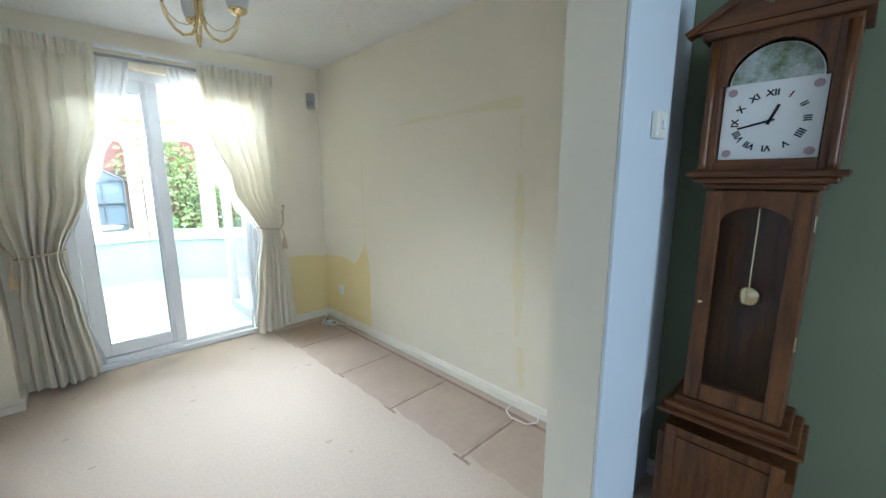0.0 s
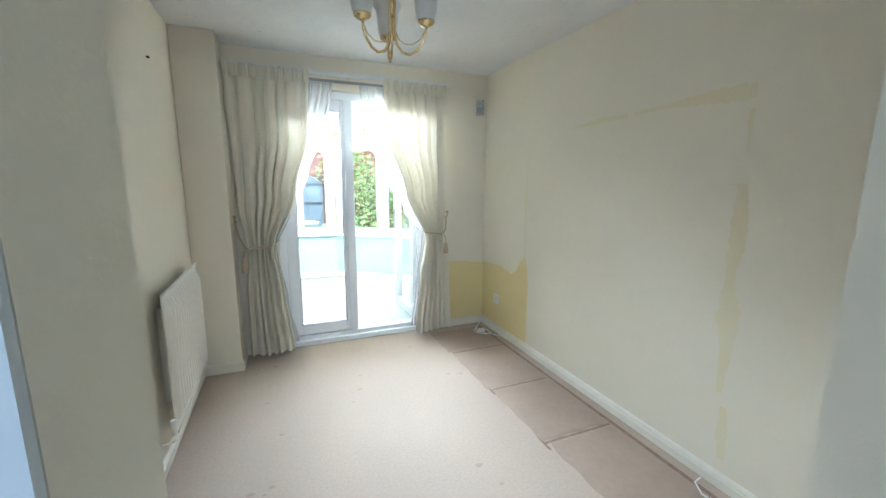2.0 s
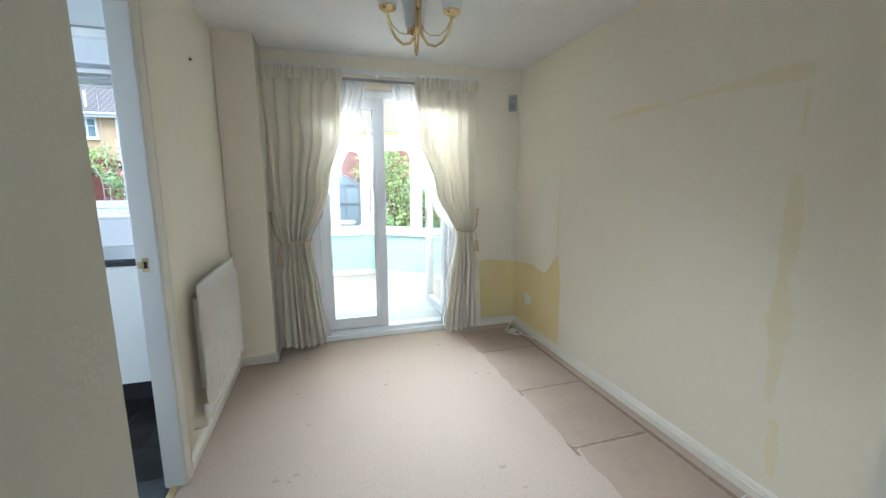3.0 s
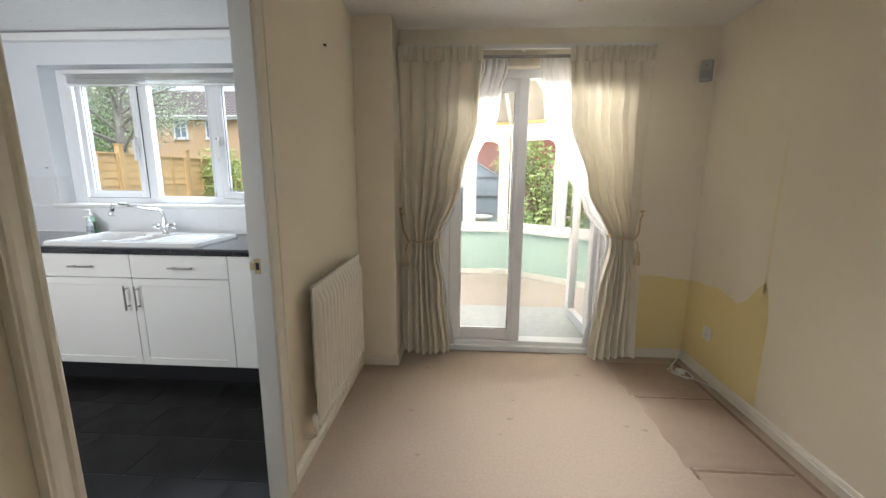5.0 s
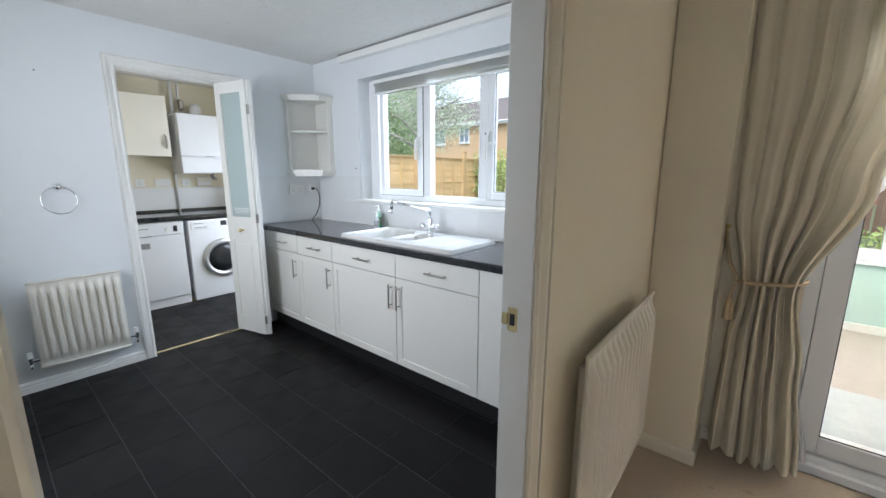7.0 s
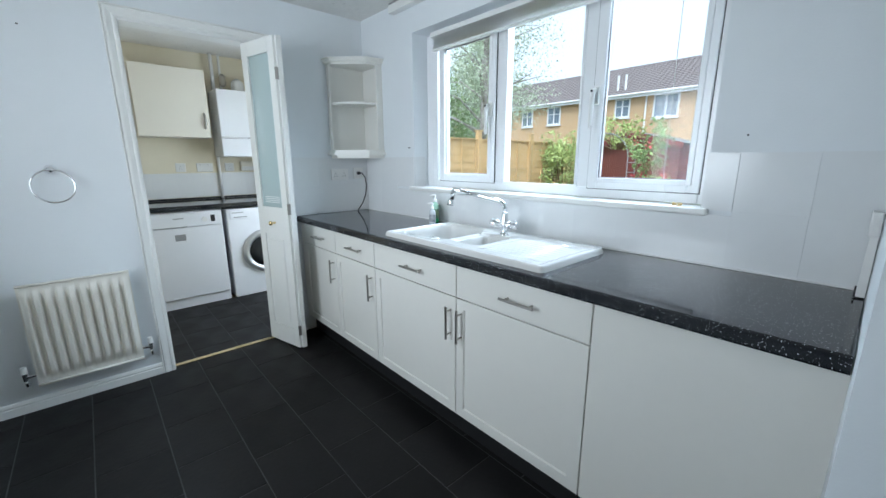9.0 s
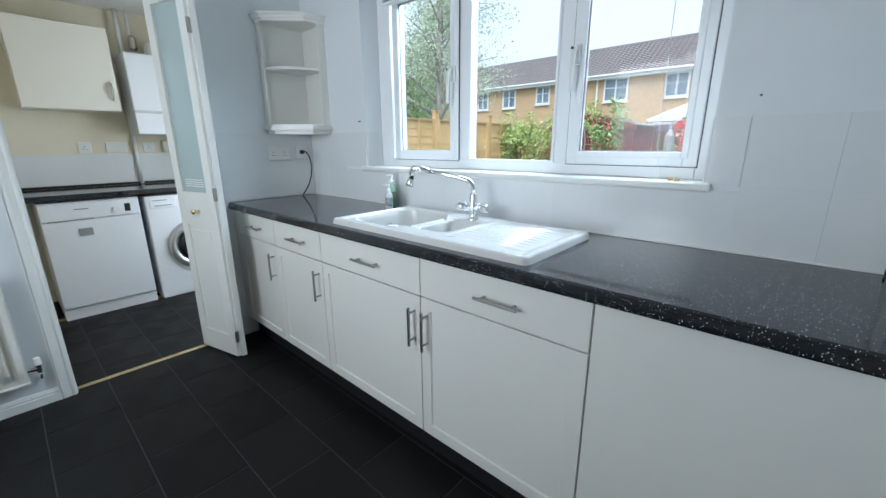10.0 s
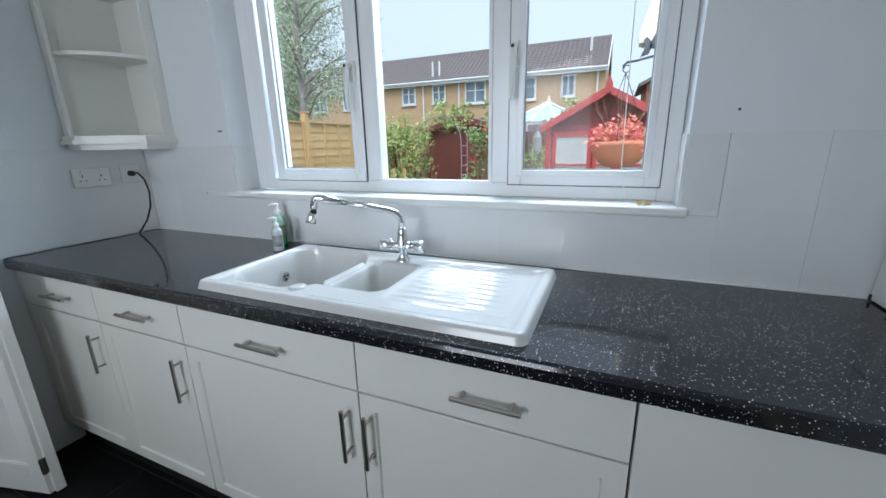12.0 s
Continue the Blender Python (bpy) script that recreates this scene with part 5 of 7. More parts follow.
# furniture dimples in the pile, their shade painted as flat darker patches
rng = random.Random(77)
bm = H()
for k in range(22):
    x, y, r = rng.uniform(0.95, 2.4), rng.uniform(1.5, 4.0), rng.uniform(0.006, 0.014)
    turn = rng.uniform(0, 3.1)
    pts = [(x + r * (1 + 0.5 * math.sin(3 * q + k)) * math.cos(q + turn) * 1.5, y + r * math.sin(q + turn)) for q in [2 * math.pi * i / 9 for i in range(9)]]
    prism(bm, pts, 0.0002, 0.0009)
part("pile_dimples", bm, CARPET_DARK, carpet_ob)

# ---- longcase clock in the living room ----
def oak(name, c, s):
    m = mat(name, c, 0.35, second=s, scale=5, amount=1.0, bump=0.15, bscale=30, stretch=(9, 9, 0.7), rvar=0.08)
    return m


OAK = oak("dark_oak_veneer", (0.18, 0.068, 0.016), (0.04, 0.014, 0.004))
OAK_FLAT = mat("dark_oak_cross_grain", (0.17, 0.062, 0.015), 0.38, second=(0.04, 0.014, 0.004), scale=5, amount=1.0, bump=0.15, bscale=30, stretch=(0.8, 9, 9))
DIAL = mat("white_enamel_dial", (0.84, 0.83, 0.78), 0.4, scale=8, amount=0.2)
INK = mat("black_dial_ink", (0.015, 0.015, 0.017), 0.5, scale=20)
clock = thing("longcase_clock", pose(3.02, 0.932, 0) @ pose(0, 0, 0, 0, 0, -90) @ Matrix.Diagonal((1.05, 1, 1, 1)), "tall dark oak longcase clock with a painted dial and brass pendulum", "grandfather clock")
part("plinth", cube(-0.19, 0.19, -0.245, 0, 0.0, 0.478, 0.005), OAK, clock)
part("plinth_panel", ring(H(), -0.165, 0.165, 0.06, 0.435, -0.253, -0.246, 0.035, 0.002), OAK, clock)
bm = H()
for z0, z1, w, d in ((0.565, 0.58, 0.2, 0.255), (0.58, 0.605, 0.185, 0.235), (0.605, 0.63, 0.16, 0.21)):
    box(bm, -w, w, -d, 0, z0, z1, 0.006)
part("plinth_moulding", bm, OAK_FLAT, clock)
bm = H()
box(bm, -0.135, -0.12, -0.185, 0, 0.63, 1.41)
box(bm, 0.12, 0.135, -0.185, 0, 0.63, 1.41)
box(bm, -0.12, 0.12, -0.012, 0, 0.63, 1.41)
part("trunk", bm, OAK, clock)
bm = H()
box(bm, -0.135, -0.088, -0.205, -0.187, 0.635, 1.40, 0.004)
box(bm, 0.088, 0.135, -0.205, -0.187, 0.635, 1.40, 0.004)
box(bm, -0.088, 0.088, -0.205, -0.187, 0.635, 0.70, 0.004)
top_pts = [(-0.088, 1.40)] + [(-0.088 + 0.176 * k / 16, 1.30 + 0.05 * math.sin(math.pi * k / 16) ** 0.6) for k in range(17)] + [(0.088, 1.40)]
prism(bm, [(x, z) for x, z in top_pts], 0.187, 0.205, Matrix(((1, 0, 0, 0), (0, 0, -1, 0), (0, 1, 0, 0), (0, 0, 0, 1))))
bmesh.ops.recalc_face_normals(bm, faces=bm.faces[:])
door = part("trunk_door", bm, OAK, clock)
part("door_glass", cube(-0.088, 0.088, -0.197, -0.194, 0.70, 1.345), PANE, door)
dk = part("door_knob", lathe(H(), [(0.006, 0), (0.005, 0.008), (0.009, 0.014), (0, 0.019)], 12, (0, 0, 0)), BRASS, door, smooth=True)
dk.location, dk.rotation_euler = (-0.112, -0.205, 1.01), (radians(90), 0, 0)
for z in (0.9, 1.28):
    part("hinge", cube(0.135, 0.139, -0.205, -0.18, z, z + 0.05, 0.001), BRASS, door)
pend = part("pendulum", tube(H(), [(0, -0.10, 1.41), (0.0, -0.10, 1.03)], 0.004, 6), BRASS, clock)
bob = part("bob", lathe(H(), [(0, 0.008), (0.03, 0.006), (0.037, 0), (0.03, -0.006), (0, -0.008)], 28), BRASS, pend, smooth=True)
bob.location, bob.rotation_euler = (0, -0.10, 1.03), (radians(90), 0, 0)
bm = H()
for z0, z1, w, d in ((1.405, 1.425, 0.15, 0.2), (1.425, 1.445, 0.172, 0.225), (1.445, 1.465, 0.192, 0.245)):
    box(bm, -w, w, -d, 0, z0, z1, 0.006)
part("hood_moulding", bm, OAK_FLAT, clock)
for x0, x1 in ((-0.165, -0.122), (0.122, 0.165)):
    part("hood_side", cube(x0, x1, -0.215, 0, 1.465, 1.88, 0.003), OAK, clock)
part("hood_rail", cube(-0.122, 0.122, -0.215, -0.19, 1.465, 1.50, 0.003), OAK_FLAT, clock)
part("hood_back", cube(-0.122, 0.122, -0.03, 0, 1.465, 1.88), OAK, clock)
bm = H()
arch = [(-0.122, 1.88), (-0.122, 1.735)] + [(-0.113 * math.cos(q), 1.735 + 0.118 * math.sin(q)) for q in [math.pi * k / 20 for k in range(21)]] + [(0.122, 1.735), (0.122, 1.88)]
prism(bm, arch, 0.19, 0.215, Matrix(((1, 0, 0, 0), (0, 0, -1, 0), (0, 1, 0, 0), (0, 0, 0, 1))))
bmesh.ops.recalc_face_normals(bm, faces=bm.faces[:])
part("hood_arch", bm, OAK, clock)
for s in (-1, 1):
    part("column", tube(H(), [(s * 0.15, -0.222, 1.47), (s * 0.15, -0.222, 1.49), (s * 0.15, -0.222, 1.68), (s * 0.15, -0.222, 1.86)], [0.014, 0.011, 0.01, 0.013], 12), OAK, clock, smooth=True)
bm = H()
box(bm, -0.185, 0.185, -0.24, 0, 1.88, 1.905, 0.004)
for s in (-1, 1):
    gp = [(s * 0.205, 1.905), (s * 0.2, 1.93), (s * 0.12, 1.985), (s * 0.05, 2.03), (s * 0.028, 2.02), (s * 0.03, 1.995), (s * 0.045, 1.975), (s * 0.04, 1.955), (s * 0.02, 1.945), (0, 1.943), (0, 1.905)]
    prism(bm, gp if s < 0 else list(reversed(gp)), 0.2, 0.245, Matrix(((1, 0, 0, 0), (0, 0, -1, 0), (0, 1, 0, 0), (0, 0, 0, 1))))
    box(bm, -0.125, 0.125, -0.255, -0.2, -0.009, 0.009, 0.003, m=Matrix.Translation((s * 0.12, 0, 1.965)) @ Matrix.Rotation(s * radians(30), 4, "Y"))
bmesh.ops.recalc_face_normals(bm, faces=bm.faces[:])
part("pediment", bm, OAK_FLAT, clock)
part("finial_block", cube(-0.02, 0.02, -0.24, -0.2, 1.943, 1.985, 0.003), OAK, clock)
dial = part("dial", prism(H(), [(-0.118, 1.502), (0.118, 1.502), (0.118, 1.735)] + [(0.108 * math.cos(q), 1.735 + 0.112 * math.sin(q)) for q in [math.pi * k / 20 for k in range(21)]] + [(-0.118, 1.735)], 0.178, 0.182, Matrix(((1, 0, 0, 0), (0, 0, -1, 0), (0, 1, 0, 0), (0, 0, 0, 1)))), DIAL, clock, "white painted dial")
PAINTED = mat("painted_landscape_arch", (0.12, 0.16, 0.05), 0.5, second=(0.6, 0.62, 0.6), scale=30, amount=1.0)
part("painted_arch", prism(H(), [(0.104 * math.cos(q), 1.738 + 0.107 * math.sin(q)) for q in [math.pi * k / 20 for k in range(21)]], 0.1822, 0.183, Matrix(((1, 0, 0, 0), (0, 0, -1, 0), (0, 1, 0, 0), (0, 0, 0, 1)))), PAINTED, dial, "painted landscape of fields and trees")
for sx in (-1, 1):
    for sz in (-1, 1):
        fl_ = part("corner_flower", lathe(H(), [(0, 0.0015), (0.009, 0.001), (0.013, 0)], 7), mat("painted_rose", (0.6, 0.3, 0.28), 0.5, second=(0.3, 0.34, 0.4), scale=90, amount=1.0), dial)
        fl_.location, fl_.rotation_euler = (sx * 0.098, -0.182, 1.618 + sz * 0.096), (radians(90), 0, 0)
for k, s in enumerate(("XII", "I", "II", "III", "IIII", "V", "VI", "VII", "VIII", "IX", "X", "XI")):
    cu = bpy.data.curves.new("numeral_text", "FONT")
    cu.body, cu.size, cu.align_x, cu.align_y, cu.extrude, cu.offset = s, 0.026, "CENTER", "CENTER", 0.0004, 0.0007
    tmp = bpy.data.objects.new("numeral_text", cu)
    me = bpy.data.meshes.new_from_object(tmp)
    bpy.data.objects.remove(tmp)
    bpy.data.curves.remove(cu)
    me.materials.append(INK)
    num = new("numeral", me)
    num.parent = dial
    q = radians(30 * k)
    num.matrix_local = Matrix.Translation((0.083 * math.sin(q), -0.1826, 1.618 + 0.083 * math.cos(q))) @ Matrix.Rotation(q, 4, "Y") @ Matrix.Rotation(radians(90), 4, "X")
for ang, ln, w in ((21, 0.05, 0.004), (256, 0.078, 0.003)):
    h = part("clock_hand", cube(-w, w, -0.1855, -0.1845, -0.012, ln, 0), INK, dial)
    box_pt = (0, 0, 1.618)
    h.matrix_local = Matrix.Translation(box_pt) @ Matrix.Rotation(radians(ang), 4, "Y")
for piece in clock.children:
    if piece.name not in ("plinth", "plinth_panel"):
        piece.location.z -= 0.087
sw = thing("wall_thermostat", pose(2.535, 1.163, 1.512), "small cream control box on the wall by the opening", "wall control")
part("case", cube(-0.04, 0.04, -0.02, 0, -0.04, 0.04, 0.005), CREAM_UNIT, sw)
part("button", cube(-0.012, 0.012, -0.026, -0.02, -0.012, 0.012, 0.002), WHITE_PL, sw)

# ---- conservatory beyond the patio doors ----
AQUA = mat("pale_aqua_wall_paint", (0.46, 0.62, 0.58), 0.7, scale=2, bump=0.1, bscale=150)
CONS_FLOOR = mat("pale_conservatory_carpet", (0.5, 0.45, 0.41), 0.95, second=(0.43, 0.385, 0.35), scale=2, amount=0.6, bump=1, bscale=400)
POLY = sheer("cream_roof_polycarbonate", (0.62, 0.59, 0.51), 0.05)
OCHRE = mat("ochre_roof_trim", (0.62, 0.4, 0.14), 0.6, scale=8)
CP = [(0.30, 4.5), (0.30, 6.35), (0.90, 6.78), (1.95, 6.78), (3.12, 5.95), (3.12, 4.5)]
CSILL, CTOP, CEAVE = 0.60, 1.86, 2.06


def seg_frame(p, q):
    """Matrix whose x runs from p to q and whose -y faces the room."""
    d = Vector((q[0] - p[0], q[1] - p[1], 0))
    return Matrix.Translation((p[0], p[1], 0)) @ Matrix.Rotation(math.atan2(d.y, d.x), 4, "Z"), d.length


structure("floor_conservatory", prism(H(), [(0.18, 4.5), (0.18, 6.42), (0.86, 6.92), (2.01, 6.92), (3.27, 6.05), (3.27, 4.5)], -0.18, 0.0), CONS_FLOOR, "pale conservatory floor", "floor")
mat_rug = structure("floor_mat", cube(1.3, 2.4, 4.52, 5.35, 0.0, 0.012, 0.004), mat("pale_blue_grey_mat", (0.5, 0.53, 0.54), 0.9, second=(0.42, 0.45, 0.47), scale=14, amount=0.9, bump=1, bscale=80), "pale mat inside the conservatory door", "door mat")
lights = (2, 1, 2, 2, 2)
for i, (p, q) in enumerate(zip(CP, CP[1:])):
    m, L = seg_frame(p, q)
    w = structure("wall_conservatory", cube(0, L, 0.0, 0.12, 0, CSILL), AQUA, "low aqua painted conservatory wall", "wall")
    w.matrix_world = m
    w = structure("baseboard_conservatory", cube(0, L, -0.014, -0.001, 0, 0.075, 0.003), GLOSS, "white conservatory baseboard", "baseboard")
    w.matrix_world = m
    win = tagged(new("window_conservatory"), "white conservatory window with arched lights", "window", kind="structure")
    win.matrix_world = m
    part("sill", cube(-0.01, L + 0.01, -0.05, 0.1, CSILL + 0.002, CSILL + 0.03, 0.006), UPVC, win)
    bm = H()
    n = lights[i]
    step = (L - 0.1) / n
    for k in range(n + 1):
        c = 0.05 + k * step
        hw = 0.05 if k in (0, n) else 0.035
        box(bm, c - hw, c + hw, 0.02, 0.09, CSILL + 0.03, CTOP, 0.004)
    box(bm, 0.0, L, 0.022, 0.088, CSILL + 0.03, CSILL + 0.085, 0.004)
    box(bm, 0.0, L, 0.01, 0.1, CTOP, CEAVE, 0.004)
    part("window_frame", bm, UPVC, win)
    for k in range(n):
        x0, x1 = 0.05 + k * step + 0.04, 0.05 + (k + 1) * step - 0.04
        bm = ring(H(), x0, x1, CSILL + 0.088, CTOP - 0.004, 0.01, 0.06, 0.045)
        a0, a1 = x0 + 0.045, x1 - 0.045
        for s0, s1, sgn in ((a0, a0 + 0.1, 1), (a1, a1 - 0.1, -1)):
            prism(bm, [(s0, CTOP - 0.05), (s1, CTOP - 0.05), (s0 + sgn * 0.03, CTOP - 0.075), (s0, CTOP - 0.15)][::sgn], -0.055, -0.012, Matrix(((1, 0, 0, 0), (0, 0, -1, 0), (0, 1, 0, 0), (0, 0, 0, 1))))
        sash = part("sash", bm, UPVC, win)
        pn = part("pane", cube(x0 + 0.045, x1 - 0.045, 0.032, 0.037, CSILL + 0.13, CTOP - 0.05), PANE, sash)
        pn.visible_shadow = False
        if k == 0:
            part("window_handle", tube(H(), [(x0 + 0.022, 0.005, 0.95), (x0 + 0.022, -0.02, 0.95), (x0 + 0.022, -0.022, 0.85)], 0.008, 8), WHITE_PL, sash)
    part("eaves_trim", cube(0, L, -0.02, 0.008, CEAVE - 0.035, CEAVE - 0.005, 0.003), OCHRE, win, "ochre strip under the roof")
bm = H()
roof = tagged(new("roof_conservatory"), "cream translucent conservatory roof with white bars", "roof", kind="structure")
APEX = Vector((1.6, 5.5, 2.95))
RIDGE = Vector((1.6, 4.5, 2.95))
rim = [Vector((x, y, CEAVE)) for x, y in CP]
faces = [(rim[0], rim[1], APEX, RIDGE), (rim[1], rim[2], APEX), (rim[2], rim[3], APEX), (rim[3], rim[4], APEX), (rim[4], rim[5], RIDGE, APEX)]
for f in faces:
    bm = H()
    lo = [bm.verts.new(v) for v in f]
    hi = [bm.verts.new(v + Vector((0, 0, 0.016))) for v in f]
    bm.faces.new(list(reversed(lo)))
    bm.faces.new(hi)
    for i in range(len(lo)):
        j = (i + 1) % len(lo)
        bm.faces.new((lo[i], lo[j], hi[j], hi[i]))
    part("roof_panel", bm, POLY, roof)
bars = [(rim[1], APEX), (rim[2], APEX), (rim[3], APEX), (rim[4], APEX), (RIDGE, APEX), ((rim[1] + rim[2]) / 2, APEX), ((rim[2] + rim[3]) / 2, APEX), ((rim[3] + rim[4]) / 2, APEX), ((rim[4] + rim[5]) / 2, (APEX + RIDGE) / 2), ((rim[0] + rim[1]) / 2, (APEX + RIDGE) / 2)]
for a, b in bars:
    part("roof_bar", tube(H(), [a - Vector((0, 0, 0.02)), b - Vector((0, 0, 0.02))], 0.028, 6), UPVC, roof)
structure("wall_house_outside", cube(-5, 3.17, 4.5, 4.52, CEILING + 0.1, 3.2), CREAM, "pale house wall above the conservatory roof", "wall")
for p, q, t0 in ((CP[3], CP[4], 0.86),):
    m, L = seg_frame(p, q)
    vb = thing("vertical_blind", m, "bunched cream vertical blind at the conservatory corner", "window blind", "conservatory blinds")
    for k in range(5):
        x = L * t0 + k * 0.022
        part("slat", cube(x, x + 0.004, -0.09, -0.012, CSILL + 0.04, CEAVE - 0.06), CURTAIN, vb)
socket("double_socket", pose(0.95, 6.779, 0.25), 0.146, 0.086, 2, "white double socket low on the conservatory wall", "wall socket")

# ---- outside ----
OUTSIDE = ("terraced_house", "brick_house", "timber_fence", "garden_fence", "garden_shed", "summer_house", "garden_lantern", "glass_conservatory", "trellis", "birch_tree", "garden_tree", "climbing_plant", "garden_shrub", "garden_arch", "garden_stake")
GRASS = mat("lawn_and_soil", (0.07, 0.11, 0.035), 0.95, second=(0.13, 0.11, 0.07), scale=0.8, amount=0.9, bump=0.8, bscale=20)
structure("ground", cube(-400, 400, -400, 400, -0.45, -0.25), GRASS, "garden ground of lawn and soil", "ground")


def brick(name, a, b, mortar, scale, w=0.5, h=0.25):
    m = mat(name, a, 0.85, bump=0.2, bscale=30)
    n, l = m.node_tree.nodes, m.node_tree.links
    t = n.new("ShaderNodeTexBrick")
    t.inputs["Color1"].default_value, t.inputs["Color2"].default_value, t.inputs["Mortar"].default_value = (*a, 1), (*b, 1), (*mortar, 1)
    t.inputs["Scale"].default_value, t.inputs["Mortar Size"].default_value = scale, 0.012
    t.inputs["Brick Width"].default_value, t.inputs["Row Height"].default_value = w, h
    tc, mp = n.new("ShaderNodeTexCoord"), n.new("ShaderNodeMapping")
    mp.inputs["Rotation"].default_value = (radians(90), 0, 0)
    l.new(tc.outputs["Object"], mp.inputs[0])
    l.new(mp.outputs[0], t.inputs["Vector"])
    l.new(t.outputs[0], n["Principled BSDF"].inputs["Base Color"])
    return m


BRICK = brick("buff_brickwork", (0.62, 0.42, 0.23), (0.55, 0.36, 0.2), (0.58, 0.5, 0.38), 2.2)
RED_BRICK = brick("red_brickwork", (0.38, 0.14, 0.08), (0.3, 0.11, 0.07), (0.4, 0.33, 0.26), 2.2)
ROOF = mat("brown_concrete_roof_tiles", (0.25, 0.22, 0.215), 0.85, second=(0.17, 0.15, 0.145), scale=3, amount=0.8)
GLASS_DARK = mat("far_window_glass", (0.12, 0.16, 0.2), 0.08, scale=1.2, second=(0.3, 0.36, 0.42), amount=0.9)
FAR_WHITE = mat("far_white_paint", (0.8, 0.81, 0.82), 0.5, scale=5)

HX0, HX1, HY, HE, HR = -34.0, -1.0, 28.6, 4.85, 6.98
house = tagged(new("terraced_house"), "row of buff brick houses with a brown tiled roof", "house")
bm = box(H(), HX0, HX1, HY, HY + 7.4, -0.25, HE)
prism(bm, [(HY, HE), (HY + 7.4, HE), (HY + 3.7, HR - 0.08)], HX0, HX1, Matrix(((0, 0, 1, 0), (1, 0, 0, 0), (0, 1, 0, 0), (0, 0, 0, 1))))
bmesh.ops.recalc_face_normals(bm, faces=bm.faces[:])
part("wall", bm, BRICK, house)
# roof: courses of tiles, each course overlapping the one below
bm = H()
rows, slope = 17, math.atan2(HR - HE, 3.7)
run = math.hypot(HR - HE, 3.9)
for r in range(rows):
    a, b = r / rows, (r + 1) / rows
    y0, y1 = HY - 0.25 + 3.95 * a, HY - 0.25 + 3.95 * b
    z0, z1 = HE - 0.12 + (HR - HE + 0.12) * a, HE - 0.12 + (HR - HE + 0.12) * b
    n = 110
    off = 0.5 * (r % 2)
    verts_lo, verts_hi = [], []
    for k in range(n * 2 + 1):
        x = HX0 - 0.1 + (HX1 - HX0 + 0.2) * k / (n * 2)
        bumpz = 0.05 * (k % 2)
        verts_lo.append(bm.verts.new((x, y0, z0 + 0.05 + bumpz)))
        verts_hi.append(bm.verts.new((x, y1, z1 + bumpz * 0.6)))
    drop = [bm.verts.new((v.co.x, v.co.y, v.co.z - 0.06)) for v in verts_lo]
    for k in range(n * 2):
        bm.faces.new((verts_lo[k], verts_lo[k + 1], verts_hi[k + 1], verts_hi[k]))
        bm.faces.new((drop[k], drop[k + 1], verts_lo[k + 1], verts_lo[k]))
roof_h = part("roof", bm, ROOF, house, "brown tiled roof")
part("rear_slope", prism(H(), [(HY + 7.65, HE - 0.1), (HY + 3.7, HR - 0.02), (HY + 3.7, HR + 0.04), (HY + 7.65, HE)], HX0 - 0.1, HX1 + 0.1, Matrix(((0, 0, 1, 0), (1, 0, 0, 0), (0, 1, 0, 0), (0, 0, 0, 1)))), ROOF, roof_h)
part("ridge", tube(H(), [(HX0 - 0.1, HY + 3.7, HR), (HX1 + 0.1, HY + 3.7, HR)], 0.11, 8), ROOF, roof_h)
part("fascia", cube(HX0 - 0.1, HX1 + 0.1, HY - 0.3, HY - 0.25, HE - 0.2, HE + 0.0), FAR_WHITE, house)
part("gutter", tube(H(), [(HX0, HY - 0.34, HE - 0.02), (HX1 + 0.1, HY - 0.34, HE - 0.02)], 0.06, 8), FAR_WHITE, house)
for s in (0, 1):
    part("bargeboard", prism(H(), [(HY - 0.25, HE - 0.18), (HY - 0.25, HE + 0.02), (HY + 3.7, HR + 0.06), (HY + 3.7, HR - 0.16)] if s == 0 else [(HY + 7.65, HE - 0.18), (HY + 7.65, HE + 0.02), (HY + 3.7, HR + 0.06), (HY + 3.7, HR - 0.16)], HX1 + 0.09, HX1 + 0.15, Matrix(((0, 0, 1, 0), (1, 0, 0, 0), (0, 1, 0, 0), (0, 0, 0, 1)))), FAR_WHITE, house)
for x0, x1, z0, z1 in ((-14.16, -13.12, 3.6, 4.66), (-11.84, -10.87, 3.6, 4.66), (-9.49, -8.07, 3.45, 4.7), (-6.1, -4.89, 3.45, 4.66), (-3.42, -2.61, 3.5, 4.62), (-16.9, -15.8, 3.5, 4.66), (-19.2, -18.2, 3.5, 4.66), (-22.1, -20.7, 3.45, 4.66), (-25.0, -24.0, 3.5, 4.66), (-28.0, -27.0, 3.5, 4.66), (-12.6, -11.2, 0.7, 1.9), (-8.6, -7.2, 0.7, 1.9), (-17.5, -16.2, 0.7, 1.9)):
    bm = ring(H(), x0, x1, z0, z1, HY - 0.06, HY + 0.02, 0.09, 0)
    box(bm, (x0 + x1) / 2 - 0.04, (x0 + x1) / 2 + 0.04, HY - 0.05, HY + 0.0, z0, z1)
    w = part("window", bm, FAR_WHITE, house)
    part("pane", cube(x0 + 0.09, x1 - 0.09, HY - 0.02, HY - 0.01, z0 + 0.09, z1 - 0.09), GLASS_DARK, w)
    part("glazing_bar", cube(x0 + 0.09, x1 - 0.09, HY - 0.035, HY - 0.022, (z0 + z1) / 2 + 0.08, (z0 + z1) / 2 + 0.12), FAR_WHITE, w)
    part("sill", cube(x0 - 0.06, x1 + 0.06, HY - 0.1, HY, z0 - 0.07, z0 - 0.01), FAR_WHITE, w)
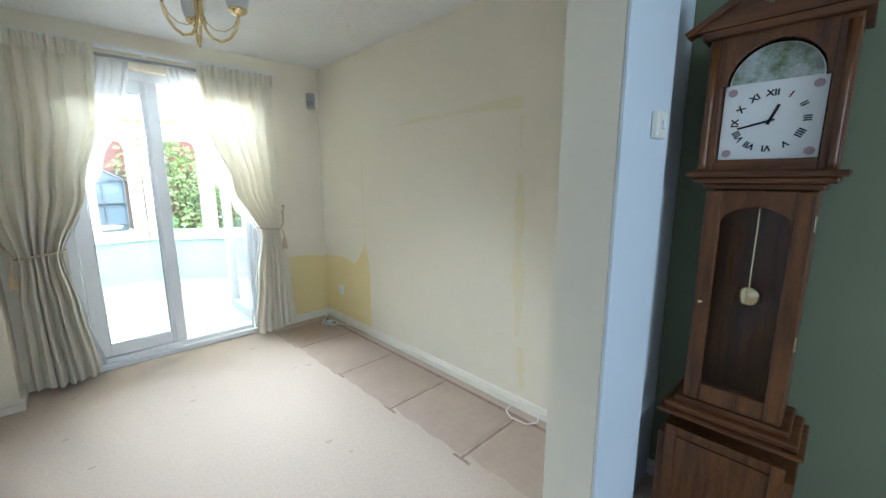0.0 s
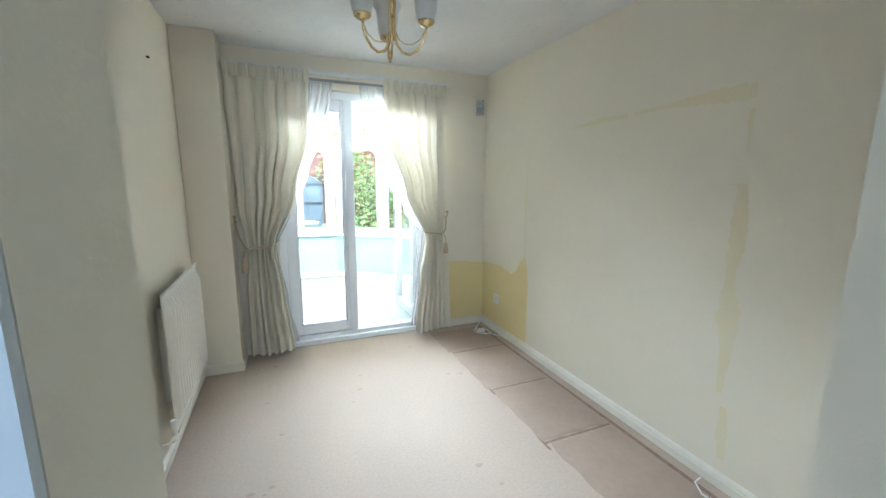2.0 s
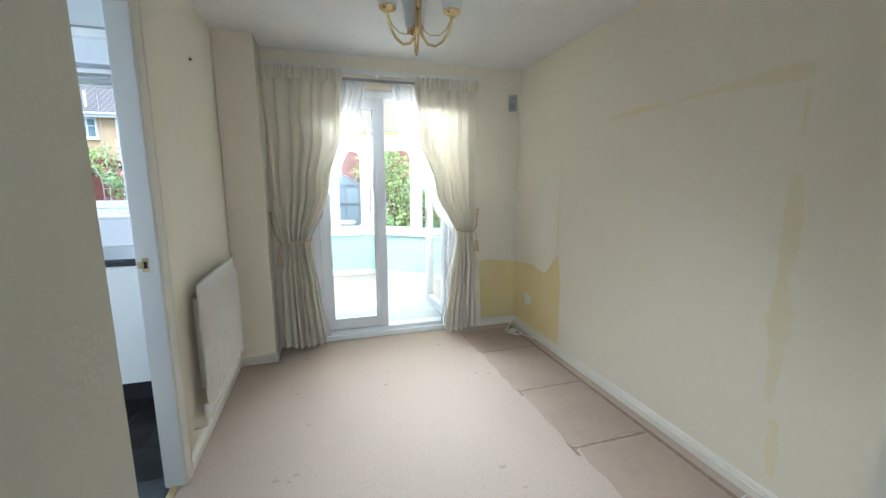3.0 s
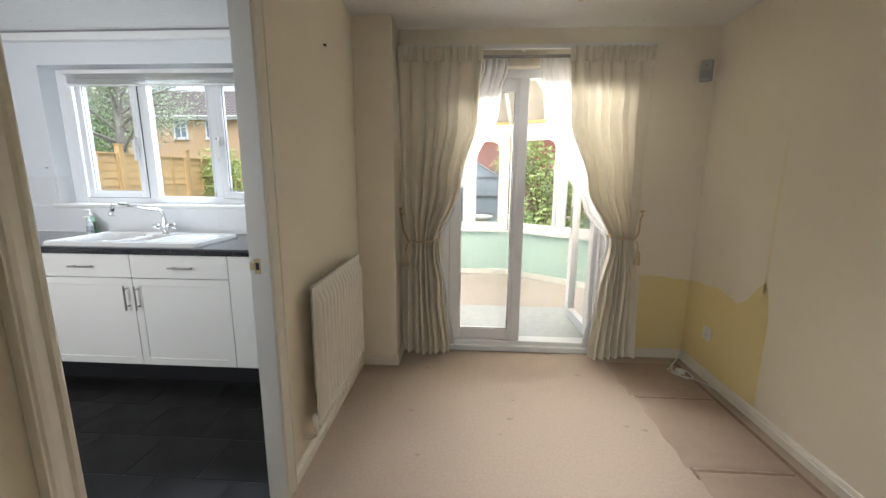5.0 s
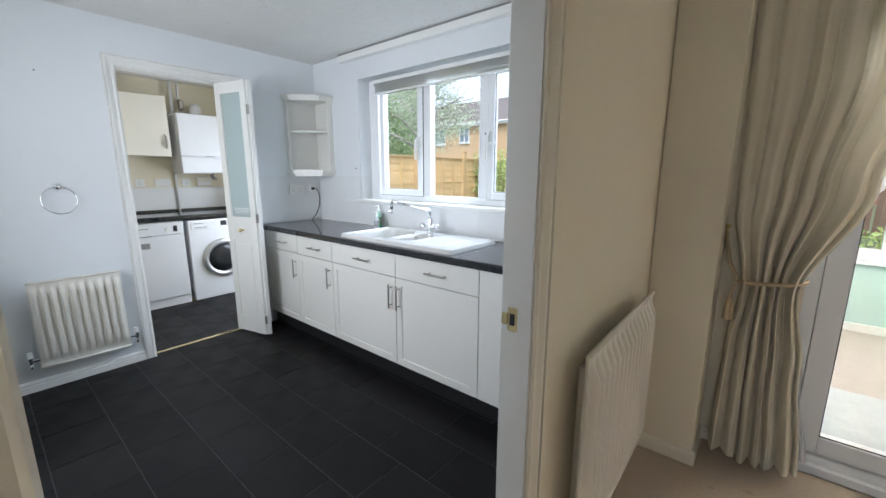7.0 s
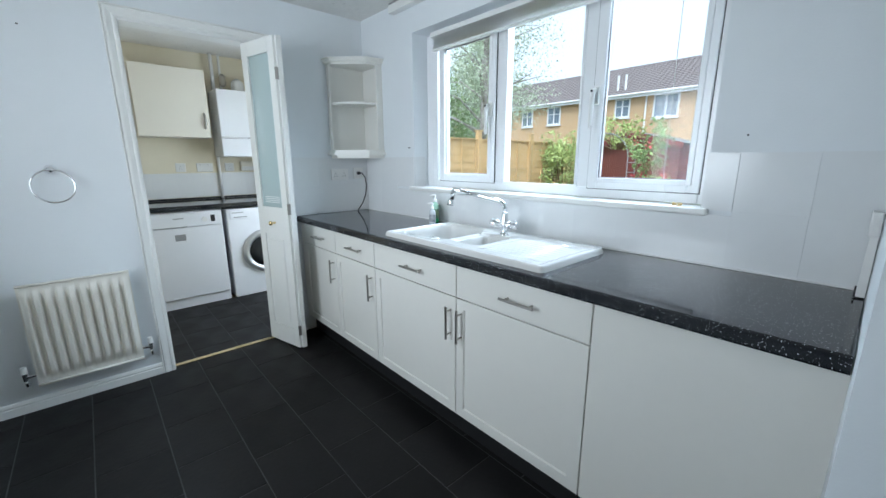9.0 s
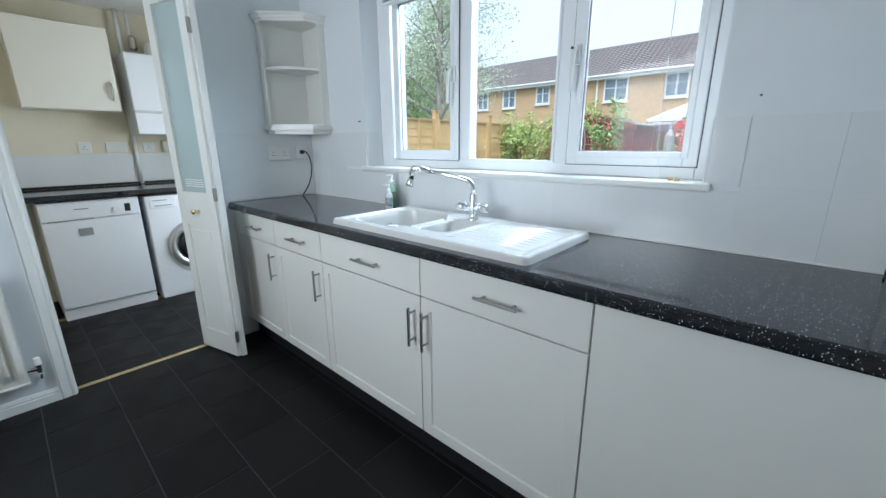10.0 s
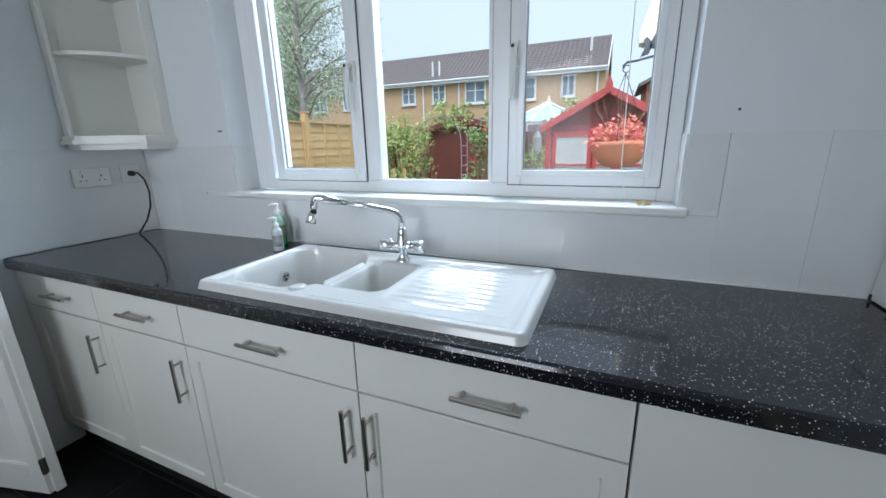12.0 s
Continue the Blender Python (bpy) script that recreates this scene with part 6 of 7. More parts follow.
for x in (-12.5, -9.9, -1.4):
    part("downpipe", tube(H(), [(x, HY - 0.1, HE - 0.1), (x, HY - 0.1, -0.2)], 0.05, 8), FAR_WHITE, house)
for x, y in ((-12.1, HY + 0.7), (-11.6, HY + 0.7), (-2.0, HY + 2.0)):
    zz = HE + (y - HY + 0.25) * (HR - HE) / 3.95
    part("flue_pipe", tube(H(), [(x, y, zz - 0.1), (x, y, zz + 0.75)], 0.07, 8), FAR_WHITE, house)
for x in (-10.3, -12.9):
    part("wall_vent", cube(x, x + 0.25, HY - 0.04, HY, 4.3, 4.5), BRICK, house)
far = tagged(new("brick_house"), "red brick house with a tiled roof behind the row", "house")
bm = box(H(), 1.4, 14, 33, 40, -0.25, 4.3)
prism(bm, [(1.4, 4.3), (14, 4.3), (7.7, 7.2)], -40, -33, Matrix(((1, 0, 0, 0), (0, 0, -1, 0), (0, 1, 0, 0), (0, 0, 0, 1))))
bmesh.ops.recalc_face_normals(bm, faces=bm.faces[:])
part("wall", bm, RED_BRICK, far)
bm = H()
prism(bm, [(0.9, 4.15), (7.7, 7.25), (7.7, 7.45), (0.9, 4.35)], -40.3, -32.7, Matrix(((1, 0, 0, 0), (0, 0, -1, 0), (0, 1, 0, 0), (0, 0, 0, 1))))
bmesh.ops.recalc_face_normals(bm, faces=bm.faces[:])
part("roof", bm, ROOF, far)

# left boundary fence of new timber
TIMBER = mat("new_yellow_timber", (0.68, 0.47, 0.23), 0.75, second=(0.58, 0.38, 0.17), scale=3, amount=0.9, bump=0.3, bscale=40, piece=0.12)
OLD_WOOD = mat("weathered_brown_fence", (0.2, 0.13, 0.085), 0.85, second=(0.14, 0.09, 0.06), scale=3, amount=0.9, bump=0.3, bscale=40, piece=0.15)
fence = tagged(new("timber_fence"), "new yellow timber fence of lapped panels between posts", "fence")


def fence_panel(parent, x, y0, y1, top, wood):
    """Lapped boards in the plane x, seen from +x."""
    bm = H()
    n = 13
    h = (top + 0.2) / n
    for k in range(n):
        z = -0.2 + k * h
        v = [bm.verts.new(c) for c in ((x + 0.012, y0, z - 0.01), (x + 0.012, y1, z - 0.01), (x + 0.0, y1, z + h), (x + 0.0, y0, z + h), (x - 0.006, y0, z - 0.01), (x - 0.006, y1, z - 0.01))]
        bm.faces.new((v[0], v[1], v[2], v[3]))
        bm.faces.new((v[4], v[5], v[1], v[0]))
    p = part("panel", bm, wood, parent)
    part("capping", cube(x - 0.02, x + 0.035, y0, y1, top, top + 0.025), wood, p)
    for k in range(5):
        c = y0 + 0.03 + (y1 - y0 - 0.06) * k / 4
        part("batten", cube(x + 0.012, x + 0.036, c - 0.02, c + 0.02, -0.2, top), wood, p)


for k in range(7):
    y0 = 5.1 + 1.85 * k
    part("post", cube(-5.45, -5.35, y0 - 0.05 + 0.0, y0 + 0.05, -0.25, 1.76, 0.004), TIMBER, fence)
    part("post_cap", cube(-5.465, -5.335, y0 - 0.065, y0 + 0.065, 1.76, 1.785, 0.004), TIMBER, fence)
    if k < 6:
        fence_panel(fence, -5.41, y0 + 0.05, y0 + 1.8, 1.6, TIMBER)
back = tagged(new("garden_fence"), "weathered brown timber fence across the end of the garden", "fence")
m = Matrix.Translation((-6, 17.2, 0)) @ Matrix.Rotation(radians(-90), 4, "Z")
for k in range(9):
    hold = new("fence_bay")
    hold.parent = back
    hold.matrix_world = m @ Matrix.Translation((0, 1.85 * k, 0))
    bm = H()
    for b in range(14):
        box(bm, 0.0, 0.02, 0.02 + b * 0.129, 0.02 + b * 0.129 + 0.122, -0.25, 1.5)
    box(bm, 0.02, 0.06, 0, 1.83, 1.2, 1.28)
    p = part("boards", bm, OLD_WOOD, hold)

# sheds
RED = mat("dark_red_shed_stain", (0.24, 0.06, 0.055), 0.6, second=(0.17, 0.042, 0.04), scale=3, amount=0.8, bump=0.25, bscale=40, piece=0.1)
BRIGHT_RED = mat("bright_red_frame_paint", (0.5, 0.08, 0.075), 0.5, scale=6)
FELT = mat("grey_green_roof_felt", (0.16, 0.17, 0.16), 0.9, scale=6, bump=0.4, bscale=120)


def shed(m, w, d, eave, apex, label, glazed):
    """Gable towards -y, centred on x, base at z 0."""
    s = thing("garden_shed" if not glazed else "summer_house", m, label, "shed")
    bm = H()
    n = int(eave / 0.115)
    for k in range(n):
        z = k * eave / n
        for (ax, ay), (bx, by) in (((-w / 2, 0), (w / 2, 0)), ((w / 2, 0), (w / 2, d)), ((w / 2, d), (-w / 2, d)), ((-w / 2, d), (-w / 2, 0))):
            dx, dy = (bx - ax), (by - ay)
            L = math.hypot(dx, dy)
            ox, oy = dy / L * 0.014, -dx / L * 0.014
            v = [bm.verts.new(c) for c in ((ax + ox, ay + oy, z), (bx + ox, by + oy, z), (bx, by, z + eave / n), (ax, ay, z + eave / n), (ax, ay, z), (bx, by, z))]
            bm.faces.new((v[0], v[1], v[2], v[3]))
            bm.faces.new((v[4], v[5], v[1], v[0]))
    prism(bm, [(-w / 2, eave), (w / 2, eave), (0, apex)], -d, -0.0, Matrix(((1, 0, 0, 0), (0, 0, -1, 0), (0, 1, 0, 0), (0, 0, 0, 1))))
    bmesh.ops.recalc_face_normals(bm, faces=bm.faces[:])
    part("boarding", bm, RED, s)
    for sx in (-1, 1):
        o, e = sx * (w / 2 + 0.12), eave - 0.12 * (apex - eave) / (w / 2)
        pts = [(0, apex + 0.02), (o, e + 0.02), (o, e + 0.055), (0, apex + 0.06)]
        part("roof", prism(H(), pts if sx < 0 else pts[::-1], -d - 0.1, 0.18, Matrix(((1, 0, 0, 0), (0, 0, -1, 0), (0, 1, 0, 0), (0, 0, 0, 1)))), FELT, s, "felt roof")
        pts = [(0, apex - 0.06), (o, e - 0.06), (o, e + 0.06), (0, apex + 0.065)]
        part("bargeboard", prism(H(), pts if sx < 0 else pts[::-1], 0.18, 0.205, Matrix(((1, 0, 0, 0), (0, 0, -1, 0), (0, 1, 0, 0), (0, 0, 0, 1)))), BRIGHT_RED if glazed else RED, s)
    return s


s1 = shed(pose(-0.33, 10.9, -0.25), 2.05, 2.2, 1.72, 2.25, "dark red summer house with glazed doors and a felt roof", True)
part("finial", prism(H(), [(-0.05, 2.2), (0.05, 2.2), (0.06, 2.32), (0, 2.47), (-0.06, 2.32)], 0.206, 0.23, Matrix(((1, 0, 0, 0), (0, 0, -1, 0), (0, 1, 0, 0), (0, 0, 0, 1)))), BRIGHT_RED, s1)
PALE_GLASS = mat("pale_curtained_glass", (0.55, 0.56, 0.54), 0.15, scale=3, second=(0.35, 0.37, 0.36), amount=0.8)
for x0, x1 in ((-0.93, -0.22), (-0.20, 0.20), (0.22, 0.93)):
    dd = part("glazed_door", ring(H(), x0, x1, 0.05, 1.6, -0.075, -0.02, 0.075, 0.004), BRIGHT_RED, s1)
    part("pane", cube(x0 + 0.07, x1 - 0.07, -0.05, -0.045, 0.1, 1.55), PALE_GLASS, dd)
    part("glazing_bar", cube(x0 + 0.07, x1 - 0.07, -0.07, -0.03, 1.02, 1.06), BRIGHT_RED, dd)
part("corner_post", cube(-1.06, -0.97, -0.09, -0.016, 0, 1.72), BRIGHT_RED, s1)
part("corner_post", cube(0.97, 1.06, -0.09, -0.016, 0, 1.72), BRIGHT_RED, s1)
lan = thing("garden_lantern", pose(-1.52, 10.68, 1.02), "small grey metal lantern hanging on the summer house", "lantern")
part("cage", lathe(H(), [(0, 0), (0.07, 0), (0.08, 0.02), (0.08, 0.26), (0.05, 0.32), (0.02, 0.36), (0, 0.36)], 8), GREY_PL, lan)
part("bracket", tube(H(), [(0, 0, 0.36), (0, 0.02, 0.44), (0.1, 0.1, 0.46), (0.16, 0.16, 0.46)], 0.012, 6), GREY_PL, lan)
s2 = shed(pose(-4.0, 13.4, -0.25), 2.1, 1.8, 1.8, 2.05, "dark red garden shed with a plain boarded door", False)
part("door", cube(-0.98, -0.05, -0.05, -0.016, 0.05, 1.8, 0.005), mat("red_brown_shed_door", (0.16, 0.05, 0.035), 0.6, scale=4), s2)
part("door_brace", cube(-0.1, -0.03, -0.062, -0.051, 0.05, 1.8), RED, s2)

# glazed roof of the neighbour's conservatory
gz = thing("glass_conservatory", pose(-3.3, 22.2, 0) @ Matrix.Diagonal((1.3, 1, 1.03, 1)), "white conservatory with a glass hipped roof next door", "conservatory")
bm = box(H(), -1.3, 1.3, 0, 2.4, -0.25, 0.6)
part("wall", bm, RED_BRICK, gz)
bm = H()
for x in (-1.25, -0.6, 0, 0.6, 1.25):
    box(bm, x - 0.04, x + 0.04, -0.02, 0.05, 0.6, 1.9)
box(bm, -1.3, 1.3, -0.03, 0.06, 1.85, 1.98)
part("frame", bm, FAR_WHITE, gz)
part("glazing", cube(-1.25, 1.25, 0.01, 0.03, 0.6, 1.9), GLASS_DARK, gz)
bm = H()
ap = bm.verts.new((0, 1.2, 2.78))
rv = [bm.verts.new(c) for c in ((-1.35, -0.05, 1.98), (1.35, -0.05, 1.98), (1.35, 2.45, 1.98), (-1.35, 2.45, 1.98))]
for k in range(4):
    bm.faces.new((rv[k], rv[(k + 1) % 4], ap))
part("roof_glass", bm, mat("pale_blue_roof_glass", (0.45, 0.6, 0.68), 0.15, scale=2), gz)
for x, y in ((-1.35, -0.05), (-0.5, -0.05), (0.4, -0.05), (1.35, -0.05), (-1.35, 1.2), (1.35, 1.2)):
    part("roof_bar", tube(H(), [(x, y, 2.0), (0, 1.2, 2.8)], 0.05, 6), FAR_WHITE, gz)
part("roof_finial", tube(H(), [(0, 1.2, 2.75), (0, 1.2, 2.9), (0, 1.2, 3.1)], [0.08, 0.06, 0.01], 8), FAR_WHITE, gz)
tr_ = thing("trellis", pose(-2.2, 17.19, 1.495), "red-brown trellis on top of the end fence", "trellis")
bm = H()
for k in range(20):
    box(bm, -1.5 + k * 0.15, -1.48 + k * 0.15, -0.02, 0.0, 0, 0.3)
for k in range(4):
    box(bm, -1.5, 1.4, -0.03, -0.02, k * 0.095, k * 0.095 + 0.02)
part("lattice", bm, RED, tr_)

# plants
LEAF = mat("mid_green_leaves", (0.22, 0.34, 0.12), 0.6, second=(0.36, 0.47, 0.19), scale=2.5, amount=0.9, piece=0.3)
BIRCH_LEAF = mat("pale_birch_leaves", (0.42, 0.5, 0.34), 0.6, second=(0.55, 0.6, 0.45), scale=2, amount=0.9, piece=0.3)
LIGHT_LEAF = mat("light_green_leaves", (0.36, 0.46, 0.14), 0.6, second=(0.52, 0.58, 0.24), scale=3, amount=0.9, piece=0.3)
BARK = mat("pale_birch_bark", (0.5, 0.47, 0.42), 0.8, second=(0.12, 0.1, 0.09), scale=6, amount=0.9, stretch=(1, 1, 0.4))
TWIG = mat("brown_twig_bark", (0.22, 0.14, 0.08), 0.85, scale=8)
ROSE = mat("red_flower_petals", (0.6, 0.06, 0.08), 0.6, scale=20, second=(0.75, 0.25, 0.25))
PINK_LEAF = mat("pink_red_foliage", (0.62, 0.1, 0.16), 0.6, second=(0.85, 0.42, 0.24), scale=20, amount=1.0, piece=0.3)


def leaves(bm, centres, n, size, seed, droop=0.0, spread=(1, 1, 1)):
    """Small folded leaves scattered in clumps (x, y, z, radius)."""
    rng = random.Random(seed)
    for cx, cy, cz, r in centres:
        for _ in range(max(4, int(n * r ** 1.6))):
            while True:
                p = Vector((rng.uniform(-1, 1), rng.uniform(-1, 1), rng.uniform(-1, 1)))
                if 0.15 < p.length < 1:
                    break
            p = Vector((p.x * r * spread[0] + cx, p.y * r * spread[1] + cy, p.z * r * spread[2] + cz))
            d = Vector((rng.gauss(0, 1), rng.gauss(0, 1), rng.gauss(0, 0.6) - droop)).normalized()
            w = d.cross(Vector((rng.gauss(0, 1), rng.gauss(0, 1), rng.gauss(0, 1)))).normalized()
            s = size * rng.uniform(0.6, 1.4)
            up = d.cross(w) * s * 0.12
            v = [bm.verts.new(q) for q in (p, p + d * s * 0.45 + w * s * 0.27 + up, p + d * s, p + d * s * 0.45 - w * s * 0.27 + up)]
            bm.faces.new(v)
    return bm


def branchy(bm, base, top, r, n, reach, seed, up=0.5):
    """A tapered trunk with limbs; gives the limb ends."""
    rng = random.Random(seed)
    base, top = Vector(base), Vector(top)
    mid = (base + top) / 2 + Vector((rng.uniform(-0.2, 0.2), rng.uniform(-0.2, 0.2), 0))
    tube(bm, [base, base.lerp(mid, 0.5), mid, mid.lerp(top, 0.5), top], [r, r * 0.8, r * 0.6, r * 0.35, r * 0.1], 8)
    ends = []
    for k in range(n):
        t = 0.25 + 0.73 * k / n
        p = base.lerp(mid, t * 2) if t < 0.5 else mid.lerp(top, t * 2 - 1)
        a = rng.uniform(0, 6.28)
        L = reach * (1.05 - 0.75 * t) * rng.uniform(0.7, 1.2)
        e = p + Vector((math.cos(a) * L, math.sin(a) * L, L * up * rng.uniform(0.3, 1.2)))
        q = p.lerp(e, 0.5) + Vector((0, 0, 0.12 * L))
        tube(bm, [p, q, e], [r * 0.35 * (1.1 - t), r * 0.2 * (1.1 - t), r * 0.05], 6)
        ends += [q, e, q.lerp(e, 0.5)]
    return ends


def tree(name, x, y, h, reach, n, leaf, bark, label, seed, leaf_n, size, droop=0.3):
    t = thing(name, pose(x, y, -0.25), label, "tree")
    bm = H()
    ends = branchy(bm, (0, 0, 0), (0.2, 0.1, h), 0.05 * h ** 0.6, n, reach, seed)
    part("trunk", bm, bark, t)
    rng = random.Random(seed + 1)
    cl_ = [(e.x + rng.gauss(0, 0.25), e.y + rng.gauss(0, 0.25), e.z - rng.uniform(0, 0.5), rng.uniform(0.35, 0.75)) for e in ends for _ in range(2)]
    part("crown", leaves(H(), cl_, leaf_n, size, seed + 2, droop, (1, 1, 1.3)), leaf, t)
    return t


tree("birch_tree", -10.3, 14.2, 8.6, 3.3, 44, BIRCH_LEAF, BARK, "tall pale birch tree behind the timber fence", 11, 120, 0.08, 0.6)
tree("birch_tree", -14.5, 18.5, 8.0, 2.8, 36, BIRCH_LEAF, BARK, "pale birch tree farther behind the fence", 21, 170, 0.12, 0.5)
tree("garden_tree", -13.6, 15.0, 4.4, 1.9, 26, LEAF, TWIG, "small leafy green tree behind the fence", 31, 230, 0.1)


def shrub(name, x, y, w, d, h, leaf, label, seed, n, size, clumps=26, z=-0.25, flowers=None):
    t = thing(name, pose(x, y, z), label, "shrub")
    rng = random.Random(seed)
    bm = H()
    cs = []
    for k in range(clumps):
        a, rr = rng.uniform(0, 6.28), rng.uniform(0, 1) ** 0.6
        zz = h * rng.uniform(0.1, 1) * (1 - 0.35 * rr)
        c = Vector((math.cos(a) * w / 2 * rr, math.sin(a) * d / 2 * rr, zz))
        cs.append((c.x, c.y, c.z, rng.uniform(0.13, 0.3) * min(w, h) * 0.8))
        tube(bm, [(c.x * 0.2, c.y * 0.2, 0), (c.x * 0.6, c.y * 0.6, zz * 0.6), c], [0.018, 0.012, 0.004], 5)
    part("stems", bm, TWIG, t)
    part("foliage", leaves(H(), cs, n, size, seed + 1), leaf, t)
    if flowers:
        fl = [(cs[k][0], cs[k][1] - 0.15, cs[k][2] + 0.15, 0.07) for k in range(0, clumps, 4)]
        part("flowers", leaves(H(), fl, 900, 0.06, seed + 2), flowers, t)
    return t


shrub("climbing_plant", -4.85, 11.4, 1.25, 0.9, 2.5, LIGHT_LEAF, "light green climbing plant over a garden arch", 41, 1000, 0.075, 60)
shrub("climbing_plant", -3.7, 11.6, 1.2, 0.8, 0.7, LIGHT_LEAF, "light green climber trailing over the arch top", 42, 900, 0.075, 30, z=1.42)
shrub("garden_shrub", -5.0, 10.0, 1.3, 1.0, 0.9, LEAF, "low green garden shrub by the fence", 43, 900, 0.08, 22)
shrub("garden_shrub", -2.25, 9.6, 0.8, 0.7, 2.3, LEAF, "green rose bush with a few red flowers", 44, 900, 0.085, 26, flowers=ROSE)
shrub("garden_shrub", -1.62, 9.4, 0.9, 0.8, 1.15, LIGHT_LEAF, "bright green bush beside the summer house", 45, 900, 0.1, 24)
shrub("garden_shrub", -3.9, 11.0, 0.8, 0.6, 1.1, mat("yellowing_leaves", (0.4, 0.33, 0.12), 0.7, second=(0.25, 0.25, 0.08), scale=5, piece=0.3), "sparse yellowing shrub in the flower bed", 46, 260, 0.07, 18)
arch_t = thing("garden_arch", pose(-3.85, 11.3, -0.25), "thin metal garden arch", "garden arch")
for dy in (0, 0.4):
    part("hoop", tube(H(), [(-0.55, dy, 0), (-0.55, dy, 1.5)] + [(-0.55 * math.cos(q), dy, 1.5 + 0.5 * math.sin(q)) for q in [math.pi * k / 14 for k in range(1, 14)]] + [(0.55, dy, 1.5), (0.55, dy, 0)], 0.012, 6), GREY_PL, arch_t)
for k in range(7):
    part("rung", tube(H(), [(0.55, 0, 0.2 + k * 0.2), (0.55, 0.4, 0.2 + k * 0.2)], 0.008, 6), GREY_PL, arch_t)
for x in (-4.15, -4.4):
    st = thing("garden_stake", pose(x, 10.2, -0.25), "pale timber stake in the flower bed", "garden stake")
    part("stake", cube(-0.025, 0.025, -0.025, 0.025, 0, 1.0, 0.004), TIMBER, st)
# hedge and pots seen through the conservatory
for x, y, w, h, sd in ((3.2, 10.6, 1.8, 2.9, 51), (4.7, 10.2, 1.8, 3.1, 52), (6.2, 9.8, 2.0, 3.0, 53), (5.6, 8.4, 1.6, 2.4, 54), (-1.0, 12.4, 2.0, 2.6, 56)):
    shrub("bamboo_hedge", x, y, w, 1.2, h, LIGHT_LEAF if sd % 2 else LEAF, "tall leafy green garden hedge", sd, 620, 0.11, 34)
shrub("garden_shrub", 2.4, 8.9, 1.0, 0.7, 0.9, LEAF, "low leafy border plant outside the conservatory", 61, 900, 0.1, 22)
shrub("garden_shrub", 0.9, 8.8, 0.9, 0.7, 0.75, LIGHT_LEAF, "low leafy border plant outside the conservatory", 62, 900, 0.1, 22)
bath = thing("bird_bath", pose(1.63, 9.1, -0.25), "pale stone bird bath in the garden", "bird bath")
part("pedestal", lathe(H(), [(0, 0), (0.16, 0), (0.16, 0.06), (0.09, 0.12), (0.065, 0.35), (0.08, 0.6), (0.12, 0.72)], 20), mat("pale_cast_stone", (0.55, 0.53, 0.48), 0.85, scale=6, bump=0.4, bscale=60), bath, smooth=True)
part("bowl", lathe(H(), [(0.1, 0.72), (0.25, 0.78), (0.28, 0.84), (0.26, 0.845), (0.15, 0.8), (0, 0.79)], 24), bpy.data.materials["pale_cast_stone"], bath, smooth=True)
gh = thing("garden_greenhouse", pose(1.35, 12.6, -0.25), "dark-framed greenhouse at the end of the garden", "greenhouse")
bm = H()
for k in range(6):
    box(bm, -0.95 + k * 0.38 - 0.015, -0.95 + k * 0.38 + 0.015, -0.015, 0.015, 0, 1.6)
for z in (0.0, 0.55, 1.05, 1.58):
    box(bm, -0.96, 0.96, -0.02, 0.02, z, z + 0.03)
for s in (-1, 1):
    tube(bm, [(s * 0.95, 0, 1.6), (0, 0, 2.15)], 0.02, 6)
part("frame", bm, GREY_PL, gh)
part("glazing", cube(-0.94, 0.94, 0.02, 0.026, 0.03, 1.58), mat("blue_grey_glazing", (0.3, 0.35, 0.38), 0.1, scale=2, second=(0.4, 0.45, 0.48)), gh)
part("roof", prism(H(), [(-0.97, 1.6), (0.97, 1.6), (0, 2.15)], -1.6, -0.03, Matrix(((1, 0, 0, 0), (0, 0, -1, 0), (0, 1, 0, 0), (0, 0, 0, 1)))), bpy.data.materials["blue_grey_glazing"], gh)

# hanging basket by the kitchen window
TERRA = mat("terracotta_plastic", (0.6, 0.24, 0.13), 0.6, second=(0.5, 0.2, 0.11), scale=10)
IRON = mat("dark_cast_iron", (0.04, 0.045, 0.05), 0.6, scale=20)
hb = thing("hanging_basket", pose(-0.13, 5.425, 1.17), "terracotta hanging basket of pink-red plants", "hanging basket")
part("pot", lathe(H(), [(0, 0), (0.07, 0.0), (0.11, 0.025), (0.14, 0.07), (0.15, 0.115), (0.155, 0.12), (0.155, 0.14), (0.145, 0.14), (0.13, 0.09), (0, 0.06)], 28), TERRA, hb, smooth=True)
part("foliage", leaves(H(), [(0.11 * math.cos(a), 0.11 * math.sin(a), 0.16 + 0.02 * math.sin(3 * a), 0.065) for a in [k * 0.63 for k in range(10)]] + [(0, 0, 0.2, 0.08), (0.05, -0.05, 0.2, 0.07)], 9500, 0.026, 71), PINK_LEAF, hb, "pink and orange leaves")
bm = H()
rng = random.Random(5)
for k in range(12):
    a = rng.uniform(0, 6.28)
    tube(bm, [(0.05 * math.cos(a), 0.05 * math.sin(a), 0.15), (0.1 * math.cos(a), 0.1 * math.sin(a), 0.26), (0.15 * math.cos(a), 0.13 * math.sin(a), 0.26 + rng.uniform(0.04, 0.14))], 0.0018, 5)
part("dry_stems", bm, TWIG, hb)
bm = H()
for k in range(3):
    a = 2.1 * k + 0.4
    tube(bm, [(0.15 * math.cos(a), 0.15 * math.sin(a), 0.13), (0, 0, 0.5)], 0.002, 5)
part("chain", bm, IRON, hb)
part("ring", tube(H(), [(0.018 * math.cos(q), 0, 0.518 + 0.018 * math.sin(q)) for q in [2 * math.pi * k / 16 for k in range(17)]], 0.0025, 6), IRON, hb)
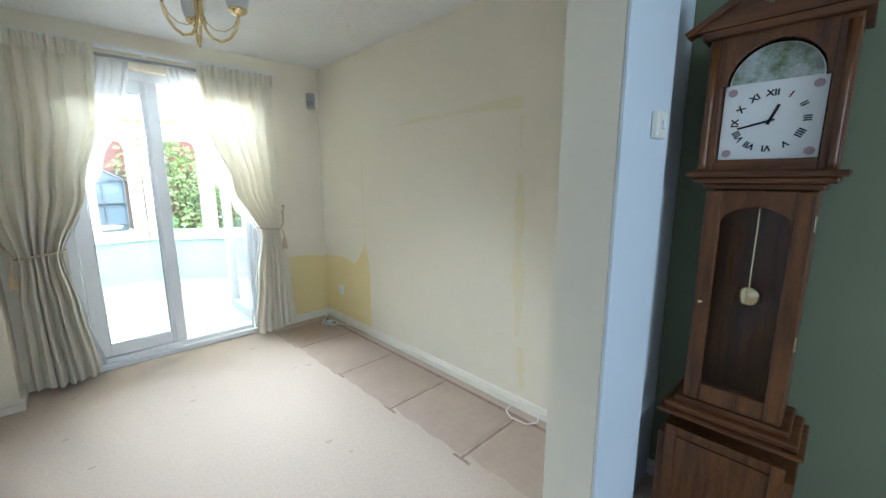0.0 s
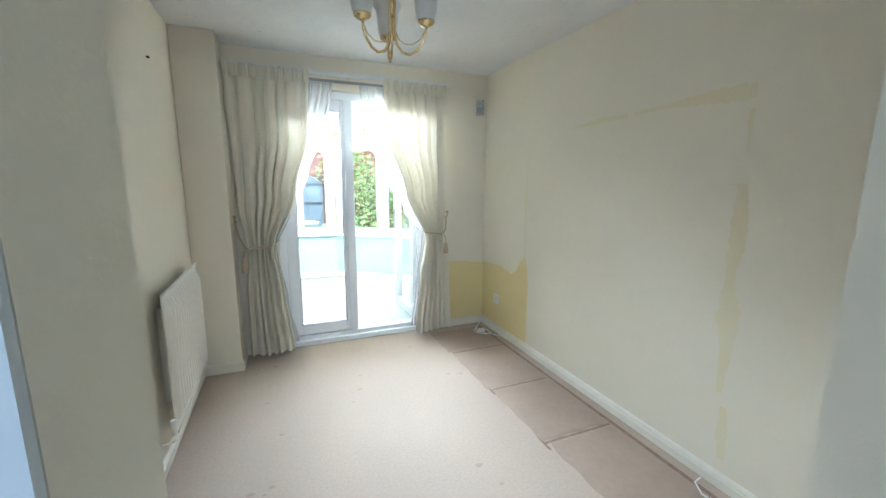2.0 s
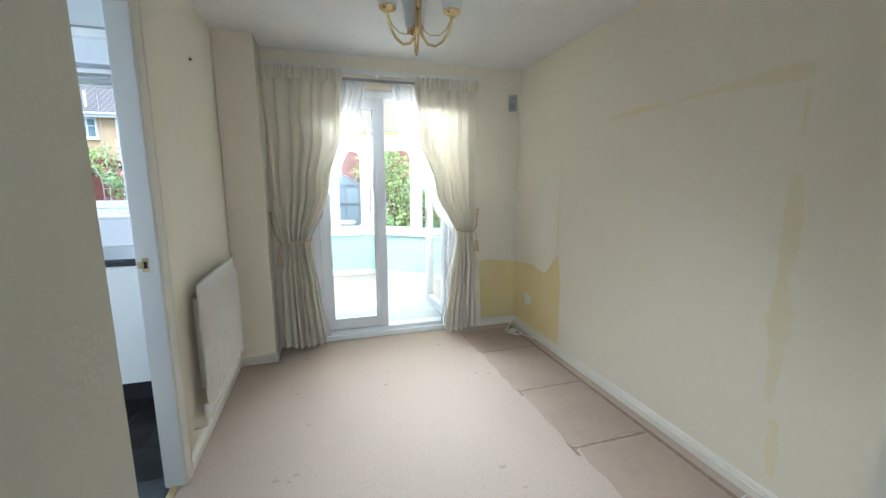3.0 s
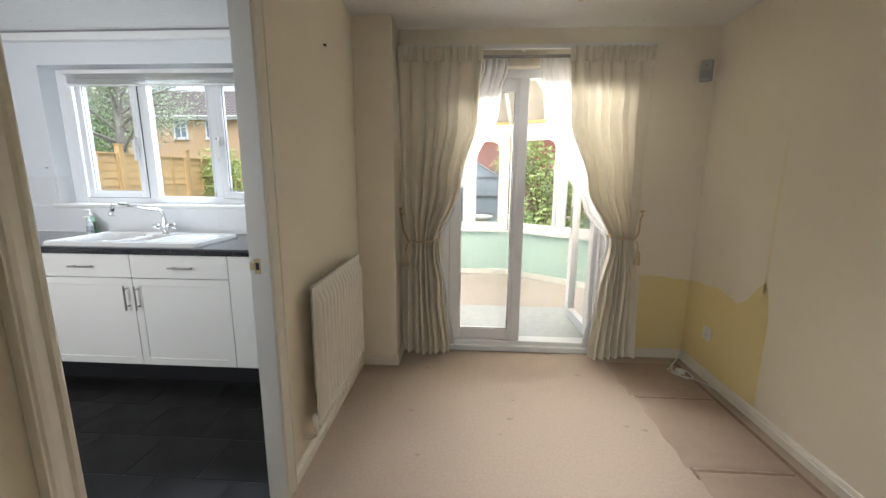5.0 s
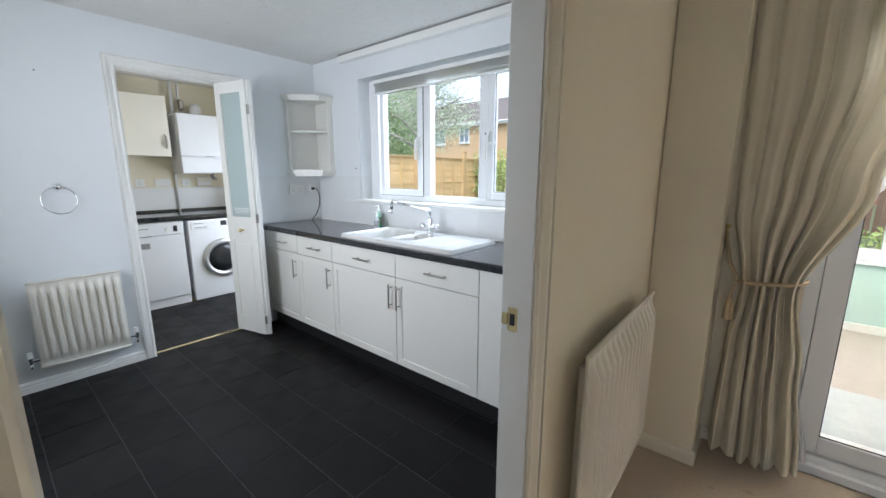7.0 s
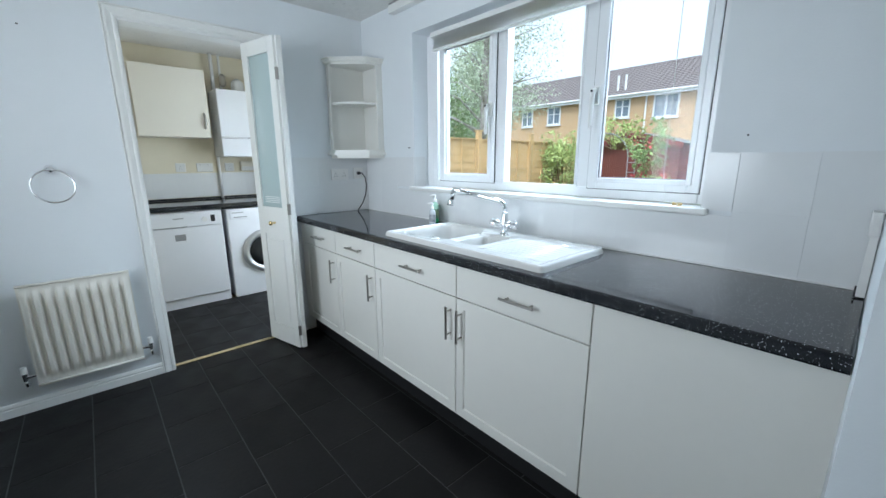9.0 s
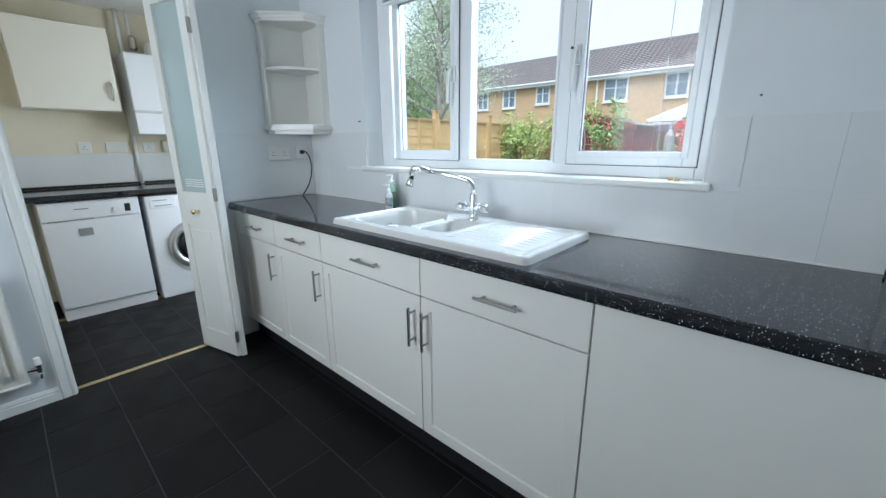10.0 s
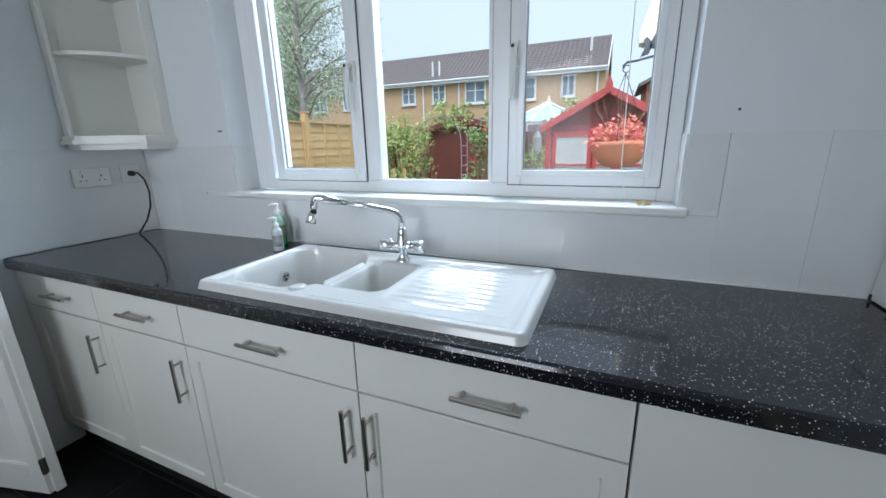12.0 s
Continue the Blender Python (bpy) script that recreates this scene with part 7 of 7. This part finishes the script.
br = thing("basket_bracket", pose(-0.13, 5.425, 1.72), "dark iron hanging bracket with a winged figure shape", "bracket")
part("arm", tube(H(), [(-0.012, 0, -0.03), (-0.016, 0, -0.015), (0, 0, 0), (0.05, 0, 0.005), (0.34, 0.0, 0.06)], 0.006, 8), IRON, br)
IRONM = Matrix(((1, 0, 0, 0), (0, 0, -1, 0), (0, 1, 0, 0), (0, 0, 0, 1)))
bm = H()
prism(bm, [(0.06, 0.02), (0.10, 0.03), (0.115, 0.07), (0.10, 0.10), (0.085, 0.115), (0.07, 0.10), (0.08, 0.08), (0.075, 0.05)], -0.003, 0.003, IRONM)
prism(bm, [(0.10, 0.06), (0.14, 0.05), (0.165, 0.075), (0.14, 0.085), (0.17, 0.13), (0.155, 0.165), (0.125, 0.13), (0.105, 0.09)], -0.003, 0.003, IRONM)
bmesh.ops.recalc_face_normals(bm, faces=bm.faces[:])
part("ornament", bm, IRON, br)
post = part("fixing_plate", cube(0.334, 0.346, -0.02, 0.02, -0.05, 0.12, 0.003), IRON, br)
pm = thing("closed_parasol", pose(0.066, 6.0, -0.25), "closed cream garden parasol", "parasol")
part("canopy", lathe(H(), [(0.015, 2.85), (0.03, 2.7), (0.07, 2.48), (0.1, 2.37), (0.15, 2.21), (0.145, 2.16), (0.12, 2.15), (0.03, 2.2)], 7), CURTAIN, pm)
part("pole", tube(H(), [(0, 0, 0), (0, 0, 2.84)], 0.014, 10), FAR_WHITE, pm)
part("base", lathe(H(), [(0, 0), (0.22, 0), (0.22, 0.05), (0.05, 0.1), (0, 0.1)], 20), GREY_PL, pm)

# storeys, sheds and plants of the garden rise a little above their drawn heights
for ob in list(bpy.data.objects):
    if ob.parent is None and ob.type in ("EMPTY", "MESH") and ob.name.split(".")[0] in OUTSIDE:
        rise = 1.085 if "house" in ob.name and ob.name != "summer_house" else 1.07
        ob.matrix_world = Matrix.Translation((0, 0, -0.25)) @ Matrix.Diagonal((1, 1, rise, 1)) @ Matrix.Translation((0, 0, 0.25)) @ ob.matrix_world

# ---- tiles, piece by piece ----
# kitchen wall tiles
wall_k, wall_w = bpy.data.objects["wall_back_kitchen"], bpy.data.objects["wall_kitchen_west"]
PITCH = 0.2085
bm = cube(-0.10424, 0.10424, -0.006, 0, -0.10424, 0.10424, 0.0002, 1)
tile_me = bpy.data.meshes.new("wall_tile")
bm.to_mesh(tile_me)
bm.free()
tile_me.materials.append(TILE)


def put_tile(parent, m, sx=1.0, sz=1.0, me=tile_me, name="wall_tile"):
    o = new(name, me)
    o.parent = parent
    o.matrix_world = m @ Matrix.Diagonal((sx, 1, sz, 1))
    return o


for col in range(14):
    x = -2.372 + PITCH * (col + 0.5)
    for row in range(2):
        z = 0.914 + PITCH * (row + 0.5)
        x0, x1, z1 = x - 0.102, x + 0.102, z + 0.102
        if row == 1 and x1 > -1.745 and x0 < 0.035:
            if x0 < -1.745 - 0.02:
                w = (-1.747 - x0)
                put_tile(wall_k, pose(x0 + w / 2, 4.2145, z), w / 0.204)
            elif x1 > 0.035 + 0.02:
                w = x1 - 0.037
                put_tile(wall_k, pose(x1 - w / 2, 4.2145, z), w / 0.204)
            continue
        if row == 0 and x1 > -1.80 and x0 < 0.07:
            put_tile(wall_k, pose(x, 4.2145, z - 0.0085), 1, 0.917)
            continue
        w = min(x1, 0.499) - x0
        if w > 0.02:
            put_tile(wall_k, pose(x0 + w / 2, 4.2145, z), w / 0.204)
for col in range(3):
    for row in range(2):
        y = 4.206 - PITCH * (col + 0.5)
        put_tile(wall_w, pose(-2.3795, y, 0.914 + PITCH * (row + 0.5)) @ WALL_X)
for x, s in ((-1.7445, 1), (0.0345, -1)):
    put_tile(wall_k, pose(x, 4.262, 1.228) @ pose(0, 0, 0, 0, 0, 90 * s), 0.45, 1.0)
# utility wall tiles
wall_u = bpy.data.objects["wall_utility_back"]
for col in range(9):
    put_tile(wall_u, pose(-4.1995, 2.42 + PITCH * col, 1.07) @ BACK_U, 1, 1.15)

# kitchen floor tiles, laid in staggered rows
bm = cube(-0.1705, 0.1705, -0.1317, 0.1317, -0.003, 0.0, 0.0012, 1)
ft = bpy.data.meshes.new("floor_tile")
bm.to_mesh(ft)
bm.free()
ft.materials.append(SLATE)
TX, TY = 0.345, 0.2675
for r in range(-3, 8):
    y0 = 2.052 + TY * r
    for c in range(-1, 16):
        x0 = -4.5 + TX * (c + (0.5 if r % 2 else 0.0)) + 0.02
        a, b = max(x0, -4.19), min(x0 + TX, 0.584)
        q, p = max(y0, 1.402), min(y0 + TY, 4.2)
        if b - a < 0.05 or p - q < 0.05:
            continue
        if b < -2.5 and p < 2.31:
            continue
        o = new("floor_tile", ft)
        o.parent = floor_kitchen
        o.matrix_world = Matrix.Translation(((a + b) / 2, (p + q) / 2, 0)) @ Matrix.Diagonal(((b - a) / TX, (p - q) / TY, 1, 1))
